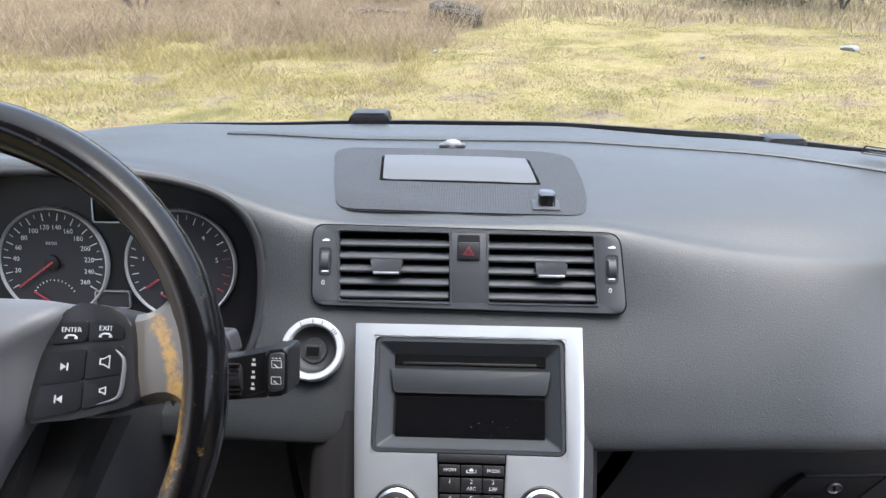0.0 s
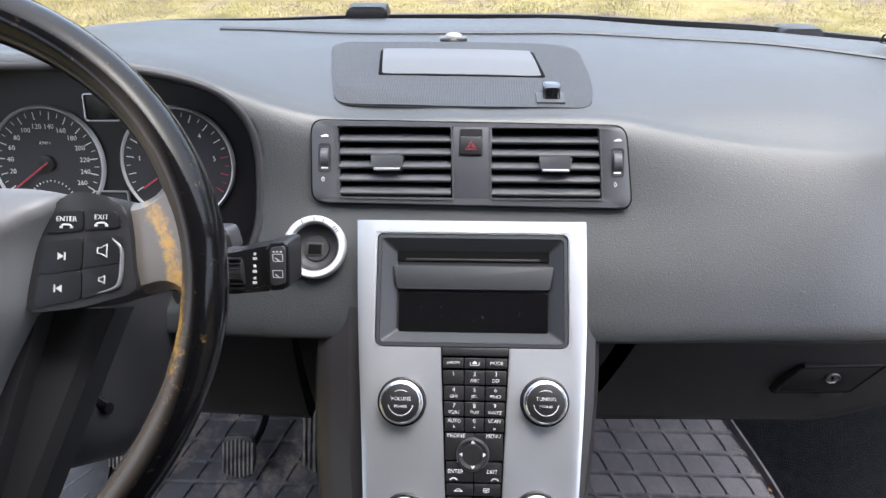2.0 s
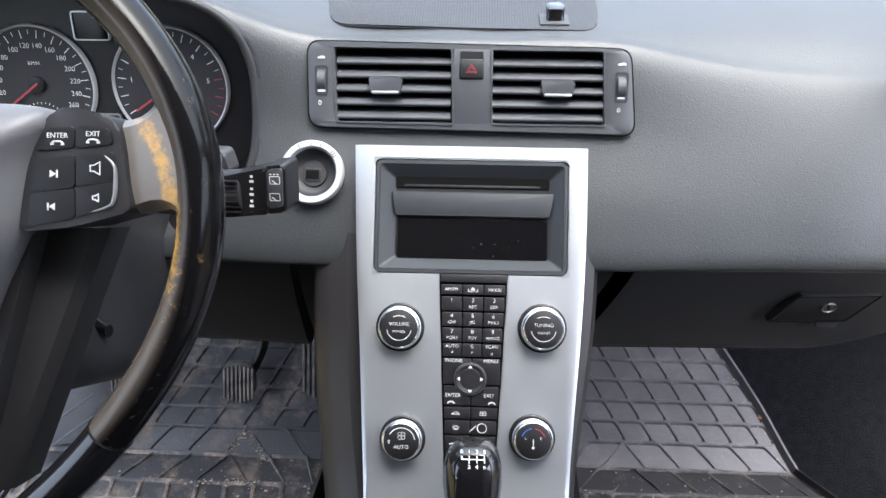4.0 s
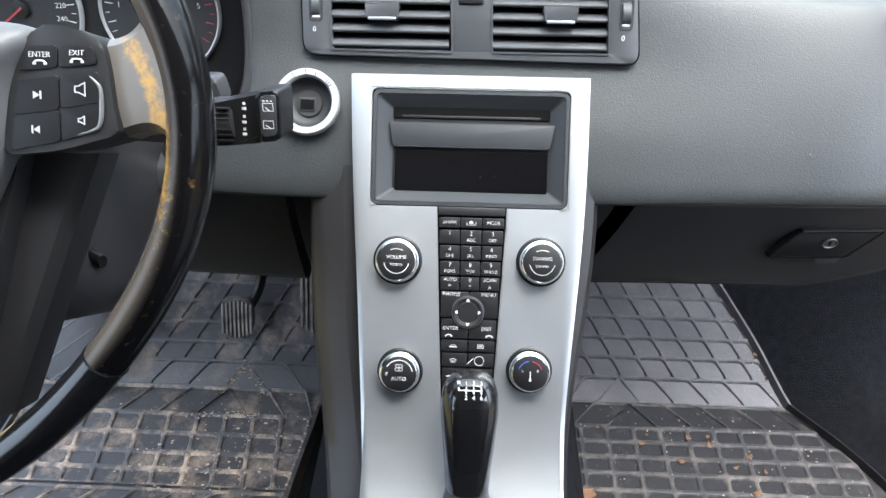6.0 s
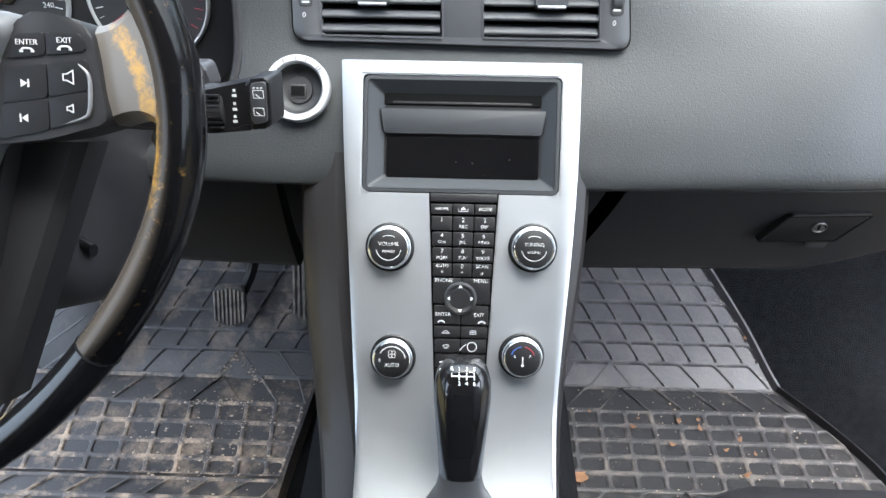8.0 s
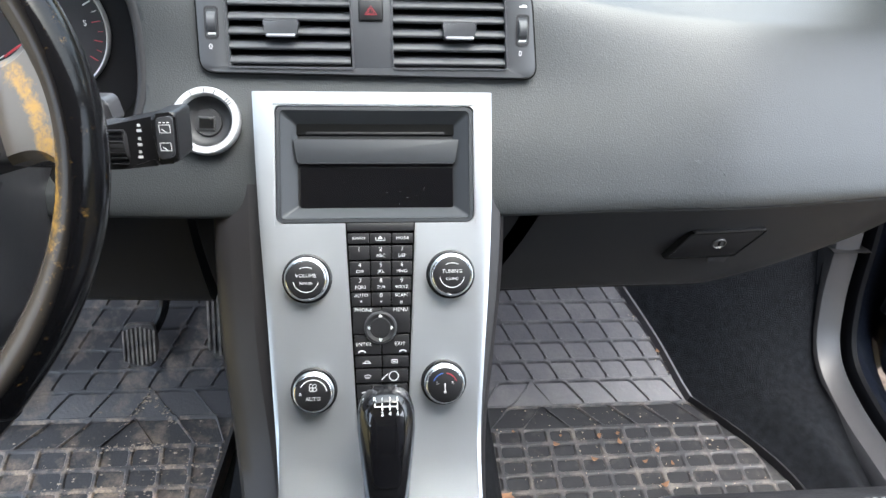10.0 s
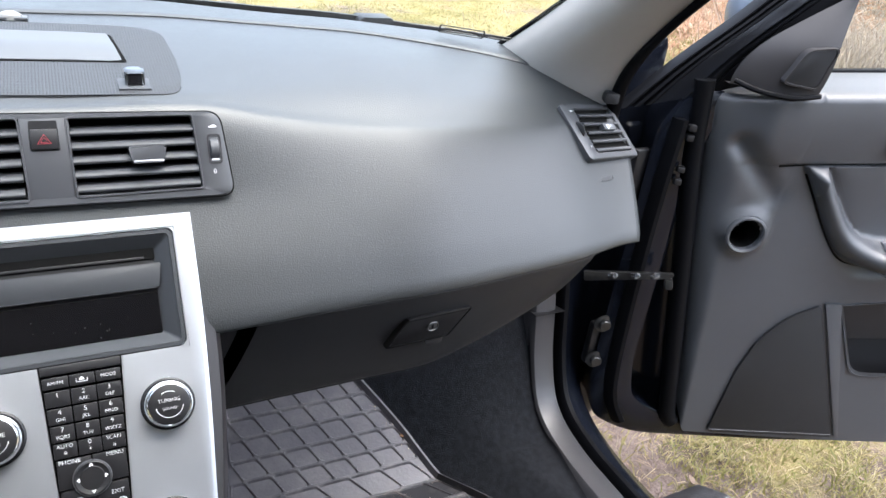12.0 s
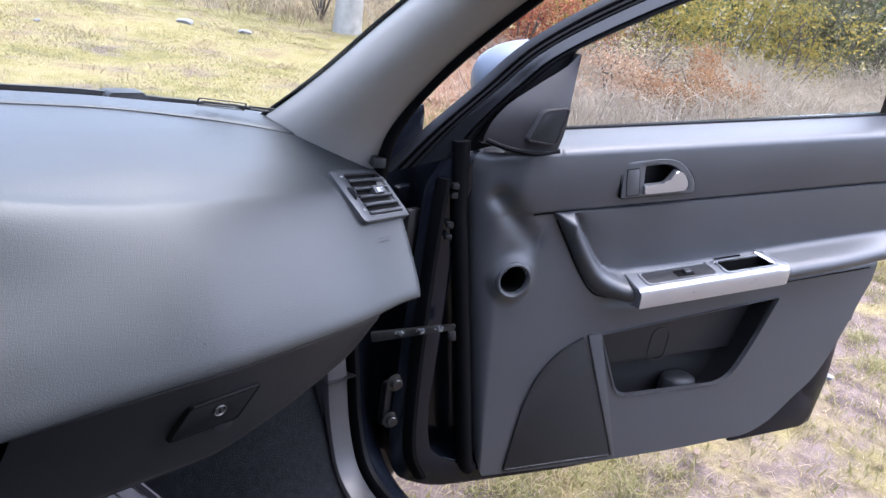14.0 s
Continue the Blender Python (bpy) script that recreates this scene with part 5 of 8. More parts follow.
# rounded edge of the binnacle opening
def face_at(x, z):
    """Where the unrecessed fascia lies at x and height z."""
    pr = [Vector((p[0], p[1], 0)) for p in dash_profile(x)]
    cand = [p for p in curve(pr, NSEG) if p.x < 0.665]
    return min(cand, key=lambda p: abs(p.y - z)).x


bm = bmn()
loop = []
for i in range(120):
    a = radians(-38 + 256 * i / 119)
    c, s = math.cos(a), math.sin(a)
    x = CL_X + CL_A * 0.985 * math.copysign(abs(c) ** (2 / 3), c)
    z = CL_Z + CL_B * 0.985 * math.copysign(abs(s) ** (2 / 3), s)
    loop.append(Vector((x, face_at(x, z) + 0.004, z)) - O_D)
for _ in range(6):
    loop = [loop[0]] + [(loop[i - 1] + loop[i] * 2 + loop[i + 1]) / 4 for i in range(1, len(loop) - 1)] + [loop[-1]]
tube(bm, loop, 0.0045, 10)
part("binnacle_edge", bm, M_LOWER, dashboard)

# ---- steering column and stalk ----
column = thing("steering_column", frame_of((-0.345, 0.50, 0.845), (1, 0, 0), (0, 0.465, 0.885)), "black plastic steering column shroud", "steering column")
bm = bmn()
rows = []
for z, w, h0, h1 in ((-0.10, 0.060, -0.115, 0.05), (-0.02, 0.072, -0.125, 0.062), (0.06, 0.070, -0.112, 0.062), (0.100, 0.060, -0.085, 0.060), (0.110, 0.040, -0.055, 0.050)):
    c = (h0 + h1) / 2
    rows.append([Vector((x, y, z)) for x, y in rrect(0, c, 2 * w, h1 - h0, 0.035, 6)])
grid(bm, rows, closed=True)
bm.verts.ensure_lookup_table()
bm.faces.new([bm.verts[len(bm.verts) - len(rows[0]) + i] for i in range(len(rows[0]))])
part("shroud", bm, M_LOWER, column)
bm = bmn()
tube(bm, [(0.040, -0.050, 0.055), (0.066, -0.060, 0.060), (0.076, -0.064, 0.062)], lambda t: 0.012 - 0.005 * t, 12, 0.6)
part("adjuster_lever", bm, M_DARK, column)

STALK = frame_of((-0.200, 0.464, 0.912), (0.985, -0.10, 0.06), (-0.06, 0.25, 0.97))
stalk = thing("wiper_stalk", STALK, "black wiper stalk with white symbols and a rocker switch", "stalk")
bm = bmn()
prism(bm, rounded([(-0.10, -0.012), (0.028, -0.0166), (0.060, -0.0135), (0.063, 0.0210), (0.028, 0.0140), (-0.10, 0.010)], 0.004), -0.012, 0.010, 0.005, 3)
part("arm", bm, M_DARK, stalk)
bm = bmn()
prism(bm, rounded([(0.0570, -0.0125), (0.0735, -0.0105), (0.0755, 0.0240), (0.0585, 0.0222)], 0.004), -0.012, 0.0145, 0.003, 3)
part("end_cap", bm, M_DARK, stalk)
bm = bmn()
prism(bm, rounded([(0.0606, -0.0080), (0.0717, -0.0062), (0.0737, 0.0215), (0.0624, 0.0200)], 0.003), 0.012, 0.0165, 0.0015)
rk = part("rocker", bm, M_PLASTIC, stalk, "grey rocker switch")
bm = bmn()
for x, y in ((0.0678, 0.0130), (0.0668, 0.0010)):
    ring(bm, rrect(x, y, 0.0076, 0.0056, 0.0006), rrect(x, y, 0.0068, 0.0048, 0.0004), 0.0160, 0.0167)
    box(bm, (x - 0.0004, y - 0.0014, 0.0166), (0.0040, 0.0006, 0.0003), 0, Matrix.Rotation(radians(-40), 4, "Z"))
    if y > 0.005:
        for dx in (-0.0026, 0, 0.0026):
            box(bm, (x + dx, y + 0.0042, 0.0166), (0.0014, 0.0007, 0.0003))
part("symbol", bm, M_WHITE, rk)
bm = bmn()
lathe(bm, [(0.0145, -0.012), (0.0160, -0.011), (0.0160, 0.003), (0.0145, 0.004)], 40, Matrix.Translation((0.035, 0, -0.002)) @ Matrix.Rotation(radians(90), 4, "Y"))
part("turn_ring", bm, M_LOWER, stalk)
for k in range(7):
    bm = bmn()
    box(bm, (0.0325, -0.0115 + 0.0037 * k, 0.0120), (0.010, 0.0014, 0.004), 0.0004)
    part("grip_rib", bm, M_DARK, stalk)
bm = bmn()
for k, y in enumerate((0.012, 0.0085, 0.003, -0.001, -0.006, -0.0095)):
    box(bm, (0.0470 + 0.1 * y, y + 0.002, 0.0103), (0.0030 if k % 2 else 0.0018, 0.0018, 0.0004))
part("symbol", bm, M_WHITE, stalk)
bm = bmn()
prism(bm, rounded([(-0.008, 0.010), (0.022, 0.010), (0.018, 0.028), (0.0, 0.028)], 0.005), -0.03, -0.012, 0.003)
part("stalk_collar", bm, M_SILL, stalk, "grey collar with a symbol")

# ---- steering wheel ----
WHEEL = frame_of((-0.316, 0.3256, 0.9551), (1, 0, 0), (0, 0.5, 0.866))
wheel = thing("steering_wheel", WHEEL, "worn black leather steering wheel with button pad", "steering wheel")


def rim_r(a):
    """Radius of the rim's middle at the angle a in degrees: a slightly squared circle, alike on both sides."""
    a = a if abs(a) <= 90 else math.copysign(180, a) - a
    q = radians(a)
    return 0.1745 * (1 - 0.055 * math.cos(2 * q) + 0.0378 * math.sin(2 * q) + 0.0366 * math.cos(3 * q) + 0.019 * math.sin(3 * q))


def rim_piece(a0, a1, grow, k):
    bm = bmn()
    rows = []
    for i in range(k + 1):
        d = a0 + (a1 - a0) * i / k
        a = radians(d)
        c, s = math.cos(a), math.sin(a)
        side = d if d <= 90 else 180 - d
        r_ = 0.0121 + grow + 0.0026 * float(smooth01(35, 75, side))
        rm = rim_r((d + 180) % 360 - 180)
        rows.append([Vector(((rm + r_ * math.cos(b)) * c, (rm + r_ * math.cos(b)) * s, r_ * 1.35 * math.sin(b))) for b in [2 * math.pi * j / 24 for j in range(24)]])
    grid(bm, rows, closed=True)
    return bm


part("rim_upper", rim_piece(-40, 220, 0.0, 130), M_WHEEL, wheel, "smooth worn leather rim")
part("rim_lower", rim_piece(-139.6, -40.4, 0.0003, 50), M_LEATHER, wheel, "glossy lower rim piece")
for a in (-40.2, 220.2):
    bm = bmn()
    c, s = math.cos(radians(a)), math.sin(radians(a))
    rm = rim_r(-40.2)
    lathe(bm, [(0.0122, -0.0007), (0.0128, 0), (0.0122, 0.0007)], 24, frame_of((rm * c, rm * s, 0), (c, s, 0), (0, 0, 1)) @ Matrix.Diagonal((1, 1.35, 1, 1)))
    part("rim_joint", bm, M_RUBBER, wheel)
# hub cover
bm = bmn()
hub = rounded([(-0.098, 0.062), (-0.080, 0.0735), (0.080, 0.0735), (0.100, 0.0705), (0.0865, 0.046), (0.0800, 0.006), (0.066, -0.020), (0.050, -0.060), (0.040, -0.12), (-0.040, -0.12), (-0.050, -0.060), (-0.066, -0.020), (-0.080, 0.006), (-0.0865, 0.046)], 0.012)
dome = []
for rho in (1.0, 1.0, 0.985, 0.95, 0.88, 0.75, 0.55, 0.3, 0.02):
    zz = -0.045 if not dome else 0.008 + 0.026 * (1 - rho ** 5) ** 0.8
    dome.append([Vector((x * rho, -0.005 + (y + 0.005) * rho, zz)) for x, y in hub])
grid(bm, dome, closed=True)
part("hub_cover", bm, M_HUB, wheel, "grained charcoal airbag cover")
bm = bmn()
box(bm, (0, 0.015, -0.07), (0.10, 0.10, 0.06), 0.02)
part("hub_back", bm, M_DARK, wheel)
for sx in (1, -1):
    # side spoke, merging into the rim
    bm = bmn()
    rows = []
    for i in range(17):
        t = i / 16
        top = 0.0672 + 0.003 * t + 0.022 * t ** 3
        bot = 0.0165 + 0.004 * math.sin(math.pi * t) - 0.022 * t ** 4
        z = 0.0035 + 0.0070 * t
        rows.append([Vector((sx * (0.1395 - 0.0085 * f + (0.0365 - 0.0090 * f) * t), bot + (top - bot) * f, z + dz)) for f, dz in ((1.0, -0.018), (0.985, -0.003), (0.90, 0.002), (0.7, 0.003), (0.5, 0.0032), (0.3, 0.003), (0.10, 0.002), (0.015, -0.003), (0.0, -0.018))])
    grid(bm, rows)
    part("side_spoke", bm, M_SPOKE, wheel, "dull grey spoke worn down to yellow")
    # button pad
    bm = bmn()
    pad = [(0.0885, 0.0580), (0.0995, 0.0715), (0.1095, 0.0720), (0.1313, 0.0674), (0.1356, 0.0506), (0.1374, 0.0313), (0.1400, 0.0184), (0.1090, 0.0095), (0.0796, 0.0062), (0.0824, 0.0367)]
    prism(bm, rounded([(sx * x, y) for x, y in pad], [0.006, 0.008, 0.008, 0.009, 0.006, 0.004, 0.005, 0.006, 0.004, 0.006]), -0.03, 0.0115, 0.0016, 2)
    bp = part("button_pad", bm, M_LOWER, wheel, "black button pad", sharp=30)
    keys6 = (([(0.0901, 0.0492), (0.1101, 0.0510), (0.1101, 0.0618), (0.0946, 0.0606)], "ENTER"), ([(0.1109, 0.0510), (0.1306, 0.0531), (0.1283, 0.0612), (0.1109, 0.0619)], "EXIT"), ([(0.0868, 0.0271), (0.1100, 0.0302), (0.1101, 0.0469), (0.0891, 0.0442)], ""), ([(0.1108, 0.0305), (0.1329, 0.0347), (0.1306, 0.0491), (0.1109, 0.0469)], ""), ([(0.0844, 0.0092), (0.1099, 0.0143), (0.1099, 0.0296), (0.0866, 0.0265)], ""), ([(0.1107, 0.0146), (0.1312, 0.0213), (0.1329, 0.0341), (0.1107, 0.0299)], ""))
    for quad, txt in keys6:
        bm = bmn()
        cx, cy = sum(p[0] for p in quad) / 4, sum(p[1] for p in quad) / 4
        prism(bm, rounded([(sx * x, y) for x, y in quad], 0.0020), 0.008, 0.0125, 0.0005)
        bt = part("button", bm, M_KEYS, bp, sharp=25)
        if sx < 0:
            continue
        bm = bmn()
        if txt:
            lettering(bm, txt, 0.0038, cx, cy + 0.0012, 0.0129)
            # a receiver lying on its ear and mouth pieces
            tube(bm, curve([(cx - 0.0030, cy - 0.0030, 0.0128), (cx - 0.0018, cy - 0.0018, 0.0128), (cx + 0.0018, cy - 0.0018, 0.0128), (cx + 0.0030, cy - 0.0030, 0.0128)], 4), 0.0005, 6)
            for dx in (-0.0028, 0.0028):
                box(bm, (cx + dx, cy - 0.0031, 0.0128), (0.0016, 0.0011, 0.0004))
        elif cx < 0.108:
            sgn = 1 if cy > 0.028 else -1
            q = [(cx - 0.0020 * sgn, cy - 0.0020), (cx - 0.0020 * sgn, cy + 0.0020), (cx + 0.0014 * sgn, cy)]
            bm.faces.new([bm.verts.new((x, y, 0.0129)) for x, y in q])
            box(bm, (cx + 0.0019 * sgn, cy, 0.0129), (0.0008, 0.0040, 0.0003))
        else:
            k = 0.60 if cy > 0.030 else 0.36
            pts = [(-0.0045, -0.0025), (-0.0045, 0.0025), (-0.0015, 0.0025), (0.004, 0.0055), (0.004, -0.0055), (-0.0015, -0.0025), (-0.0045, -0.0025)]
            for p, q in zip(pts, pts[1:]):
                p, q = Vector(p) * k, Vector(q) * k
                dd = q - p
                box(bm, (cx + (p.x + q.x) / 2, cy + (p.y + q.y) / 2, 0.0129), (dd.length + 0.0004, 0.0005, 0.0003), 0, Matrix.Rotation(math.atan2(dd.y, dd.x), 4, "Z"))
        part("symbol", bm, M_WHITE, bt)
    bm = bmn()
    tube(bm, curve([(sx * 0.1262, 0.0468, 0.0122), (sx * 0.1310, 0.0420, 0.0124), (sx * 0.1318, 0.0350, 0.0124), (sx * 0.1308, 0.0240, 0.0124), (sx * 0.1268, 0.0200, 0.0122), (sx * 0.1111, 0.0158, 0.0116)], 6), lambda t: 0.0004 + 0.0008 * math.sin(math.pi * t), 8)
    part("pad_ridge", bm, M_RIDGE, bp, "pale ridge along the keys")
    # lower spoke
    bm = bmn()
    rows = []
    for i in range(9):
        t = i / 8
        y = 0.008 - 0.150 * t
        x1 = 0.1120 - 0.052 * t
        x0 = 0.052 - 0.018 * t
        z = -0.010 + 0.008 * t
        rows.append([Vector((sx * x, y, zz)) for x, zz in ((x0, z - 0.03), (x0, z), (0.55 * x0 + 0.45 * x1, z + 0.008), (0.52 * x0 + 0.48 * x1, z - 0.004), (x1 - 0.006, z - 0.006), (x1, z - 0.012), (x1, z - 0.035))])
    grid(bm, rows)
    part("lower_spoke", bm, M_LOWER, wheel)

# ---- pedals ----
def pedal(name, m, w, h, ribs, label, lean=0.0):
    th = thing(name, m, label, "pedal", "driver's pedals")
    bm = bmn()
    prism(bm, rounded([(-w / 2 * 0.7, -h / 2), (w / 2 * 0.7, -h / 2), (w / 2, -h * 0.05), (w / 2 * 0.86, h / 2), (-w / 2 * 0.86, h / 2), (-w / 2, -h * 0.05)], 0.008), -0.012, 0.0, 0.003)
    pad = part("pad", bm, M_PEDALPAD, th)
    for i in range(ribs):
        x = -w / 2 + w * (i + 0.5) / ribs
        k = 1 - 0.25 * abs(2 * x / w)
        bm = bmn()
        box(bm, (x, 0, 0.0012), (w / ribs * 0.55, h * 0.92 * k, 0.004), 0.0008)
        part("rib", bm, M_PEDAL, pad)
    bm = bmn()
    tube(bm, curve([(0.012, 0.01, -0.012), (0.028, 0.045, -0.02), (0.034, 0.085, -0.012), (0.036, 0.20, 0.03)], 6), 0.0075, 8)
    part("arm", bm, M_DARK, th)
    return th


M_PEDALPAD = two_tone("dusty_pedal_rubber", (0.035, 0.033, 0.032), (0.13, 0.11, 0.10), 60, 0.42, 0.62, 0.6, 0.85, bump=0.2)
M_PEDAL = two_tone("worn_pedal_rubber", (0.09, 0.082, 0.076), (0.26, 0.23, 0.205), 40, 0.40, 0.60, 0.6, 0.8, bump=0.2)
PED = lambda x, y, z: frame_of((x, y, z), (1, 0, 0), (0, 0.45, 0.89))
pedal("brake_pedal", PED(-0.328, 0.760, 0.430), 0.047, 0.062, 8, "worn ribbed rubber brake pedal")
pedal("clutch_pedal", PED(-0.492, 0.760, 0.438), 0.047, 0.062, 8, "worn ribbed rubber clutch pedal")
pedal("accelerator_pedal", PED(-0.212, 0.765, 0.465), 0.042, 0.105, 6, "worn ribbed accelerator pedal")

# ---- footwells ----
MAT_Z, FOLD_Y, RISE = 0.330, 0.712, math.tan(radians(35))


def foot(y, lift=0.0):
    """Height of the mats' top at y."""
    return MAT_Z + max(0.0, y - FOLD_Y) * RISE + lift


toe = thing("toe_board", pose(0, 0.9, 0.4), "black carpet rising to the bulkhead", "carpet", kind="structure")
bm = bmn()
rows = [[Vector((x, y - 0.9, foot(y) - 0.018 - 0.4)) for y in (0.2, 0.5, 0.712, 0.85, 1.04)] for x in np.linspace(-0.74, 0.74, 10)]
grid(bm, rows)
part("carpet", bm, M_CARPET, toe)


def floor_mat(label, xl, xr, y0, y1, bands, sheet_mat, heel_mat, ridge_mat, heel_ridge):
    """A rubber mat with a net of raised ridges; xl and xr give its edges at y. A band of cells is (y far, y near, pitch, first x, lean, apex): the ridges lean by that much from far to near, and the other way round before the apex."""
    O = Vector(((xl(0.6) + xr(0.6)) / 2, 0.6, MAT_Z))
    th = thing("floor_mat", Matrix.Translation(O), label, "floor mat", "rubber floor mats")
    for nm, lo, hi, k, mt in (("sheet", FOLD_Y, y1, 16, sheet_mat), ("flat_sheet", y0, FOLD_Y, 24, heel_mat)):
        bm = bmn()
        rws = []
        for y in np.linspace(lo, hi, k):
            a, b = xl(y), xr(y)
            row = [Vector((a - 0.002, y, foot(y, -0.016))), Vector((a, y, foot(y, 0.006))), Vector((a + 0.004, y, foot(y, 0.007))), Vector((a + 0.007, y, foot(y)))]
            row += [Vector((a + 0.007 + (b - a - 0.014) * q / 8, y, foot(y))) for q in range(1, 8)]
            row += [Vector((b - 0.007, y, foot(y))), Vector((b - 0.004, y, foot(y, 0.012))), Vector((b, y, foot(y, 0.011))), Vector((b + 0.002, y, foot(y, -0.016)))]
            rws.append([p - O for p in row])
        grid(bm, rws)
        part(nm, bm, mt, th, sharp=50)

    def cell(quad, w, h, mt):
        """The raised rim of one cell, half of the ridge to its neighbours."""
        cx, cy = sum(p[0] for p in quad) / 4, sum(p[1] for p in quad) / 4
        sx, sy = max(p[0] for p in quad) - min(p[0] for p in quad), max(p[1] for p in quad) - min(p[1] for p in quad)
        ins = lambda d: [(cx + (x - cx) * (1 - 2 * d / sx), cy + (y - cy) * (1 - 2 * d / sy)) for x, y in quad]
        b2 = bmn()
        rings = [[Vector((x, y, foot(y, z))) - O for x, y in rounded(ins(d), r, 3)] for d, r, z in ((0.0, 0.0005, h * 0.9), (w * 0.5, 0.003, h), (w, 0.0045, h * 0.8), (w + 0.0012, 0.0055, 0.0001))]
        grid(b2, rings, closed=True)
        part("ridge", b2, mt, th)

    for ya, yb, pitch, c0, lean, apex in bands:
        heel = ya <= FOLD_Y + 0.004
        for i in range(-14, 16):
            c = c0 + pitch * i
            sgn = -1 if apex is not None and c + pitch / 2 < apex else 1
            la, lb = (xl(ya) + 0.008, xr(ya) - 0.008), (xl(yb) + 0.008, xr(yb) - 0.008)
            clip = lambda x, e: min(max(x, e[0]), e[1])
            q = [(clip(c + sgn * lean, lb), yb), (clip(c + pitch + sgn * lean, lb), yb), (clip(c + pitch, la), ya), (clip(c, la), ya)]
            if min(q[1][0] - q[0][0], q[2][0] - q[3][0]) > 0.010:
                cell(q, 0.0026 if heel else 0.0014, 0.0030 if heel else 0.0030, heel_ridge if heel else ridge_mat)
    return th


def even_bands(ys, pitch, c0, slant):
    """Rows of cells between ys, far to near, their ridges running on from row to row."""
    return [(a, b, pitch, c0 + slant * (ys[0] - a), slant * (a - b), None) for a, b in zip(ys, ys[1:])]


p_xl = lambda y: 0.150 + 0.14 * max(0, y - 0.72)
p_xr = lambda y: float(spline((0.30, 0.45, 0.58, 0.65, 0.713, 0.786, 0.876, 0.95), (0.585, 0.585, 0.565, 0.525, 0.478, 0.438, 0.380, 0.335), y))
P_BANDS = even_bands([0.9195, 0.894, 0.8685, 0.843, 0.8175, 0.792, 0.7675, 0.7425], 0.0385, 0.167, 0.62)
P_BANDS += [(0.7425, 0.712, 0.051, 0.182, 0.030, 0.235), (0.712, 0.669, 0.051, 0.195, 0.034, 0.225)]
P_BANDS += even_bands([0.669, 0.6435, 0.618, 0.592, 0.566, 0.540], 0.0372, 0.2815, 0.0) + [(0.540, 0.505, 0.051, 0.20, 0.03, 0.28), (0.505, 0.46, 0.051, 0.20, 0.03, 0.28)]
# one rubber throughout: the flat half is coloured darker for its shade
floor_mat("dark rubber floor mat with raised ridges and dry leaf bits", p_xl, p_xr, 0.34, 0.93, P_BANDS, M_MAT, M_MATDIM, M_MATRIB, M_MATDUST)
d_xr = lambda y: float(spline((0.30, 0.54, 0.686, 0.80, 0.95), (-0.225, -0.215, -0.200, -0.195, -0.19), y))
d_xl = lambda y: -0.64
D_BANDS = even_bands([0.925, 0.90, 0.873, 0.847, 0.821, 0.795, 0.770, 0.746], 0.0445, -0.62, -0.62)
D_BANDS += [(0.746, 0.714, 0.057, -0.606, 0.030, -0.322), (0.714, 0.664, 0.057, -0.628, 0.036, -0.322)]
D_BANDS += even_bands([0.664, 0.630, 0.598, 0.571, 0.545], 0.0405, -0.618, 0.10) + [(0.541, 0.512, 0.051, -0.62, -0.028, None), (0.512, 0.47, 0.051, -0.64, -0.028, None)]
floor_mat("dark rubber floor mat caked with pale sandy dirt", d_xl, d_xr, 0.34, 0.95, D_BANDS, M_PADDIRT, M_MATDIRT, M_PADDIRT, M_SANDRIDGE)

# footrest beside the clutch, with slanting grooves
rest = thing("footrest", frame_of((-0.57, 0.75, 0.41), (1, 0, 0), (0, 0.707, 0.707)), "grey rubber footrest with slanting grooves", "footrest")
bm = bmn()
prism(bm, rounded([(-0.040, -0.078), (0.050, -0.060), (0.060, 0.085), (-0.015, 0.075), (-0.065, -0.062)], 0.012), -0.020, 0.0, 0.004)
pd = part("pad", bm, M_MATDIM, rest)
for k in range(4):
    bm = bmn()
    y = -0.055 + 0.034 * k
    box(bm, (0.000, y, 0.0004), (0.075, 0.0022, 0.0022), 0.0006, Matrix.Rotation(radians(38), 4, "Z"))
    part("rib", bm, M_MATRIB, pd)

rng = random.Random(11)
dry = bmn()
prism(dry, [(0.009 * math.cos(a) * (1 + 0.35 * math.sin(3 * a + 1)), 0.006 * math.sin(a)) for a in np.linspace(0, 5.8, 11)], 0, 0.0012)
for v in dry.verts:
    v.co.z += 60 * v.co.x ** 2
leaf0 = part("dry_leaf", dry, M_LEAF, None, "crumpled brown leaf bit on the rubber mat", category="leaf")
tagged(leaf0, group="leaf bits")
spots = [(0.252, 0.640, 0.5), (0.262, 0.655, 0.3), (0.346, 0.655, 0.4), (0.345, 0.640, 0.5), (0.318, 0.652, 0.5), (0.300, 0.612, 0.5), (0.395, 0.622, 0.5), (0.388, 0.566, 0.6), (0.372, 0.605, 0.4), (0.195, 0.665, 0.3), (0.168, 0.556, 1.3), (0.410, 0.60, 0.35), (0.435, 0.775, 0.4)]
for k, (x, y, s) in enumerate(spots):
    m = pose(x, y, foot(y, 0.003), rng.uniform(-15, 15), rng.uniform(-15, 15), rng.uniform(0, 360)) @ Matrix.Diagonal((s, s, s, 1))
    if k == 0:
        leaf0.matrix_world = m
    else:
        c = leaf0.copy()
        scene.collection.objects.link(c)
        c.matrix_world = m

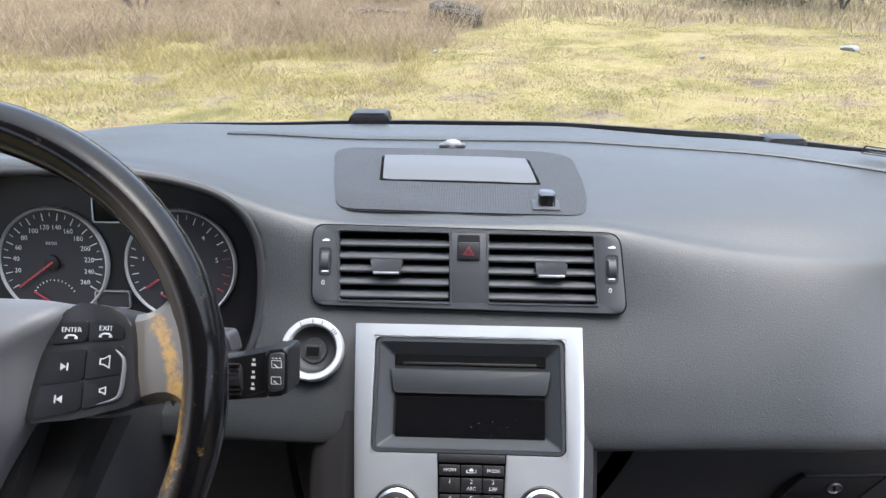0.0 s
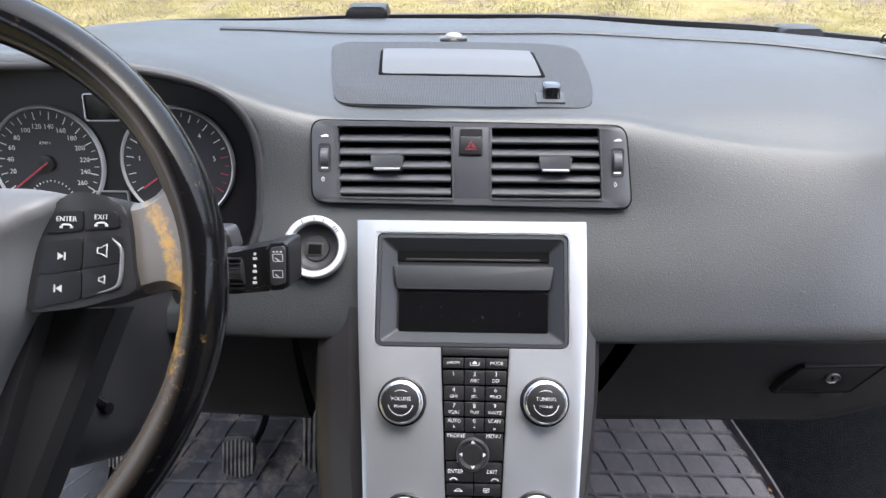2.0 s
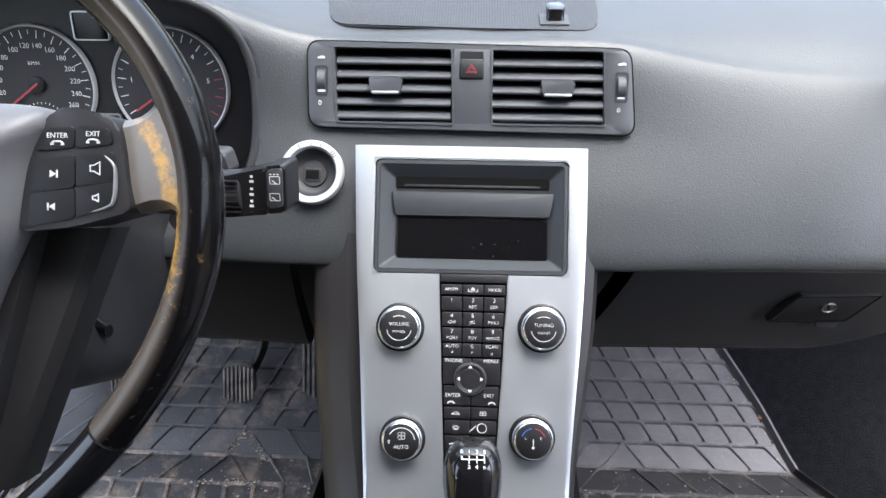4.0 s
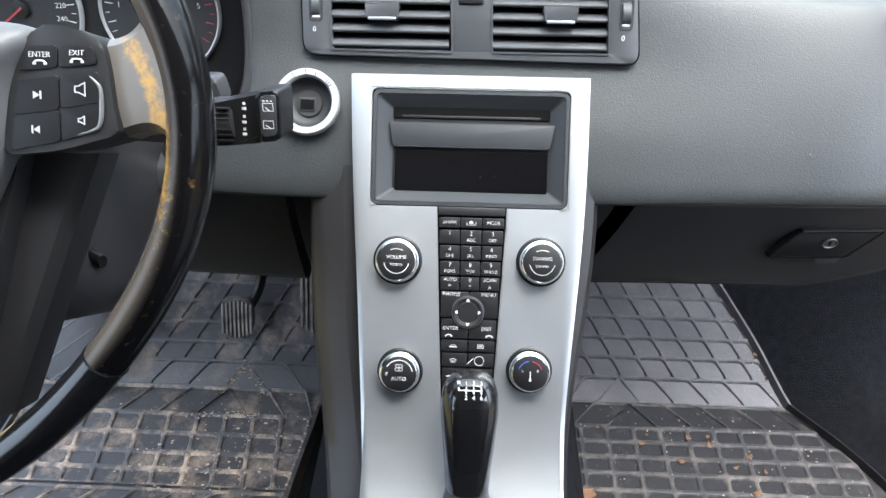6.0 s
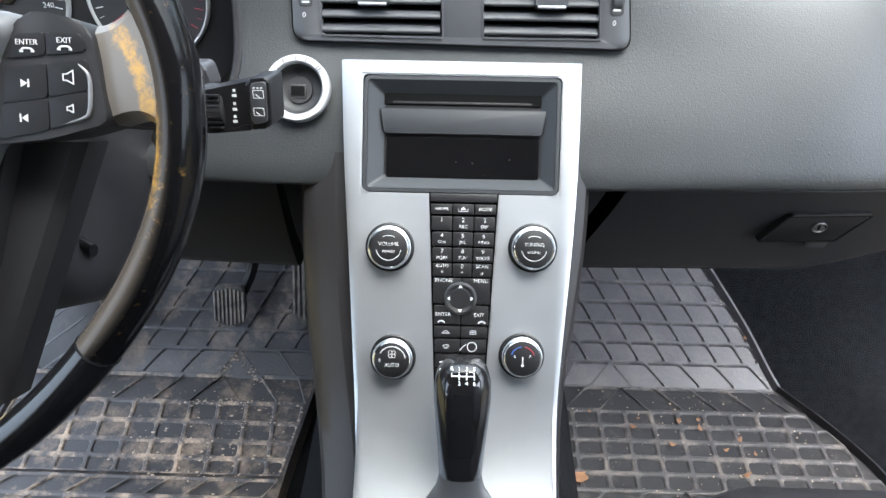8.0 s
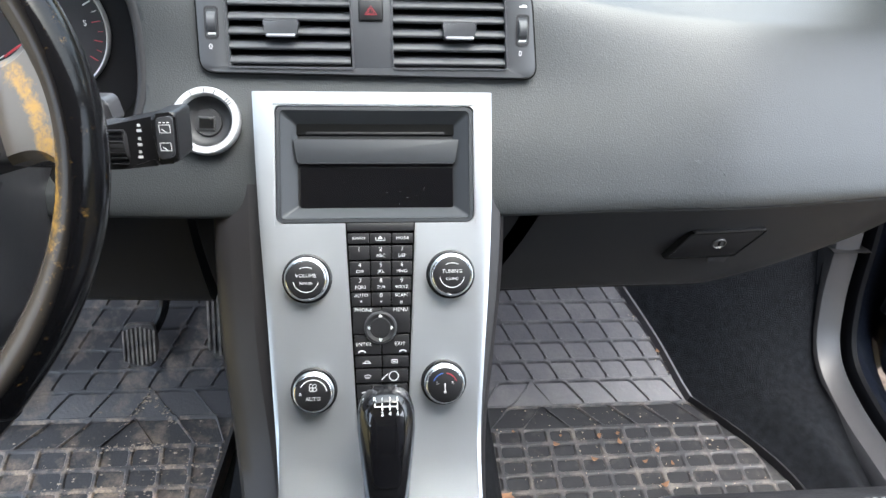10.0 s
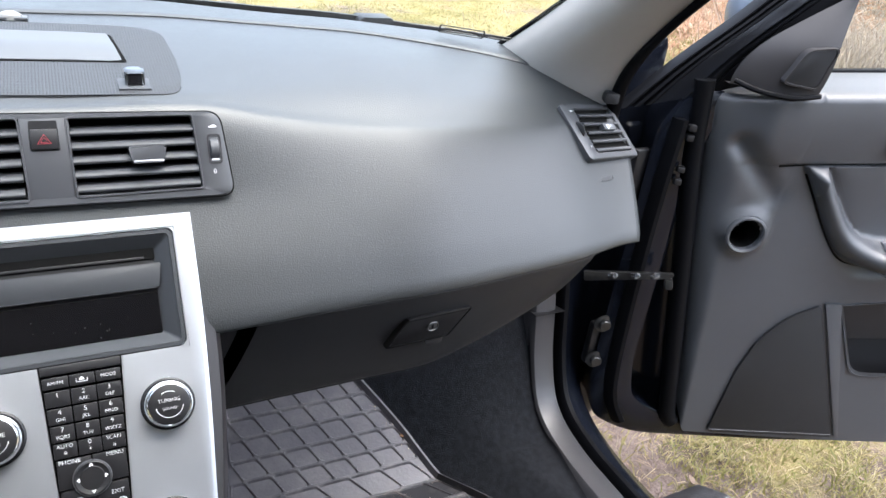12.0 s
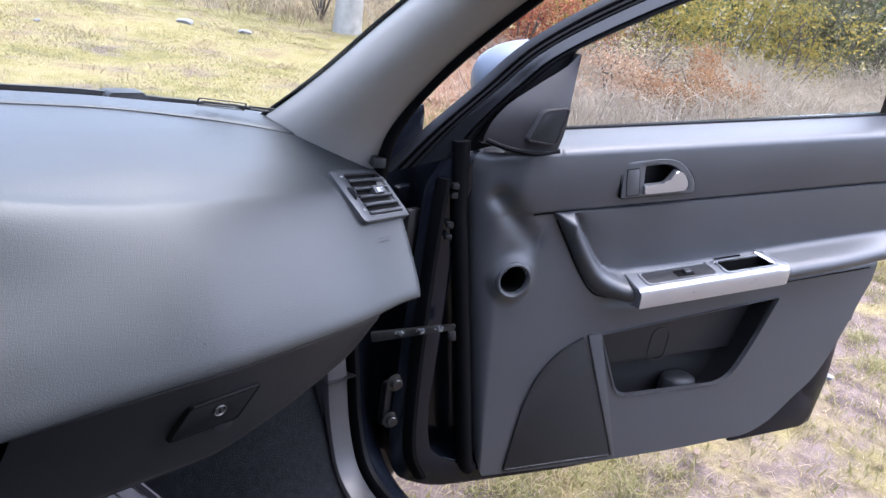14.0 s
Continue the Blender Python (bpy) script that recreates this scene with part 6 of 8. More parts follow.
# pale grit trodden into the passenger's mat
grit = bmn()
for k in range(260):
    y = 0.705 - 0.26 * rng.random() ** 1.3
    x = rng.uniform(0.165, p_xr(y) - 0.02)
    if k % 7 == 0:
        y = rng.uniform(0.72, 0.90)
        x = p_xr(y) - abs(rng.gauss(0, 0.02)) - 0.004
    s = 0.0004 + 0.0010 * rng.random() ** 3
    r = bmesh.ops.create_icosphere(grit, subdivisions=1, radius=s)
    for v in r["verts"]:
        v.co = Vector((v.co.x * rng.uniform(0.8, 1.6), v.co.y * rng.uniform(0.8, 1.4), v.co.z * 0.7)) + Vector((x, y, foot(y, 0.0030)))
part("grit", grit, M_GRIT, None, "pale sand grains scattered on the rubber mat", category="grit", kind="stuff")

# dried sand crumbs along the ridges of the driver's mat
crumbs = bmn()
for k in range(460):
    c = k % 5
    if c == 0:
        side = rng.choice((-1, 1))
        q = rng.random()
        x, y = -0.322 + side * 0.036 * q + rng.gauss(0, 0.003), 0.742 - 0.040 * q + rng.gauss(0, 0.003)
    elif c == 1:
        x, y = -0.322 + rng.gauss(0, 0.045), 0.664 + rng.gauss(0, 0.004)
    elif c == 2:
        x, y = rng.uniform(-0.45, -0.22), rng.choice((0.630, 0.598, 0.571, 0.545)) + rng.gauss(0, 0.003)
    else:
        x, y = -0.33 + rng.gauss(0, 0.075), 0.62 + rng.gauss(0, 0.055)
    x = min(x, d_xr(y) - 0.010)
    s = 0.0005 + 0.0013 * rng.random() ** 3
    r = bmesh.ops.create_icosphere(crumbs, subdivisions=1, radius=s)
    for v in r["verts"]:
        v.co = Vector((v.co.x * rng.uniform(0.8, 2.2), v.co.y * rng.uniform(0.8, 1.4), v.co.z * 0.5)) + Vector((x, y, foot(y, 0.0028)))
part("sand_crumbs", crumbs, M_GRIT, None, "dried pale sand crumbs on the rubber mat", category="sand", kind="stuff")

# carpeted kick wall beside the passenger's feet
kick = thing("kick_wall", pose(0.6, 0.7, 0.4), "fuzzy black carpet wall beside the footwell", "carpet", kind="structure")
bm = bmn()
rows = []
for i in range(37):
    y = 0.25 + 0.75 * i / 36
    zb = float(spline((0.25, 0.66, 0.77, 0.825, 0.875, 1.0), (0.352, 0.362, 0.415, 0.55, 0.70, 0.80), y))
    a, b = p_xr(y) - 0.01, 0.674
    sec = curve([(a, y, foot(y) - 0.016), (a + 0.04, y, foot(y) - 0.004), (a + 0.4 * (b - a) + 0.03, y, foot(y) + 0.02 + 0.15 * (zb - foot(y))), (b - 0.012, y, zb - 0.3 * (zb - foot(y))), (b, y, zb)], 5)
    rows.append([p - Vector((0.6, 0.7, 0.4)) for p in sec])
grid(bm, rows)
for v in bm.verts:
    v.co += Vector((1, 1, 1)) * 0.002 * noise.noise(v.co * 45)
part("carpet", bm, M_CARPET, kick, sharp=80)

# grey sill trim along the door opening
sill = thing("sill_trim", pose(0.7, 0.6, 0.4), "grey plastic sill trim curving up the door pillar", "sill trim")
O_S = Vector((0.7, 0.6, 0.4))
path = curve([(0.690, 0.862, 0.78), (0.694, 0.842, 0.68), (0.698, 0.818, 0.56), (0.700, 0.795, 0.455), (0.700, 0.752, 0.380), (0.700, 0.665, 0.352), (0.700, 0.52, 0.350), (0.700, 0.25, 0.348), (0.700, -0.35, 0.345)], 8)


def sill_loft(prof):
    bm = bmn()
    rows = []
    for i, p in enumerate(path):
        d = (path[min(i + 1, len(path) - 1)] - path[max(i - 1, 0)]).normalized()
        n = Vector((1, 0, 0)).cross(d).normalized()
        rows.append([p + Vector((a, 0, 0)) + n * b - O_S for a, b in prof])
    return grid(bm, rows)


part("cover", sill_loft([(-0.028, 0.020), (-0.026, 0.004), (-0.018, -0.006), (0.004, -0.010), (0.020, -0.006), (0.027, 0.004), (0.028, 0.022)]), M_SILL, sill)
part("door_seal", sill_loft([(0.030, 0.015), (0.031, -0.004), (0.036, -0.011), (0.044, -0.011), (0.049, -0.004), (0.050, 0.015)]), M_RUBBER, sill, "black rubber seal")
part("painted_sill", sill_loft([(0.048, 0.014), (0.075, 0.018), (0.100, 0.030), (0.118, 0.062), (0.120, 0.12)]), M_PAINT, sill, "dark painted sill")
bm = bmn()
box(bm, (0.702 - 0.7, 0.810 - 0.6, 0.545 - 0.4), (0.058, 0.024, 0.0012), 0.0, Matrix.Rotation(radians(-8), 4, "X"))
part("joint", bm, M_DARK, sill)

# ---- hinge pillar, hinges and check strap ----
post = thing("hinge_pillar", pose(0.79, 0.85, 0.6), "black painted body pillar that carries the door", "pillar", kind="structure")
bm = bmn()
box(bm, (0.0, 0.045, 0.03), (0.14, 0.11, 0.74), 0.02)
part("post", bm, M_PAINT, post)
bm = bmn()
box(bm, (0.055, 0.12, -0.04), (0.10, 0.30, 0.62), 0.03)
part("wing_edge", bm, M_PAINT, post)
for z in (0.530, 0.455):
    bm = bmn()
    lathe(bm, [(0.0165, 0.0), (0.0165, 0.003), (0.0105, 0.004), (0.0100, 0.010), (0.0085, 0.0115), (0.0, 0.0115)], 12, frame_of((0.795 - 0.79, 0.768 - 0.85, z - 0.6), (1, -0.35, 0), (0, 0, 1)))
    part("bolt", bm, M_STEEL, post, "greasy hinge bolt")
for z in (0.484, 0.80):
    bm = bmn()
    box(bm, (0.013, -0.069, z - 0.6), (0.045, 0.016, 0.085), 0.006)
    h = part("door_hinge", bm, M_DARK, post, "dark greasy steel hinge")
    bm = bmn()
    lathe(bm, [(0.010, -0.035), (0.010, 0.035), (0.008, 0.038)], 14)
    bm.transform(Matrix.Translation((0.041, -0.081, z - 0.6)))
    part("pin", bm, M_STEEL, h)
strap = thing("check_strap", frame_of((0.795, 0.735, 0.643), (0.80, -0.58, 0.20), (0.1, 0.05, 1)), "greasy steel door check strap", "check strap")
bm = bmn()
prism(bm, rounded([(-0.075, -0.008), (0.062, -0.004), (0.066, 0.004), (-0.075, 0.008)], 0.003), -0.004, 0.004, 0.002)
part("arm", bm, M_STEEL, strap)
for x in (-0.030, 0.005, 0.036):
    bm = bmn()
    lathe(bm, [(0.0075, 0.004), (0.006, 0.0075), (0.0, 0.0085)], 12, Matrix.Translation((x, 0.001, 0)) @ Matrix.Diagonal((1.2, 0.8, 1, 1)))
    part("dimple", bm, M_CHROME, strap)
bm = bmn()
box(bm, (0.058, -0.014, 0), (0.012, 0.018, 0.014), 0.004)
part("stop", bm, M_STEEL, strap)

# ---- A-pillar trim, both sides ----
for sx in (1, -1):
    pil = thing("pillar_trim", pose(sx * 0.62, 0.7, 1.1), "warm grey windscreen pillar trim", "pillar trim", "pillar trims")
    O_P = Vector((sx * 0.62, 0.7, 1.1))
    A = curve([(0.555, 0.930, 0.935), (0.573, 0.872, 0.975), (0.592, 0.775, 1.050), (0.600, 0.645, 1.150), (0.590, 0.43, 1.285), (0.560, 0.20, 1.40)], 8)
    B = curve([(0.690, 0.760, 0.900), (0.668, 0.716, 0.985), (0.650, 0.620, 1.080), (0.638, 0.492, 1.178), (0.612, 0.30, 1.300), (0.575, 0.08, 1.405)], 8)
    bm = bmn()
    rows = []
    for p, q in zip(A, B):
        mid = Vector((-0.80, -0.55, -0.1)).normalized()
        r = []
        for k in range(11):
            t = k / 10
            w = p.lerp(q, t) + mid * 0.032 * math.sin(math.pi * t) ** 0.8
            r.append(Vector((sx * w.x, w.y, w.z)) - O_P)
        rows.append(r)
    grid(bm, rows)
    part("cover", bm, M_PILLAR, pil, sharp=80)
    bm = bmn()
    tube(bm, [Vector((sx * (q.x + 0.005), q.y - 0.002, q.z - 0.002)) - O_P for q in B], lambda t: 0.0125 - 0.0065 * min(1.0, t * 3.2), 10)
    part("door_seal", bm, M_RUBBER, pil, "black rubber door seal")
    bm = bmn()
    rows = [[Vector((sx * (q.x + a), q.y + b, q.z + c)) - O_P for a, b, c in ((0.004, 0.006, 0.002), (0.007, 0.016, 0.006), (0.010, 0.034, 0.010))] for q in B]
    grid(bm, rows)
    part("painted_pillar", bm, M_PAINT, pil, "black painted pillar edge")
    bm = bmn()
    tube(bm, [Vector((sx * (p.x + 0.001), p.y + 0.003, p.z + 0.002)) - O_P for p in A], 0.0038, 8)
    part("glass_seal", bm, M_RUBBER, pil, "thin black glass seal")
cap = thing("dash_end_cap", pose(0.674, 0.742, 0.938), "small dark plastic cap where dashboard meets pillar", "cap")
bm = bmn()
box(bm, (0, 0, 0), (0.020, 0.030, 0.016), 0.005, Matrix.Rotation(radians(-25), 4, "Z"))
part("cap", bm, M_LOWER, cap)

# ---- passenger seat ----
seat = thing("passenger_seat", pose(0.47, 0.123, 0.343), "black leather passenger seat with pale stitching", "seat")
bm = bmn()
rows = []
for i in range(25):
    t = i / 24
    y = 0.312 - 0.50 * t
    zt = float(spline((0.0, 0.04, 0.12, 0.4, 1.0), (0.170, 0.206, 0.222, 0.215, 0.170), t))
    rows.append([Vector((x, y - (0.012 * (abs(x) / 0.22) ** 2 if t < 0.1 else 0), zt + dz)) for x, dz in ((-0.222, -0.17), (-0.224, -0.06), (-0.212, -0.012), (-0.185, 0.004), (-0.13, -0.004), (0, -0.010), (0.13, -0.004), (0.185, 0.004), (0.212, -0.012), (0.224, -0.06), (0.222, -0.17))])
rows.insert(0, [Vector((p.x, p.y - 0.01, min(p.z, 0.02))) for p in rows[0]])
grid(bm, rows)
M_SEAT = mat("black_seat_leather", (0.022, 0.022, 0.024), 0.38, bump=("leather", 380, 0.25, 0.0008), var=(12, 0.2), rvar=0.06, fine=("noise", 25, 0.2, 0.004))
part("cushion", bm, M_SEAT, seat)
for off in (0.0, 0.006):
    bm = bmn()
    for k in range(44):
        x = -0.19 + 0.0088 * k
        box(bm, (x, 0.262 - off + 0.02 * (abs(x) / 0.2) ** 2 * -1, 0.2225 + 0.004 * (x / 0.185) ** 2), (0.0050, 0.0008, 0.0008), 0)
    part("stitching", bm, M_THREAD, seat, kind="stuff")
bm = bmn()
box(bm, (0, -0.31, 0.50), (0.46, 0.16, 0.62), 0.06, Matrix.Rotation(radians(14), 4, "X"), 3)
part("backrest", bm, M_SEAT, seat)
bm = bmn()
box(bm, (0, 0.02, 0.01), (0.36, 0.36, 0.06), 0.01)
part("base", bm, M_DARK, seat)

# ---- the open passenger door ----
DOOR = frame_of((0.860, 0.720, 0.300), (0.906, -0.423, 0), (0, 0, 1))
door = thing("door_1", DOOR, "wide open black car door with charcoal inner trim", "car door", kind="structure")


def d_top(u):
    return 0.664 + 0.02 * float(smooth01(0.0, 0.13, u)) + 0.110 * max(0.0, u - 0.13)


def d_bot(u):
    if u < 0.09:
        return 0.022 + 0.12 * (1 - math.sqrt(max(0.0, 1 - ((0.09 - u) / 0.092) ** 2)))
    return float(spline((0.09, 0.43, 0.66, 0.765, 0.800, 0.845, 0.900, 0.928, 0.945, 0.965), (0.021, 0.028, 0.046, 0.063, 0.086, 0.138, 0.210, 0.290, 0.365, 0.440), u))


def d_line(u):
    return 0.546 + 0.1165 * (u - 0.10)


def d_low(u):
    """Lower edge of the padded insert and armrest."""
    return float(spline((0.150, 0.185, 0.225, 0.262, 0.30, 0.36, 0.656, 0.96), (0.562, 0.511, 0.452, 0.410, 0.396, 0.399, 0.441, 0.485), u))


def d_face(u, v):
    """Relief of the inner trim, outwards from the door's plane."""
    tl, tp = d_line(u), d_top(u)
    up = float(smooth01(tl - 0.001, tl + 0.005, v)) * float(smooth01(0.03, 0.085, u))
    roll = 0.024 * math.sin(math.pi * min(1.0, max(0.0, (v - tl) / max(0.02, tp - tl))) * 0.62 + 0.35)
    n = up * roll
    n -= 0.060 * float(smooth01(tp - 0.030, tp + 0.004, v))
    if u > 0.150 and v < tl:
        h = v - d_low(u)
        dep = 0.020 + 0.036 * float(smooth01(0.24, 0.36, u)) - 0.012 * float(smooth01(0.75, 0.95, u))
        wid = 0.050 - 0.012 * float(smooth01(0.22, 0.34, u))
        if h > -0.004:
            a = float(smooth01(-0.004, 0.004, h)) * float(smooth01(0.152, 0.160, u))
            shelf = (1 - float(smooth01(wid - 0.008, wid + 0.016, h))) * (0.75 + 0.25 * math.sin(min(1, h / wid) * math.pi))
            bead = math.sin(math.pi * min(1.0, max(0.0, h / (wid + 0.006)))) ** 0.7
            f = float(smooth01(0.27, 0.35, u))
            b = dep * (f * shelf + (1 - f) * bead * math.sqrt(float(smooth01(0.0, 0.020, tl - v))))
            n += a * (b + 0.010 * float(smooth01(wid, tl - d_low(u), h)))
        else:
            n -= 0.012 * float(smooth01(0.03, 0.0, -h)) * float(smooth01(0.25, 0.34, u))
    hole = math.hypot(u - 0.098, v - 0.432)
    n += 0.010 * (1 - float(smooth01(0.030, 0.048, hole))) + 0.012 * float(smooth01(0.47, 0.60, v)) * (1 - float(smooth01(0.10, 0.15, u))) * (1 - up)
    # hollow that runs from the roll's front end towards the hole
    t = min(1.0, max(0.0, ((u - 0.050) * 0.075 + (v - 0.575) * -0.078) / (0.075 ** 2 + 0.078 ** 2)))
    away = math.hypot(u - 0.050 - 0.075 * t, v - 0.575 + 0.078 * t)
    n -= 0.017 * math.exp(-(away / 0.017) ** 2) * (1 - 0.5 * t)
    return n


def d_front(v):
    """The trim's slanting front edge."""
    return -0.011 + 0.183 * max(0.0, 0.618 - v)


POCKET = rounded([(0.306, 0.316), (0.374, 0.178), (0.640, 0.192), (0.676, 0.268), (0.714, 0.386), (0.54, 0.356)], [0.006, 0.026, 0.040, 0.05, 0.006, 0.01], 6)


def inside(poly, x, y):
    c = False
    for i in range(len(poly)):
        (x0, y0), (x1, y1) = poly[i - 1], poly[i]
        if (y0 > y) != (y1 > y) and x < (x1 - x0) * (y - y0) / (y1 - y0) + x0:
            c = not c
    return c


HANDLE_HOLE = rounded([(0.3030, 0.5955), (0.3975, 0.6070), (0.3920, 0.6290), (0.3700, 0.6460), (0.3420, 0.6535), (0.2960, 0.6480)], 0.006, 4)
us = np.concatenate([np.linspace(0, 0.05, 14), np.arange(0.056, 0.140, 0.006), np.arange(0.140, 0.360, 0.003), np.arange(0.360, 0.962, 0.006)])
rows = []
for u in us:
    u = float(u)
    b, t = d_bot(u), d_top(u) - 0.24 * max(0, u - 0.93)
    ln = d_line(u)
    lw = min(d_low(max(u, 0.15)), ln - 0.016)
    vs = list(np.linspace(b, lw - 0.007, 62)) + [lw + d for d in (-0.0045, -0.003, -0.0015, 0, 0.0015, 0.003, 0.0045)]
    vs += list(np.linspace(lw + 0.007, ln - 0.005, 34)) + [ln + d for d in (-0.003, -0.001, 0.001, 0.003, 0.006, 0.009, 0.012)] + list(np.linspace(ln + 0.015, t, 26))
    col = []
    for v in vs:
        v = float(v)
        uf = d_front(v)
        um = uf + u * (0.12 - uf) / 0.12 if u < 0.12 else u
        edge = 0.055 * (1 - math.sqrt(max(0.0, 1 - ((0.062 - u) / 0.063) ** 2))) if u < 0.062 else 0.0
        col.append(Vector((um, v, d_face(um, v) - edge)))
    rows.append(col)


def g_low(u):
    """Lower edge of the silver grip."""
    return 0.396 + 0.140 * (u - 0.334)


def trim_keep(i, j):
    p = (rows[i][j] + rows[i + 1][j + 1]) / 2
    if math.hypot(p.x - 0.098, p.y - 0.432) < 0.0255:
        return False
    if 0.514 < p.x < 0.626 and 0.012 < p.y - g_low(p.x) < 0.047:
        return False
    return not (inside(POCKET, p.x, p.y) or inside(HANDLE_HOLE, p.x, p.y))


bm = bmn()
grid(bm, rows, trim_keep)
part("trim_panel", bm, M_DOORTRIM, door, "charcoal moulded trim", sharp=60)
# seam under the upper roll
for f0, f1, fn in ((0.115, 0.955, d_line),):
    bm = bmn()
    pts = [Vector((u, fn(u), d_face(u, fn(u)) + 0.0014)) for u in np.linspace(f0, f1, 60)]
    tube(bm, pts, 0.0016, 6)
    part("seam", bm, M_VOID, door)
bm = bmn()
tube(bm, [Vector((u, d_low(u) - 0.0045, d_face(u, d_low(u) - 0.0045) + 0.0012)) for u in np.linspace(0.163, 0.95, 70)], 0.0018, 6)
part("seam", bm, M_VOID, door)
bm = bmn()
tube(bm, [Vector((u, d_low(u) - 0.030, d_face(u, d_low(u) - 0.030) + 0.0008)) for u in np.linspace(0.715, 0.94, 30)], 0.0012, 6)
part("seam", bm, M_VOID, door)
bm = bmn()
for u in np.linspace(0.168, 0.33, 44):
    u = float(u)
    v = d_low(u) + 0.054 - 0.012 * float(smooth01(0.22, 0.34, u))
    if v < d_line(u):
        box(bm, (u + 0.012, v, d_face(u + 0.012, v) + 0.001), (0.0022, 0.0005, 0.0004), 0, Matrix.Rotation(radians(-50), 4, "Z"))
part("stitching", bm, M_DARK, door, kind="stuff")

# pocket, in darker plastic than the trim: the shade inside put into colour
bm = bmn()
inner = [(0.512 + (x - 0.512) * 0.97, 0.27 + (y - 0.27) * 0.97) for x, y in POCKET]
deep = [(x, y - 0.055 * float(smooth01(0.33, 0.20, y)) if y < 0.33 else y) for x, y in inner]
grid(bm, [[Vector((x, y, n)) for x, y in q] for q, n in ((POCKET, 0.003), (inner, -0.004), (deep, -0.008), (deep, -0.072))], closed=True)
bm.faces.new([bm.verts.new((x, y, -0.072)) for x, y in deep])
pk = part("pocket", bm, M_LOWER, door, "deep open door pocket", sharp=50)
bm = bmn()
out_p = [(0.512 + (x - 0.512) * 1.014, 0.27 + (y - 0.27) * 1.022) for x, y in POCKET]
ring(bm, out_p, POCKET, -0.003, 0.0034, 0.0016)
part("pocket_lip", bm, M_DOORTRIM, pk)
bm = bmn()
lathe(bm, [(0.040, -0.060), (0.041, -0.004), (0.038, 0.005), (0.028, 0.011), (0.014, 0.013), (0, 0.013)], 36, Matrix.Translation((0.553, 0.182, -0.040)) @ Matrix.Rotation(radians(-90), 4, "X") @ Matrix.Diagonal((1, 0.7, 1, 1)))
part("cup_base", bm, M_LOWER, pk)
bm = bmn()
box(bm, (0.52, 0.325, -0.064), (0.44, 0.185, 0.030), 0.007, Matrix.Rotation(radians(5.5), 4, "Z"), 2)
part("pocket_step", bm, M_LOWER, pk)
bm = bmn()
ring(bm, rrect(0.487, 0.262, 0.046, 0.078, 0.022), rrect(0.487, 0.262, 0.038, 0.070, 0.018), -0.056, -0.0475, 0.002)
part("pocket_dent", bm, M_LOWER, pk)

# hole with its collar
bm = bmn()
lathe(bm, [(0.034, 0.006), (0.032, 0.0125), (0.0290, 0.0140), (0.0262, 0.0125), (0.0250, 0.004)], 40, Matrix.Translation((0.098, 0.432, 0)), cap=False)
hole = part("round_opening", bm, M_DOORTRIM, door, "open round hole in the trim")
bm = bmn()
lathe(bm, [(0.0250, 0.004), (0.0240, -0.050), (0.0005, -0.050)], 40, Matrix.Translation((0.098, 0.432, 0)), cap=False)
part("bore", bm, M_VOID, hole)

# speaker grille in the foot
SPK = rounded([(0.1545, 0.0285), (0.392, 0.0375), (0.270, 0.314), (0.222, 0.285), (0.186, 0.235), (0.168, 0.170)], [0.006, 0.004, 0.006, 0.02, 0.02, 0.02], 4)
bm = bmn()
prism(bm, SPK, -0.006, 0.0048, 0.0015)
sg = part("speaker_grille", bm, M_GRILLE, door, "black perforated speaker grille")
bm = bmn()
for u in np.linspace(0.16, 0.386, 60):
    box(bm, (float(u), 0.0345 + 0.038 * (float(u) - 0.155), 0.0052), (0.0024, 0.0008, 0.0006))
part("stitching", bm, M_THREAD, sg, kind="stuff")
bm = bmn()
prism(bm, rounded([(0.397, 0.0385), (0.405, 0.039), (0.304, 0.320), (0.277, 0.317)], 0.002), -0.004, 0.0045, 0.001)
part("divider", bm, M_DOORTRIM, door)

# release handle
HB = rounded([(0.2640, 0.5875), (0.4120, 0.6040), (0.4060, 0.6280), (0.3800, 0.6520), (0.3420, 0.6620), (0.2660, 0.6530), (0.2530, 0.6360)], [0.003, 0.006, 0.014, 0.020, 0.014, 0.008, 0.008], 5)
cz = d_face(0.33, 0.622) + 0.0004
inh = rounded([(0.3060, 0.5975), (0.3960, 0.6090), (0.3900, 0.6280), (0.3690, 0.6440), (0.3420, 0.6515), (0.2985, 0.6460)], [0.003, 0.006, 0.012, 0.014, 0.010, 0.005], 5)
bm = bmn()
ring(bm, rounded([(0.2640, 0.5875), (0.4120, 0.6040), (0.4060, 0.6280), (0.3700, 0.6570), (0.3420, 0.6620), (0.2560, 0.6500)], [0.003, 0.006, 0.014, 0.024, 0.014, 0.012], 5), inh, cz - 0.030, cz + 0.0030, 0.0012)
hbz = part("handle_bezel", bm, M_DOORTRIM, door)
bm = bmn()
ring(bm, [(0.332 + (x - 0.332) * 1.020, 0.626 + (y - 0.626) * 1.040) for x, y in HB], HB, cz - 0.012, cz + 0.0016, 0.0004)
part("handle_gap", bm, M_VOID, hbz)
bm = bmn()
grid(bm, [[Vector((x, y, n)) for x, y in q] for q, n in ((inh, cz + 0.002), ([(0.346 + (x - 0.346) * 0.94, 0.624 + (y - 0.624) * 0.92) for x, y in inh], cz - 0.028))], closed=True)
bm.faces.new([bm.verts.new((0.346 + (x - 0.346) * 0.94, 0.624 + (y - 0.624) * 0.92, cz - 0.028)) for x, y in inh])
part("handle_recess", bm, M_DARK, hbz, "hollow behind the lever")
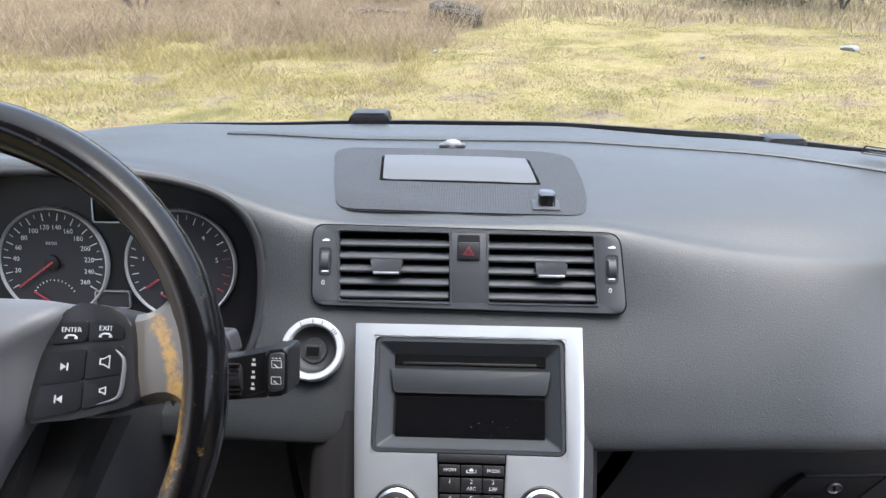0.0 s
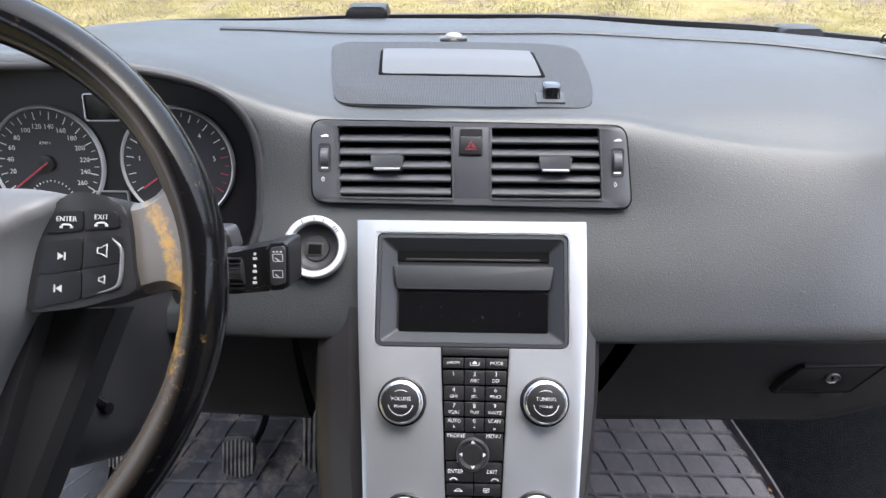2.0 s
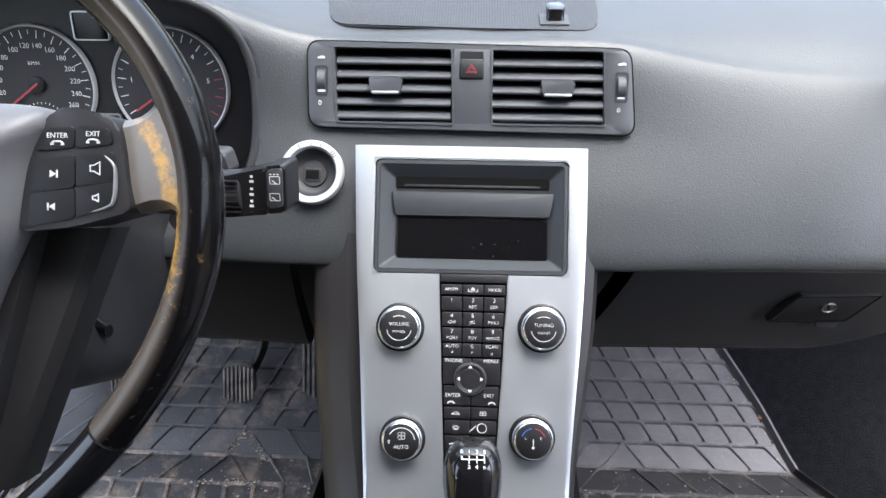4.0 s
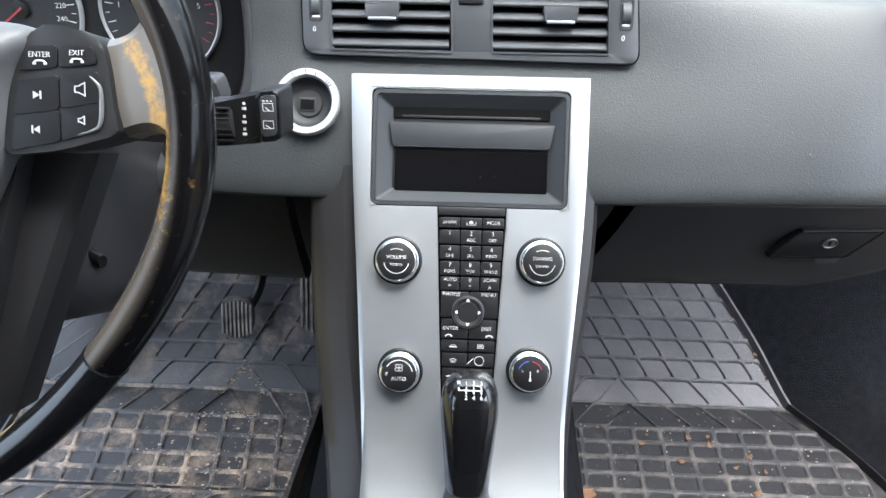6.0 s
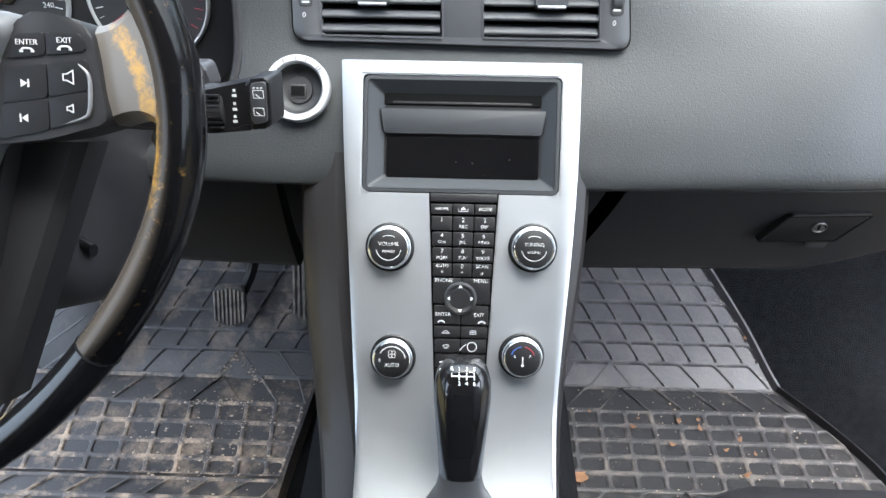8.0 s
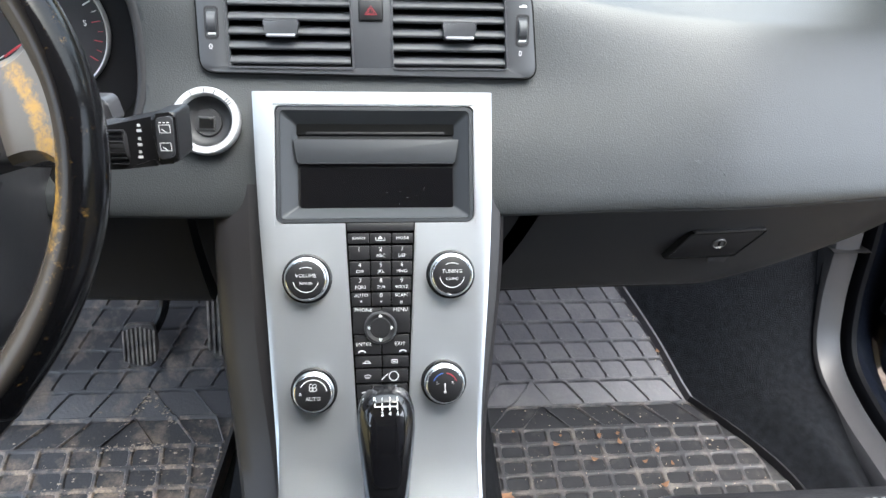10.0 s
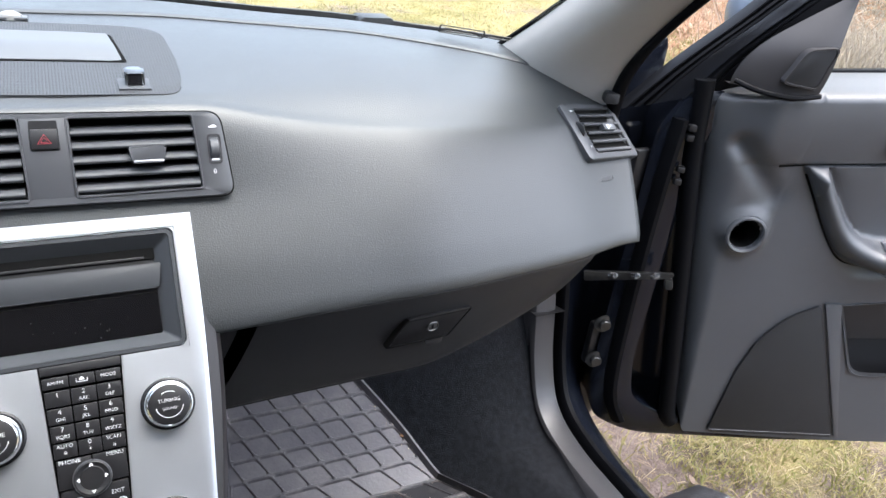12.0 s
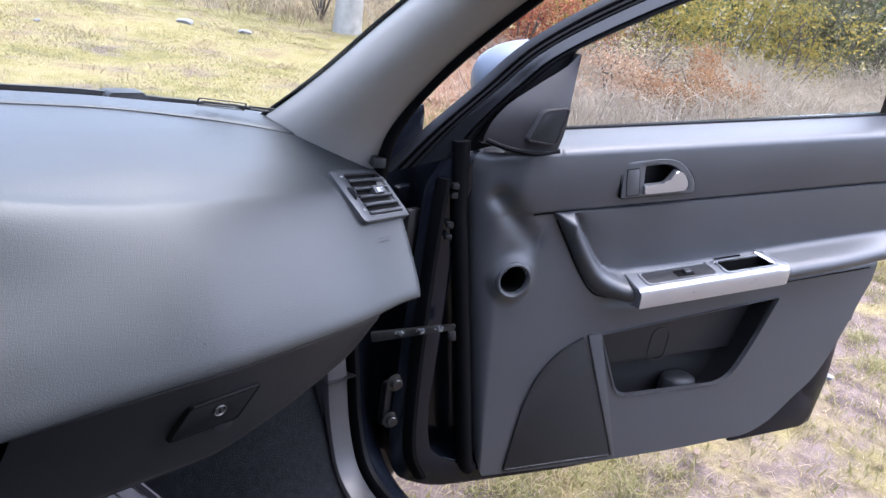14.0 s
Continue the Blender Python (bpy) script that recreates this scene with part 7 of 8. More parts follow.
lockb = rounded([(0.2722, 0.5925), (0.2965, 0.5955), (0.2868, 0.6405), (0.2636, 0.6370)], 0.004)
bm = bmn()
ring(bm, [(0.280 + (x - 0.280) * 1.10, 0.6165 + (y - 0.6165) * 1.06) for x, y in lockb], lockb, cz - 0.001, cz + 0.0033)
part("button_gap", bm, M_VOID, hbz)
bm = bmn()
prism(bm, lockb, cz - 0.002, cz + 0.0040, 0.0008)
part("lock_button", bm, M_DOORTRIM, hbz)
bm = bmn()
lev = rounded([(0.3045, 0.5980), (0.3890, 0.6090), (0.3880, 0.6230), (0.3740, 0.6400), (0.3600, 0.6420), (0.3450, 0.6190), (0.3020, 0.6130)], [0.003, 0.006, 0.008, 0.008, 0.004, 0.010, 0.003], 5)
prism(bm, lev, cz - 0.004, cz + 0.0095, 0.003, 3)
part("lever", bm, M_ALU, hbz, "satin metal lever")

# silver grip with switches
def grip_hi(u):
    return g_low(u) + 0.037


bm = bmn()
rows = []
GU = [0.322, 0.334, 0.345, 0.40, 0.46, 0.490, 0.512, 0.520, 0.54, 0.57, 0.60, 0.620, 0.628, 0.640, 0.648, 0.654, 0.657]
GF = (0.0, 0.14, 0.30, 0.50, 0.70, 0.86, 1.0)
for u in GU:
    e = 0.010 * max(0.0, (u - 0.640) / 0.017) ** 2
    lo, hi = g_low(u), grip_hi(u)
    rows.append([Vector((u + 0.006, lo - 0.001, 0.030)), Vector((u + 0.006, lo + 0.002, 0.0600 - e)), Vector((u + 0.001, hi - 0.006, 0.0640 - e)), Vector((u - 0.002, hi - 0.001, 0.0620 - e))] + [Vector((u - 0.002 - 0.045 * f * float(smooth01(0.60, 0.657, u)), hi + 0.002 + 0.009 * f, 0.056 - e - (0.046 - e) * f)) for f in GF] + [Vector((u - 0.004, hi + 0.008, 0.0))])
rows = [[p + Vector((-0.001, 0, -0.02)) for p in rows[0]]] + rows + [[p + Vector((0.001, -0.002, -0.02)) for p in rows[-1]]]
grid(bm, rows, lambda i, j: not (7 <= i <= 12 and 5 <= j <= 8))
gp = part("grip", bm, M_ALU, door, "satin silver armrest grip", sharp=40)


def on_top(u, f, lift=0.0):
    """A point on the top of the grip; f from its front to its back."""
    a = Vector((u, g_low(u) + 0.039, 0.056))
    b = Vector((u, g_low(u) + 0.048, 0.010))
    return a.lerp(b, f) + Vector((0, 0.98, 0.19)) * lift


for u0, u1, nm, mt in ((0.345, 0.490, "switch_panel", M_LOWER), (0.512, 0.628, "finger_recess", M_VOID)):
    fr_ = frame_of(on_top((u0 + u1) / 2, 0.52, 0.0), (1, 0.14, 0), on_top(u0, 1) - on_top(u0, 0))
    bm = bmn()
    if nm == "switch_panel":
        prism(bm, rrect(0, 0, u1 - u0, 0.034, 0.008), -0.004, 0.0015, 0.0005)
    else:
        lip, well = rrect(0, 0, u1 - u0, 0.034, 0.008), rrect(0, 0, u1 - u0 - 0.008, 0.028, 0.006)
        grid(bm, [[Vector((x, y, n)) for x, y in q] for q, n in ((lip, 0.0015), (well, -0.022))], closed=True)
        bm.faces.new([bm.verts.new((x, y, -0.022)) for x, y in well])
    bm.transform(fr_)
    pp = part(nm, bm, mt, gp)
    if nm == "switch_panel":
        bm = bmn()
        prism(bm, rrect(0.012, 0, 0.038, 0.018, 0.003), -0.002, 0.0022)
        bm.transform(fr_)
        part("switch_recess", bm, M_VOID, pp)
        bm = bmn()
        box(bm, (0.018, 0.0, 0.004), (0.014, 0.012, 0.007), 0.002)
        bm.transform(fr_)
        part("window_switch", bm, M_PLASTIC, pp)
    bm = bmn()
    ring(bm, rrect(0, 0, u1 - u0 + 0.010, 0.042, 0.009), rrect(0, 0, u1 - u0, 0.034, 0.008), -0.003, 0.003, 0.001)
    bm.transform(fr_)
    part("recess_rim", bm, M_ALU, pp)

# black corner of the frame behind the mirror sail
bm = bmn()
prism(bm, [(-0.030, 0.640), (0.118, 0.640), (0.128, 0.729), (0.143, 0.805), (0.155, 0.818), (0.120, 0.800), (0.075, 0.765), (0.020, 0.712)], -0.040, -0.020, 0.002)
part("frame_corner", bm, M_RUBBER, door)

# mirror sail with tweeter
bm = bmn()
rows = []
for k in range(25):
    v = 0.661 + 0.149 * k / 24
    ul = float(spline((0.661, 0.675, 0.689, 0.721, 0.760, 0.794, 0.811), (0.004, 0.006, 0.011, 0.034, 0.084, 0.130, 0.1435), v))
    ur = float(spline((0.661, 0.683, 0.729, 0.800, 0.811), (0.120, 0.1255, 0.131, 0.1445, 0.1455), v))
    deep = 0.030 * (1 - float(smooth01(0.70, 0.81, v))) + 0.004
    rows.append([Vector((ul + (ur - ul) * q, v, 0.002 + deep * math.sin(math.pi * min(1.0, q) * 0.55) - (0.03 if q == 1 else 0))) for q in (0, 0.04, 0.12, 0.25, 0.4, 0.55, 0.7, 0.85, 0.97, 1)])
rows.insert(0, [p + Vector((0.0, -0.001, -0.020)) for p in rows[0]])
grid(bm, rows)
ms = part("mirror_sail", bm, M_SIDE, door, "triangular trim with a small tweeter", sharp=50)
bm = bmn()
twt = rounded([(0.0635, 0.6790), (0.1100, 0.6745), (0.1230, 0.7290), (0.0830, 0.7220)], [0.006, 0.005, 0.008, 0.010])
prism(bm, twt, 0.010, 0.0385, 0.0015)
part("tweeter_grille", bm, M_GRILLE, ms)
bm = bmn()
ring(bm, [(0.094 + (x - 0.094) * 1.12, 0.701 + (y - 0.701) * 1.12) for x, y in twt], twt, 0.010, 0.0395, 0.0012)
part("tweeter_rim", bm, M_SIDE, ms)
bm = bmn()
tube(bm, curve([(0.006, 0.668, 0.012), (0.036, 0.661, 0.030), (0.080, 0.658, 0.038), (0.121, 0.664, 0.036)], 6), 0.004, 8)
part("lower_lip", bm, M_RUBBER, ms)

# metal door shell, window frame, seals, glass
SHELL = rounded([(-0.060, 0.030), (0.02, -0.004), (0.30, 0.004), (0.945, 0.056), (0.955, 0.170), (0.940, 0.340), (0.985, 0.500), (0.990, 0.755), (0.13, 0.655), (-0.045, 0.640), (-0.075, 0.58), (-0.080, 0.12)], [0.03, 0.04, 0.02, 0.006, 0.02, 0.03, 0.02, 0.01, 0.01, 0.02, 0.02, 0.05], 4)
bm = bmn()
prism(bm, [(x, y) for x, y in SHELL], -0.088, -0.074, 0.004)
ring(bm, SHELL, [(0.45 + (x - 0.45) * 0.87, 0.34 + (y - 0.34) * 0.86) for x, y in SHELL], -0.080, -0.012, 0.004)
part("inner_shell", bm, M_PAINT, door, "black painted door shell")
bm = bmn()
prism(bm, [(0.45 + (x - 0.45) * 1.03, 0.35 + (y - 0.35) * 1.02) for x, y in SHELL], -0.135, -0.090, 0.010)
part("outer_skin", bm, M_PAINT, door, "black painted outer skin")
bm = bmn()
tube(bm, curve([(d_front(v) - 0.014, v, -0.014) for v in (0.66, 0.55, 0.40, 0.25, 0.14)] + [(0.078, 0.055, -0.012), (0.090, 0.034, -0.012)], 8), 0.015, 10)
part("door_seal", bm, M_RUBBER, door, "black rubber seal")
bm = bmn()
tube(bm, curve([(-0.048, 0.600, -0.008), (-0.052, 0.45, -0.008), (-0.050, 0.25, -0.008), (-0.040, 0.10, -0.008), (-0.01, 0.03, -0.008)], 8), 0.014, 8, 0.6)
part("pressed_flange", bm, M_RUBBER, door)
for v in (0.590, 0.575, 0.525, 0.505):
    bm = bmn()
    box(bm, (-0.030, v, 0.000), (0.012, 0.010, 0.012), 0.003)
    part("clip", bm, M_DARK, door)
f_out = curve([(-0.135, 0.600, 0), (-0.075, 0.668, 0), (0.0, 0.742, 0), (0.0775, 0.818, 0), (0.2085, 0.902, 0), (0.38, 0.985, 0), (0.62, 1.045, 0), (0.86, 1.060, 0), (0.985, 1.02, 0)], 6)
f_in = curve([(-0.010, 0.640, 0), (0.030, 0.700, 0), (0.085, 0.760, 0), (0.155, 0.815, 0), (0.3445, 0.912, 0), (0.48, 0.968, 0), (0.66, 1.005, 0), (0.84, 1.012, 0), (0.905, 0.97, 0)], 6)
bm = bmn()
BANDS = (("outer_rubber", M_RUBBER, ((0.0, -0.050), (0.0, -0.028), (0.04, -0.022), (0.08, -0.022), (0.10, -0.028), (0.13, -0.028), (0.15, -0.021), (0.21, -0.019), (0.23, -0.026), (0.26, -0.026), (0.28, -0.018), (0.33, -0.017), (0.35, -0.026))), ("window_frame", M_FRAME, ((0.35, -0.026), (0.365, -0.021), (0.40, -0.0195), (0.55, -0.018), (0.66, -0.014), (0.70, -0.0135), (0.725, -0.017), (0.735, -0.026))), ("inner_rubber", M_RUBBER, ((0.735, -0.026), (0.75, -0.019), (0.80, -0.015), (0.88, -0.015), (0.95, -0.019), (1.0, -0.028), (1.0, -0.075))))
wf = None
for nm, mt, prof in BANDS:
    bm = bmn()
    grid(bm, [[a.lerp(b, s) + Vector((0, 0, n)) for s, n in prof] for a, b in zip(f_out, f_in)])
    w_ = part(nm, bm, mt, door, "glossy black window frame" if mt is M_FRAME else "black rubber window seal", sharp=45)
    wf = w_ if mt is M_FRAME else wf
bm = bmn()
rear = [(0.905, 0.70), (0.975, 0.70), (0.990, 1.00), (0.905, 0.98)]
prism(bm, rear, -0.07, -0.020, 0.005)
part("rear_frame", bm, M_FRAME, wf)
bm = bmn()
gl = [(0.10, 0.66)] + [(p.x, p.y) for p in f_in[10:]] + [(0.91, 0.73)]
bm.faces.new([bm.verts.new((x, y, -0.045)) for x, y in gl])
pn = part("pane", bm, M_GLASS, door, "clear side window glass")
pn.visible_shadow = False
bm = bmn()
tube(bm, [Vector((u, d_top(u) - 0.004, -0.040)) for u in np.linspace(0.12, 0.92, 30)], 0.006, 8)
part("sill_seal", bm, M_RUBBER, door)
bm = bmn()
prism(bm, rounded([(0.700, 0.03), (0.930, 0.055), (0.925, 0.12), (0.86, 0.16)], 0.02), -0.013, -0.008, 0.003)
part("shell_dent", bm, M_PAINT, door)
bm = bmn()
box(bm, (0.955, 0.345, -0.03), (0.022, 0.060, 0.03), 0.006)
part("latch", bm, M_STEEL, door)

# door mirror
mirror = thing("door_mirror", DOOR @ Matrix.Translation((0.125, 0.752, -0.185)) @ Matrix.Scale(0.86, 4), "silver door mirror housing seen past the window frame", "mirror")
bm = bmn()
rows = []
for i in range(13):
    a = math.pi * i / 12
    k = math.sin(a) ** 0.55
    rows.append([Vector((-0.085 * math.cos(a), 0.005 + 0.062 * k * math.sin(b) - 0.02 * math.cos(a), 0.05 * k * math.cos(b))) for b in [2 * math.pi * j / 18 for j in range(18)]])
grid(bm, rows, closed=True)
bmesh.ops.remove_doubles(bm, verts=bm.verts, dist=0.0005)
part("housing", bm, M_MIRROR_SHELL, mirror)
bm = bmn()
tube(bm, [(-0.02, -0.05, 0.03), (0.0, -0.08, 0.10), (0.02, -0.10, 0.17)], 0.022, 10)
part("arm", bm, M_DARK, mirror)

# ---- outside: ground ----
def ground_z(x, y):
    """Height of the field: level round the car, rising gently ahead."""
    x, y = np.asarray(x, float), np.asarray(y, float)
    d = np.hypot(x, y)
    up = 0.030 * np.maximum(0.0, y - 2.0) * smooth01(0, 3, y - 1.5)
    up = np.where(d > 40, np.minimum(up, 1.5), up)
    amp = smooth01(1.5, 6.0, d)
    return up + amp * (0.035 * np.sin(x * 0.9 + 1.3) * np.cos(y * 0.8) + 0.020 * np.sin(x * 2.3 + y * 1.7)) + 0.010 * np.sin(x * 5.1 + 0.5) * np.sin(y * 4.3) * smooth01(0.9, 1.6, d)


def field_material():
    m = bpy.data.materials.new("field_earth_and_turf")
    m.use_nodes = True
    n, l = m.node_tree.nodes, m.node_tree.links
    b = n["Principled BSDF"]
    b.inputs["Roughness"].default_value = 0.95
    b.inputs["Specular IOR Level"].default_value = 0.1
    tc = n.new("ShaderNodeTexCoord")

    def nz(scale, detail, rough=0.6):
        t = n.new("ShaderNodeTexNoise")
        t.inputs["Scale"].default_value, t.inputs["Detail"].default_value, t.inputs["Roughness"].default_value = scale, detail, rough
        l.new(tc.outputs["Object"], t.inputs["Vector"])
        return t.outputs["Fac"]

    def ramp(src, stops):
        r = n.new("ShaderNodeValToRGB")
        while len(r.color_ramp.elements) < len(stops):
            r.color_ramp.elements.new(0.5)
        for e, (p, c) in zip(r.color_ramp.elements, stops):
            e.position, e.color = p, (*c, 1)
        l.new(src, r.inputs[0])
        return r.outputs[0]

    turf = ramp(nz(1.6, 10, 0.7), [(0.30, (0.070, 0.066, 0.024)), (0.44, (0.15, 0.128, 0.048)), (0.54, (0.20, 0.165, 0.080)), (0.63, (0.15, 0.112, 0.060)), (0.76, (0.10, 0.095, 0.032))])
    earth = ramp(nz(9, 8), [(0.3, (0.040, 0.030, 0.024)), (0.45, (0.095, 0.072, 0.061)), (0.6, (0.150, 0.116, 0.101)), (0.75, (0.080, 0.060, 0.050))])
    mask = n.new("ShaderNodeMapRange")
    mask.inputs[1].default_value, mask.inputs[2].default_value = 0.54, 0.64
    sep = n.new("ShaderNodeSeparateXYZ")
    l.new(tc.outputs["Object"], sep.inputs[0])
    bias = None
    for axis, a_, b_ in (("X", 5.5, 3.6), ("Y", 5.0, 2.5), ("X", 0.2, 0.9)):
        q = n.new("ShaderNodeMapRange")
        q.inputs[1].default_value, q.inputs[2].default_value = min(a_, b_), max(a_, b_)
        q.inputs[3].default_value, q.inputs[4].default_value = (1, 0) if a_ > b_ else (0, 1)
        l.new(sep.outputs[axis], q.inputs[0])
        if bias is None:
            bias = q.outputs[0]
        else:
            p = n.new("ShaderNodeMath")
            p.operation = "MULTIPLY"
            l.new(bias, p.inputs[0])
            l.new(q.outputs[0], p.inputs[1])
            bias = p.outputs[0]
    trod = n.new("ShaderNodeMath")
    trod.operation, trod.inputs[1].default_value = "MULTIPLY_ADD", 0.13
    l.new(bias, trod.inputs[0])
    l.new(nz(0.95, 9, 0.70), trod.inputs[2])
    l.new(trod.outputs[0], mask.inputs[0])
    mx = n.new("ShaderNodeMix")
    mx.data_type = "RGBA"
    l.new(mask.outputs[0], mx.inputs[0])
    l.new(turf, mx.inputs[6])
    l.new(earth, mx.inputs[7])
    l.new(mx.outputs[2], b.inputs["Base Color"])
    bp = n.new("ShaderNodeBump")
    bp.inputs["Strength"].default_value, bp.inputs["Distance"].default_value = 0.8, 0.03
    l.new(nz(22, 10, 0.7), bp.inputs["Height"])
    l.new(bp.outputs[0], b.inputs["Normal"])
    return m


M_FIELD = field_material()
line = np.concatenate([-np.geomspace(3000, 14, 18), np.linspace(-13, 16, 118), np.geomspace(17, 3000, 20)])
liney = np.concatenate([-np.geomspace(3000, 6, 18), np.linspace(-5, 26, 124), np.geomspace(27, 3000, 20)])
X, Y = np.meshgrid(line, liney)
Z = ground_z(X, Y)
nx, ny = len(line), len(liney)
verts = np.stack([X.ravel(), Y.ravel(), Z.ravel()], 1)
faces = [(j * nx + i, j * nx + i + 1, (j + 1) * nx + i + 1, (j + 1) * nx + i) for j in range(ny - 1) for i in range(nx - 1)]
me = bpy.data.meshes.new("ground")
me.from_pydata(verts.tolist(), [], faces)
for p in me.polygons:
    p.use_smooth = True
me.materials.append(M_FIELD)
tagged(new("ground", me), "uneven field of yellowing grass and bare earth", "ground", kind="structure")

R = np.random.RandomState(4)


def blades(name, x, y, h, w, lean, material, label, category, base=None, jitter=1.0):
    """Many thin blades standing at x, y with heights h; each is one bent sliver."""
    k = len(x)
    a, t = R.rand(k) * 2 * np.pi, R.rand(k) * 2 * np.pi
    z = (ground_z(x, y) if base is None else base) - 0.01
    dx, dy = np.cos(a) * w / 2, np.sin(a) * w / 2
    ln = lean * h * (0.3 + 0.7 * R.rand(k))
    lx, ly = np.cos(t) * ln, np.sin(t) * ln
    v = np.empty((k, 5, 3))
    v[:, 0] = np.stack([x - dx, y - dy, z], 1)
    v[:, 1] = np.stack([x + dx, y + dy, z], 1)
    v[:, 2] = np.stack([x + dx * 0.7 + lx * 0.35, y + dy * 0.7 + ly * 0.35, z + h * 0.55], 1)
    v[:, 3] = np.stack([x - dx * 0.7 + lx * 0.35, y - dy * 0.7 + ly * 0.35, z + h * 0.55], 1)
    v[:, 4] = np.stack([x + lx, y + ly, z + h * (1 - 0.3 * lean)], 1)
    i0 = np.arange(k) * 5
    f = []
    for i in i0.tolist():
        f.append((i, i + 1, i + 2, i + 3))
        f.append((i + 3, i + 2, i + 4))
    me = bpy.data.meshes.new(name)
    me.from_pydata(v.reshape(-1, 3).tolist(), [], f)
    me.materials.append(material)
    return tagged(new(name, me), label, category, kind="stuff")


def fan(k, az0, az1, d0, d1, power=1.0, clump=0.0):
    """Random places in a sector ahead of the car, thinning with distance by power."""
    m = k if not clump else max(1, k // 14)
    az = np.radians(az0 + (az1 - az0) * R.rand(m))
    d = d0 + (d1 - d0) * R.rand(m) ** power
    x, y = d * np.sin(az), d * np.cos(az)
    if clump:
        x, y = np.repeat(x, 14), np.repeat(y, 14)
        x, y = x + R.randn(len(x)) * clump, y + R.randn(len(y)) * clump
    return x, y


M_TURF = leafy("yellow_green_turf", [(0.125, 0.115, 0.036), (0.175, 0.148, 0.052), (0.22, 0.178, 0.078), (0.15, 0.135, 0.042), (0.25, 0.205, 0.105)], upright=True)
M_STRAW = leafy("dry_straw", [(0.25, 0.185, 0.105), (0.34, 0.27, 0.165), (0.19, 0.135, 0.08), (0.38, 0.31, 0.205), (0.15, 0.11, 0.07)], upright=True)
M_BROWN = leafy("withered_weeds", [(0.17, 0.115, 0.07), (0.22, 0.155, 0.10), (0.12, 0.08, 0.05), (0.27, 0.20, 0.13), (0.15, 0.10, 0.065)], upright=True)
M_PALE = leafy("pale_dead_grass", [(0.22, 0.175, 0.125), (0.30, 0.25, 0.19), (0.16, 0.125, 0.095), (0.34, 0.29, 0.23), (0.13, 0.105, 0.085)], upright=True)
M_YGRASS = leafy("wispy_yellow_grass", [(0.25, 0.20, 0.07), (0.33, 0.26, 0.11), (0.20, 0.17, 0.05), (0.38, 0.31, 0.16)], upright=True)
M_GREEN = leafy("fresh_grass", [(0.12, 0.125, 0.035), (0.19, 0.175, 0.06), (0.27, 0.22, 0.11), (0.15, 0.14, 0.045), (0.30, 0.25, 0.15)], upright=True)
M_TUSSOCK = leafy("tussock_grass", [(0.13, 0.145, 0.035), (0.22, 0.20, 0.07), (0.33, 0.27, 0.14), (0.17, 0.17, 0.05), (0.38, 0.32, 0.20), (0.10, 0.12, 0.03)], upright=True)
M_BRACKEN = leafy("dead_bracken", [(0.30, 0.17, 0.10), (0.36, 0.23, 0.15), (0.26, 0.14, 0.085), (0.38, 0.29, 0.20), (0.22, 0.13, 0.085)], upright=True)
M_YELLOW = leafy("yellow_leaves", [(0.32, 0.23, 0.05), (0.26, 0.20, 0.05), (0.16, 0.155, 0.052), (0.35, 0.27, 0.085)])
M_ORANGE = leafy("rusty_leaves", [(0.30, 0.145, 0.068), (0.24, 0.11, 0.058), (0.34, 0.19, 0.095), (0.19, 0.115, 0.070), (0.30, 0.22, 0.14)])
M_REDL = leafy("reddish_leaves", [(0.24, 0.065, 0.045), (0.28, 0.13, 0.06), (0.18, 0.07, 0.05)])
M_DARKG = leafy("dark_green_leaves", [(0.030, 0.05, 0.02), (0.05, 0.075, 0.03), (0.085, 0.10, 0.045), (0.045, 0.06, 0.03)])
M_OLIVE = leafy("grey_green_leaves", [(0.085, 0.09, 0.05), (0.13, 0.13, 0.075), (0.17, 0.155, 0.095), (0.10, 0.105, 0.065), (0.20, 0.17, 0.12)])
M_TWIG = leafy("grey_twigs", [(0.16, 0.12, 0.09), (0.26, 0.20, 0.15), (0.12, 0.09, 0.07)], trans=0.0)
M_BARK = mat("birch_bark", (0.50, 0.48, 0.44), 0.85, bump=("noise", 60, 0.4, 0.01), var=(9, 0.35))
M_BARKG = mat("grey_bark", (0.27, 0.26, 0.24), 0.9, bump=("noise", 60, 0.4, 0.01), var=(7, 0.35))
M_BARKD = mat("dark_bark", (0.10, 0.08, 0.065), 0.9, bump=("noise", 50, 0.6, 0.02), var=(12, 0.35))

def patchy(x, y):
    """Slow unevenness of the growth, 0 to 1."""
    return 0.5 + 0.25 * np.sin(x * 1.7 + np.sin(y * 1.1) * 2) + 0.25 * np.sin(y * 2.1 - x * 0.9 + 1.0)


x, y = fan(170000, -40, 52, 4.4, 17, 0.8, 0.10)
keep = patchy(x * 1.4, y * 1.4) + 0.25 * R.rand(len(x)) > 0.42
x, y = x[keep], y[keep]
blades("turf", x, y, 0.012 + 0.034 * R.rand(len(x)), 0.006 + 0.009 * R.rand(len(x)), 1.6, M_TURF, "short yellow-green grass on the field", "grass")


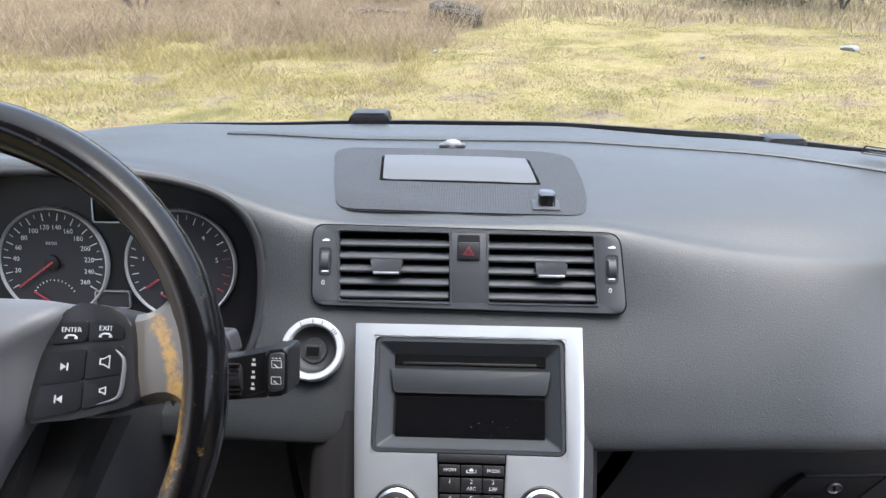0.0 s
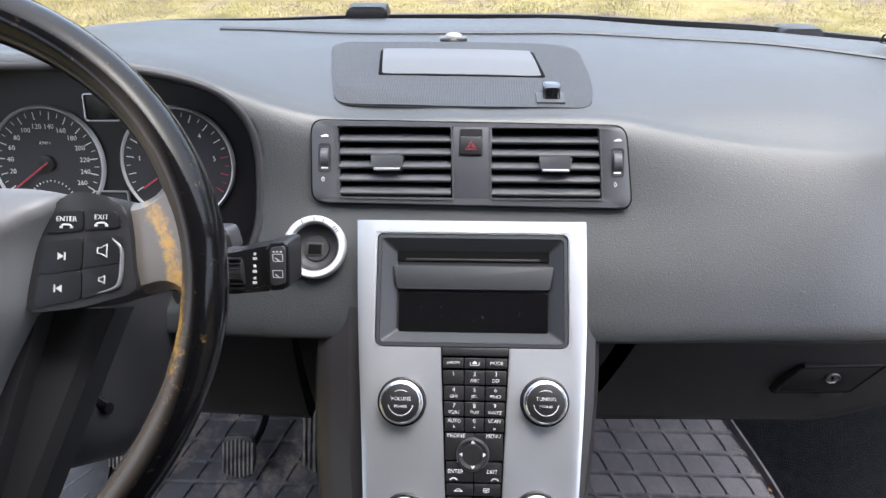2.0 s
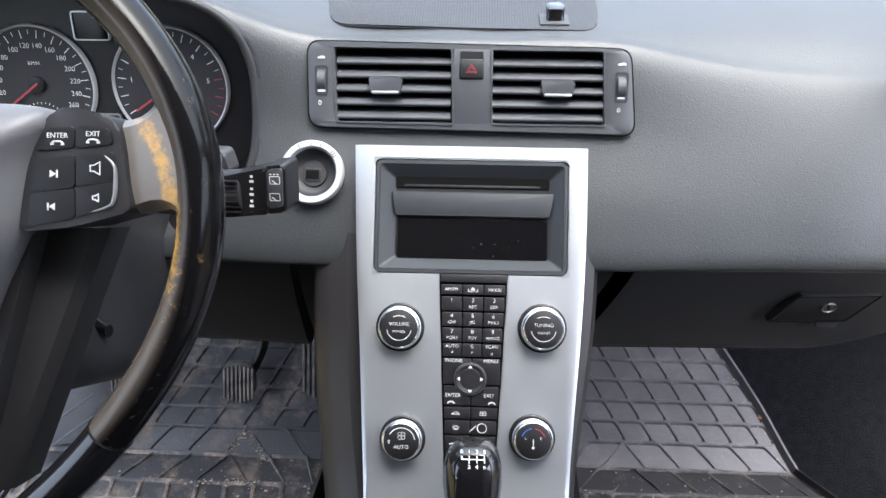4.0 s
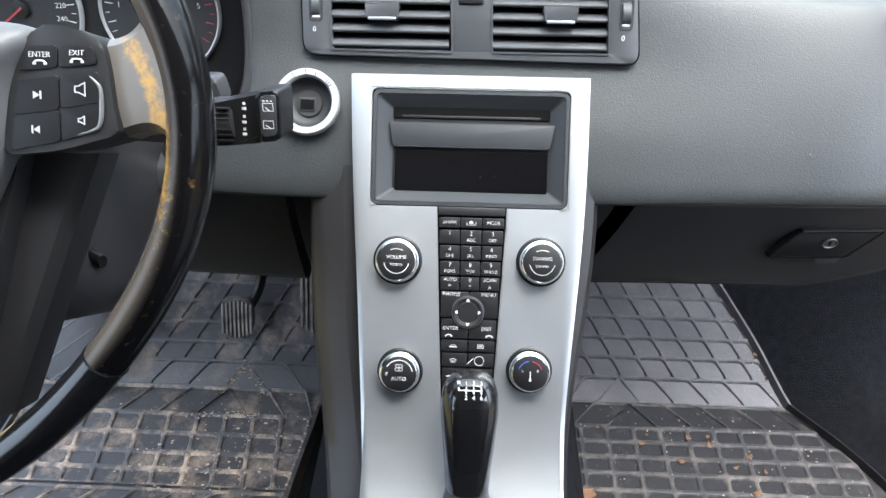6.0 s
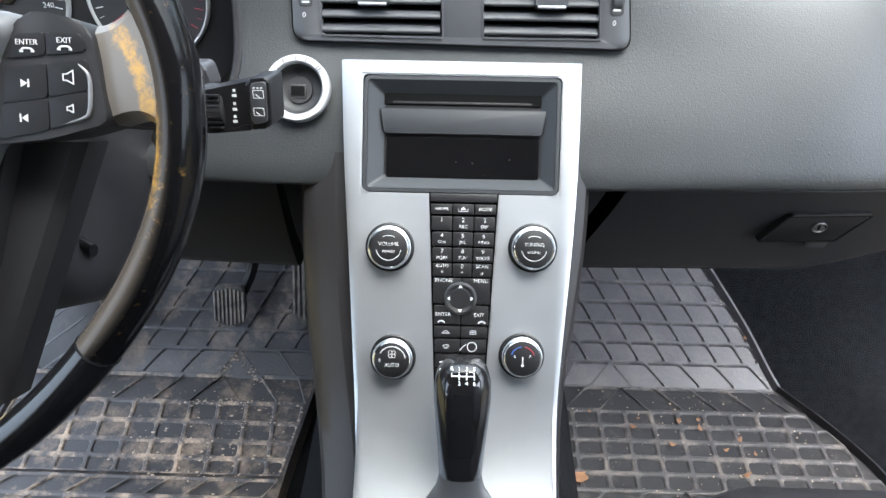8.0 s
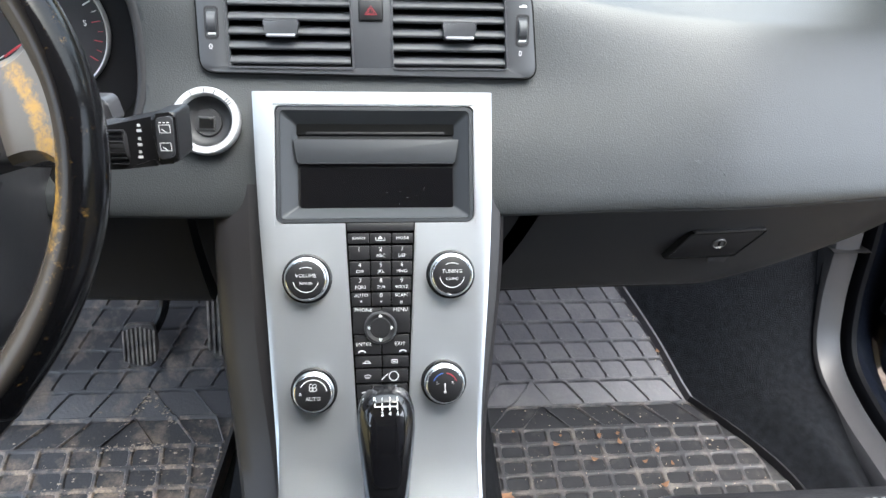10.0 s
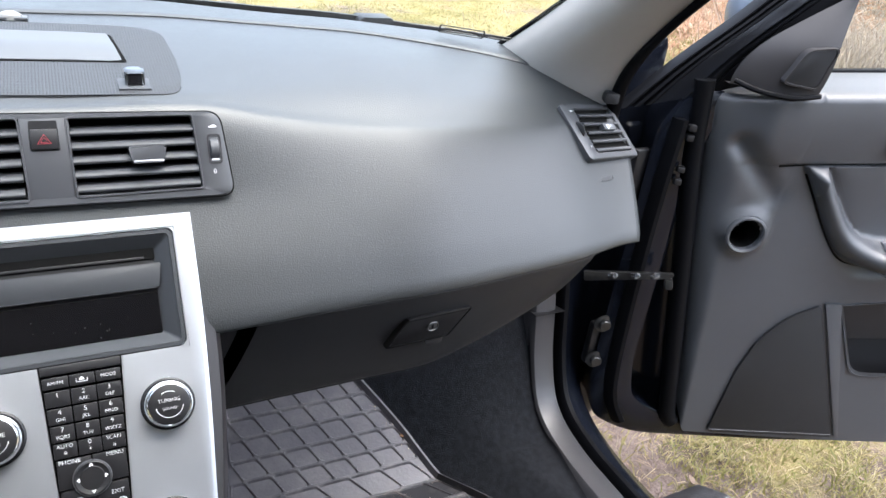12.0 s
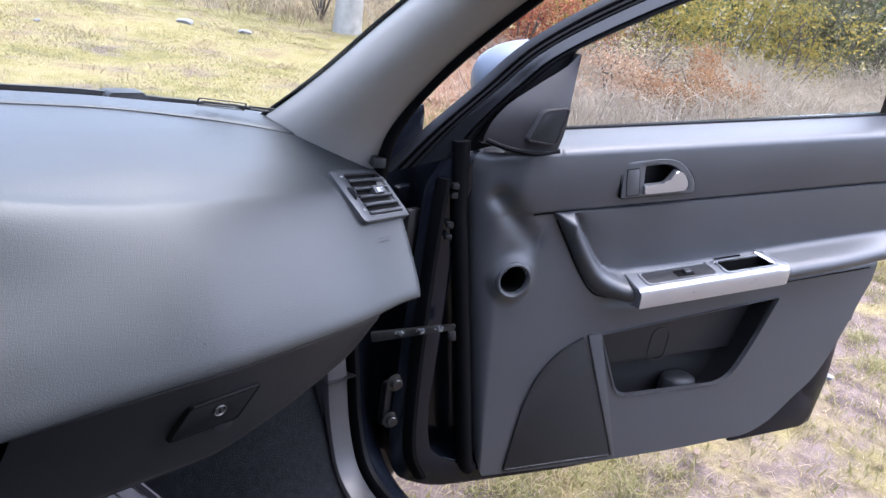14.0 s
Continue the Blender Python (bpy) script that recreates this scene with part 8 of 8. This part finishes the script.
x, y = fan(15000, -40, 40, 6.0, 13, 1.0, 0.10)
keep = patchy(x * 1.7, y * 1.7) > 0.62
x, y = x[keep], y[keep]
blades("dry_tufts", x, y, 0.03 + 0.10 * R.rand(len(x)), 0.005 + 0.006 * R.rand(len(x)), 1.3, M_STRAW, "dry straw tufts in the short grass", "grass")
x, y = fan(52000, -44, 2, 7.4, 22, 0.8, 0.16)
edge = 8.6 + 0.9 * np.sin(x * 1.3) + 0.6 * np.sin(x * 3.1 + 1) + 0.55 * np.maximum(0, x + 3.2)
keep = (y > edge) & (x < 0.2 + 0.5 * np.sin(y))
x, y, edge = x[keep], y[keep], edge[keep]
hh = (0.10 + 0.75 * R.rand(len(x)) * (0.4 + 0.8 * patchy(x, y))) * np.clip(0.35 + (y - edge) * 0.6, 0.35, 1.0)
half = R.rand(len(x)) < 0.68
blades("tall_grass", x[half], y[half], hh[half], 0.005 + 0.007 * R.rand(half.sum()), 2.0, M_STRAW, "tall dry pale grass at the field's edge", "grass")
blades("brown_weeds", x[~half], y[~half], hh[~half] * 1.15, 0.004 + 0.007 * R.rand((~half).sum()), 2.0, M_BROWN, "withered reddish-brown weeds at the field's edge", "weeds")
x, y = fan(20000, -46, -4, 6.6, 11.5, 1.0, 0.13)
keep = patchy(x * 1.3 + 2, y * 1.3) > 0.45
x, y = x[keep], y[keep]
blades("yellow_grass", x, y, 0.06 + 0.26 * R.rand(len(x)) * np.clip((y - 6.2) * 0.35, 0.2, 1.0), 0.005 + 0.006 * R.rand(len(x)), 1.8, M_YGRASS, "wispy yellow-green grass before the weeds", "grass")
x, y = fan(22000, -6, 50, 14, 30, 0.9, 0.25)
blades("tall_grass", x, y, 0.10 + 0.30 * R.rand(len(x)), 0.014 + 0.014 * R.rand(len(x)), 1.2, M_STRAW, "tall dry grass at the far side of the field", "grass")
x, y = fan(52000, 50, 90, 6.0, 16, 0.8, 0.18)
far_az = np.degrees(np.arctan2(x, y))
hh = (0.15 + 0.80 * R.rand(len(x)) * (0.5 + 0.7 * patchy(x, y))) * (1.0 + 0.65 * smooth01(60, 70, far_az))
blades("tall_grass", x, y, hh, 0.005 + 0.007 * R.rand(len(x)), 1.1, M_PALE, "tall dry straw-coloured grass beside the car", "grass")
x, y = fan(16000, 41, 55, 6.2, 15, 0.8, 0.16)
blades("dead_bracken", x, y, 0.05 + 0.30 * R.rand(len(x)) * np.clip((np.hypot(x, y) - 5.5) * 0.3, 0.15, 1.0), 0.010 + 0.014 * R.rand(len(x)), 1.8, M_BRACKEN, "pinkish-orange dead bracken beside the field", "bracken")
x, y = fan(60000, 46, 98, 1.25, 5.8, 0.9, 0.045)
keep = patchy(x * 2.3, y * 2.3) > 0.72
x, y = x[keep], y[keep]
blades("door_turf", x, y, 0.012 + 0.045 * R.rand(len(x)), 0.003 + 0.003 * R.rand(len(x)), 1.4, M_GREEN, "tufts of short grass on trodden earth", "grass")
x, y = fan(9000, 46, 98, 1.3, 5.0, 0.9, 0.03)
blades("grass_tufts", x, y, 0.02 + 0.06 * R.rand(len(x)), 0.003 + 0.003 * R.rand(len(x)), 1.0, M_GREEN, "scattered yellow-green tufts beside the car", "grass")
x, y = fan(24000, 46, 98, 1.25, 6.0, 0.9, 0.07)
cx, cy = fan(420, 46, 98, 1.3, 5.2, 0.8)
keep = patchy(cx * 2.3, cy * 2.3) > 0.45
cx, cy = cx[keep], cy[keep]
tx, ty = np.repeat(cx, 60) + R.randn(len(cx) * 60) * 0.030, np.repeat(cy, 60) + R.randn(len(cy) * 60) * 0.030
blades("tussocks", tx, ty, 0.025 + 0.065 * R.rand(len(tx)), 0.0022 + 0.0022 * R.rand(len(tx)), 1.5, M_TUSSOCK, "small tussocks of fresh and dry grass on bare earth", "grass")
blades("door_straw", x, y, 0.010 + 0.035 * R.rand(len(x)), 0.0022 + 0.0025 * R.rand(len(x)), 2.4, M_STRAW, "dry stalks lying on trodden earth", "grass")
x, y = fan(15000, 40, 90, 4.6, 8.0, 0.9, 0.10)
blades("edge_turf", x, y, 0.03 + 0.10 * R.rand(len(x)), 0.005 + 0.006 * R.rand(len(x)), 1.3, M_TURF, "short grass along the field's edge", "grass")


def crown(bm_pts, size, name, material, parent=None):
    """Small leaves at the points, each a bent diamond."""
    k = len(bm_pts)
    p = np.asarray(bm_pts)
    a = R.randn(k, 3)
    a /= np.linalg.norm(a, axis=1)[:, None]
    b = np.cross(a, R.randn(k, 3))
    b /= np.linalg.norm(b, axis=1)[:, None]
    s = size * (0.6 + 0.8 * R.rand(k))[:, None]
    c = np.cross(a, b)
    v = np.stack([p - a * s, p + b * s * 0.5 + c * s * 0.15, p + a * s, p - b * s * 0.5 + c * s * 0.15], 1)
    i0 = (np.arange(k) * 4).tolist()
    me = bpy.data.meshes.new(name)
    me.from_pydata(v.reshape(-1, 3).tolist(), [], [(i, i + 1, i + 2, i + 3) for i in i0])
    me.materials.append(material)
    ob = new(name, me)
    ob.parent = parent
    return ob


def blob_points(k, c, r, seeds=14):
    """Points in a ragged cluster of clumps."""
    cs = np.array(c) + R.randn(seeds, 3) * np.array(r) * 0.55
    idx = R.randint(0, seeds, k)
    return cs[idx] + R.randn(k, 3) * np.array(r) * 0.26


def stems(name, base, height, k, spread, rad, material, parent):
    bm = bmn()
    tips = []
    for i in range(k):
        a = R.rand() * 2 * np.pi
        s = spread * (0.3 + 0.7 * R.rand())
        tip = Vector((math.cos(a) * s, math.sin(a) * s, height * (0.6 + 0.4 * R.rand())))
        mid = tip * 0.5 + Vector((R.randn() * 0.05, R.randn() * 0.05, height * 0.08))
        tube(bm, curve([(0, 0, -0.05), mid, tip], 4), lambda t, r0=rad: r0 * (1 - 0.75 * t) + 0.002, 5, 1.0, False)
        tips.append(tip)
    return part(name, bm, material, parent), tips


def bush(az, d, h, r, k, leaf, material, label, bark=M_BARKD, nstem=9):
    x, y = d * math.sin(radians(az)), d * math.cos(radians(az))
    z = float(ground_z(x, y))
    th = thing("bush", pose(x, y, z), label, "bush")
    stems("stems", (0, 0, 0), h * 0.95, nstem, r * 0.8, 0.018, bark, th)
    crown(blob_points(k, (0, 0, h * 0.6), (r, r, h * 0.42)), leaf, "foliage", material, th)
    return th


bush(25.5, 18, 1.9, 1.3, 8840, 0.041, M_DARKG, "dark green leafy bush at the field's edge")
bush(19.5, 19, 1.7, 1.2, 7140, 0.041, M_DARKG, "dense dark green bush at the field's edge")
bush(11.0, 22, 1.0, 0.9, 4800, 0.018, M_STRAW, "low brown dried bush at the field's edge")
bush(-7.0, 15.5, 1.0, 1.1, 5200, 0.018, M_TWIG, "bare brownish twiggy bush")
bush(-14.0, 15.0, 1.1, 1.4, 6000, 0.018, M_TWIG, "bare brownish twiggy bush in dry grass")
bush(-24.0, 15.0, 1.2, 1.5, 6000, 0.018, M_TWIG, "bare brownish twiggy bush in dry grass")
bush(36.0, 15.0, 1.2, 1.0, 5600, 0.018, M_TWIG, "brown twiggy bush at the field's edge")
bush(47.0, 12.5, 1.0, 0.9, 5780, 0.031, M_REDL, "reddish autumn shrub in dry grass")
bush(51.0, 12.0, 1.2, 0.8, 5440, 0.031, M_REDL, "low red-leaved autumn shrub in grass")
bush(55.0, 14.0, 2.2, 1.1, 3672, 0.034, M_YELLOW, "yellow-leaved autumn shrub beside the field")
bush(52.0, 15.0, 2.0, 1.0, 3060, 0.034, M_YELLOW, "yellow-leaved autumn shrub beside the field")
bush(61.0, 13.5, 1.9, 1.1, 3672, 0.034, M_YELLOW, "yellow autumn shrub with thin stems")
bush(66.5, 12.5, 1.9, 0.9, 3060, 0.034, M_YELLOW, "bright yellow autumn shrub by the birch")
bush(59.0, 8.6, 0.68, 0.50, 5200, 0.019, M_BRACKEN, "tangle of pale dried bracken")
bush(64.4, 8.4, 0.82, 0.42, 7800, 0.019, M_ORANGE, "heap of rusty dried bracken")
bush(66.6, 8.0, 0.70, 0.30, 5720, 0.019, M_ORANGE, "low heap of rusty dried bracken")
bush(70.5, 12.5, 1.7, 0.75, 3060, 0.034, M_YELLOW, "yellow autumn shrub behind pale dry grass")
bush(60.0, 10.0, 0.9, 0.8, 4400, 0.018, M_TWIG, "tangle of grey brushwood", nstem=22)
bush(75.0, 15.5, 2.8, 1.2, 7140, 0.034, M_OLIVE, "grey-green leafy shrub beside the field")
bush(70.5, 15.0, 2.6, 1.3, 7140, 0.041, M_OLIVE, "grey-green leafy shrub behind dry grass")
bush(80.0, 14.0, 1.8, 1.2, 6400, 0.018, M_TWIG, "greyish bare shrub beside the field")
bush(84.0, 13.0, 2.2, 1.2, 6120, 0.034, M_OLIVE, "grey-green leafy shrub beside the field")


def tree(az, d, h, rad, material, leaf_mat, label, k=8500, lean=0.0):
    x, y = d * math.sin(radians(az)), d * math.cos(radians(az))
    z = float(ground_z(x, y))
    th = thing("tree", pose(x, y, z), label, "tree")
    bm = bmn()
    tube(bm, curve([(0, 0, -0.1), (lean * h * 0.2, 0.02, h * 0.3), (lean * h * 0.6, 0, h * 0.65), (lean * h, 0.05, h)], 6), lambda t: rad * (1 - 0.8 * t), 10, 1.0, False)
    for i in range(12):
        zz = h * (0.35 + 0.6 * R.rand())
        a = R.rand() * 6.28
        L = h * 0.22 * (1.2 - zz / h)
        b0 = Vector((lean * zz, 0, zz))
        tube(bm, curve([b0, b0 + Vector((math.cos(a) * L * 0.5, math.sin(a) * L * 0.5, L * 0.3)), b0 + Vector((math.cos(a) * L, math.sin(a) * L, L * 0.8))], 4), lambda t: rad * 0.3 * (1 - 0.8 * t), 5, 1.0, False)
    part("trunk", bm, material, th)
    crown(blob_points(k, (lean * h * 0.7, 0, h * 0.72), (h * 0.2, h * 0.2, h * 0.26), 26), 0.055, "crown", leaf_mat, th)
    return th


tree(66.8, 16.0, 9.0, 0.16, M_BARK, M_YELLOW, "pale-barked birch with yellow leaves", lean=0.10)
tree(68.2, 17.5, 8.0, 0.10, M_BARK, M_YELLOW, "thin pale birch with yellow leaves", lean=0.05)
# added trunk, widened and greyed to make a pale hazy band
tree(38.0, 13.5, 7.5, 0.27, M_BARKG, M_YELLOW, "stout pale trunk added as a hazy band past the windscreen", 3000)
tree(74.0, 19.0, 9.0, 0.16, M_BARKD, M_DARKG, "dark tree at the wood's edge")
tree(58.0, 20.0, 9.0, 0.16, M_BARKD, M_DARKG, "dark tree at the wood's edge")

# far woods all round
k = 26000
az = np.radians(R.rand(k) * 360)
d = 32 + 14 * R.rand(k)
hh = 7.5 * R.rand(k) ** 0.8 * (0.75 + 0.25 * np.sin(az * 17) * np.cos(az * 7))
pts = np.stack([d * np.sin(az), d * np.cos(az), ground_z(d * np.sin(az), d * np.cos(az)) + hh], 1)
tagged(crown(pts, 0.55, "far_woods", M_DARKG), "dark green woods round the field", "woods", kind="stuff")

# ---- things lying on the field ----
TY = 13.0
tyre = thing("old_tyre", pose(-0.30, TY, float(ground_z(-0.3, TY)) + 0.17, 8, 6, 15), "old black tyre dumped in the grass", "tyre")
bm = bmn()
lathe(bm, [(0.27, -0.10), (0.33, -0.14), (0.42, -0.15), (0.46, -0.10), (0.46, 0.10), (0.42, 0.15), (0.33, 0.14), (0.27, 0.10)], 40, cap=False)
part("carcass", bm, M_TYRE, tyre)
for k in range(32):
    a = 2 * math.pi * k / 32
    bm = bmn()
    box(bm, (0.462 * math.cos(a), 0.462 * math.sin(a), 0), (0.012, 0.05, 0.22), 0, Matrix.Rotation(a, 4, "Z"))
    part("tread_block", bm, M_TYRE, tyre)
log = thing("fallen_branch", pose(-1.6, 13.6, float(ground_z(-1.6, 13.6)) + 0.12, 0, 0, 12), "dark fallen branch beside the tyre", "branch")
bm = bmn()
tube(bm, curve([(-0.7, 0, 0), (-0.1, 0.05, 0.08), (0.6, -0.03, 0.02), (1.1, 0.02, 0.16)], 6), lambda t: 0.07 * (1 - 0.6 * t), 8)
part("wood", bm, M_BARKD, log)
for az, d, s in ((26.4, 11.2, 0.11), (30.6, 11.0, 0.09), (-2.9, 9.3, 0.03), (70.0, 3.2, 0.022), (79.0, 2.9, 0.026), (17.0, 9.6, 0.035)):
    x, y = d * math.sin(radians(az)), d * math.cos(radians(az))
    th = thing("litter", pose(x, y, float(ground_z(x, y)) + 0.02, 0, 0, az * 7), "crumpled pale scrap of litter in the grass", "litter", "litter scraps")
    bm = bmn()
    bmesh.ops.create_icosphere(bm, subdivisions=2, radius=s)
    for v in bm.verts:
        v.co *= 1 + 0.5 * noise.noise(v.co * (5 / s * 0.2) + Vector((az, 0, 0)))
        v.co.z *= 0.45
    part("scrap", bm, M_LITTER, th)
leafr = random.Random(3)
lf = None
for k in range(46):
    a, d = radians(leafr.uniform(55, 88)), leafr.uniform(1.4, 3.6)
    x, y = d * math.sin(a), d * math.cos(a)
    m = pose(x, y, float(ground_z(x, y)) + 0.012, leafr.uniform(-25, 25), leafr.uniform(-25, 25), leafr.uniform(0, 360))
    if lf is None:
        bm = bmn()
        prism(bm, [(0.014 * math.cos(q) * (1 + 0.25 * math.sin(4 * q)), 0.009 * math.sin(q)) for q in np.linspace(0, 6.0, 14)], 0, 0.0015)
        for v in bm.verts:
            v.co.z += 12 * v.co.x ** 2
        lf = part("fallen_leaf", bm, mat("pale_brown_leaf", (0.12, 0.08, 0.055), 0.8, var=(40, 0.4)), None, "pale brown fallen leaf on trodden earth", category="leaf")
        tagged(lf, group="fallen leaves")
        lf.matrix_world = m
    else:
        copy_thing(lf, m)
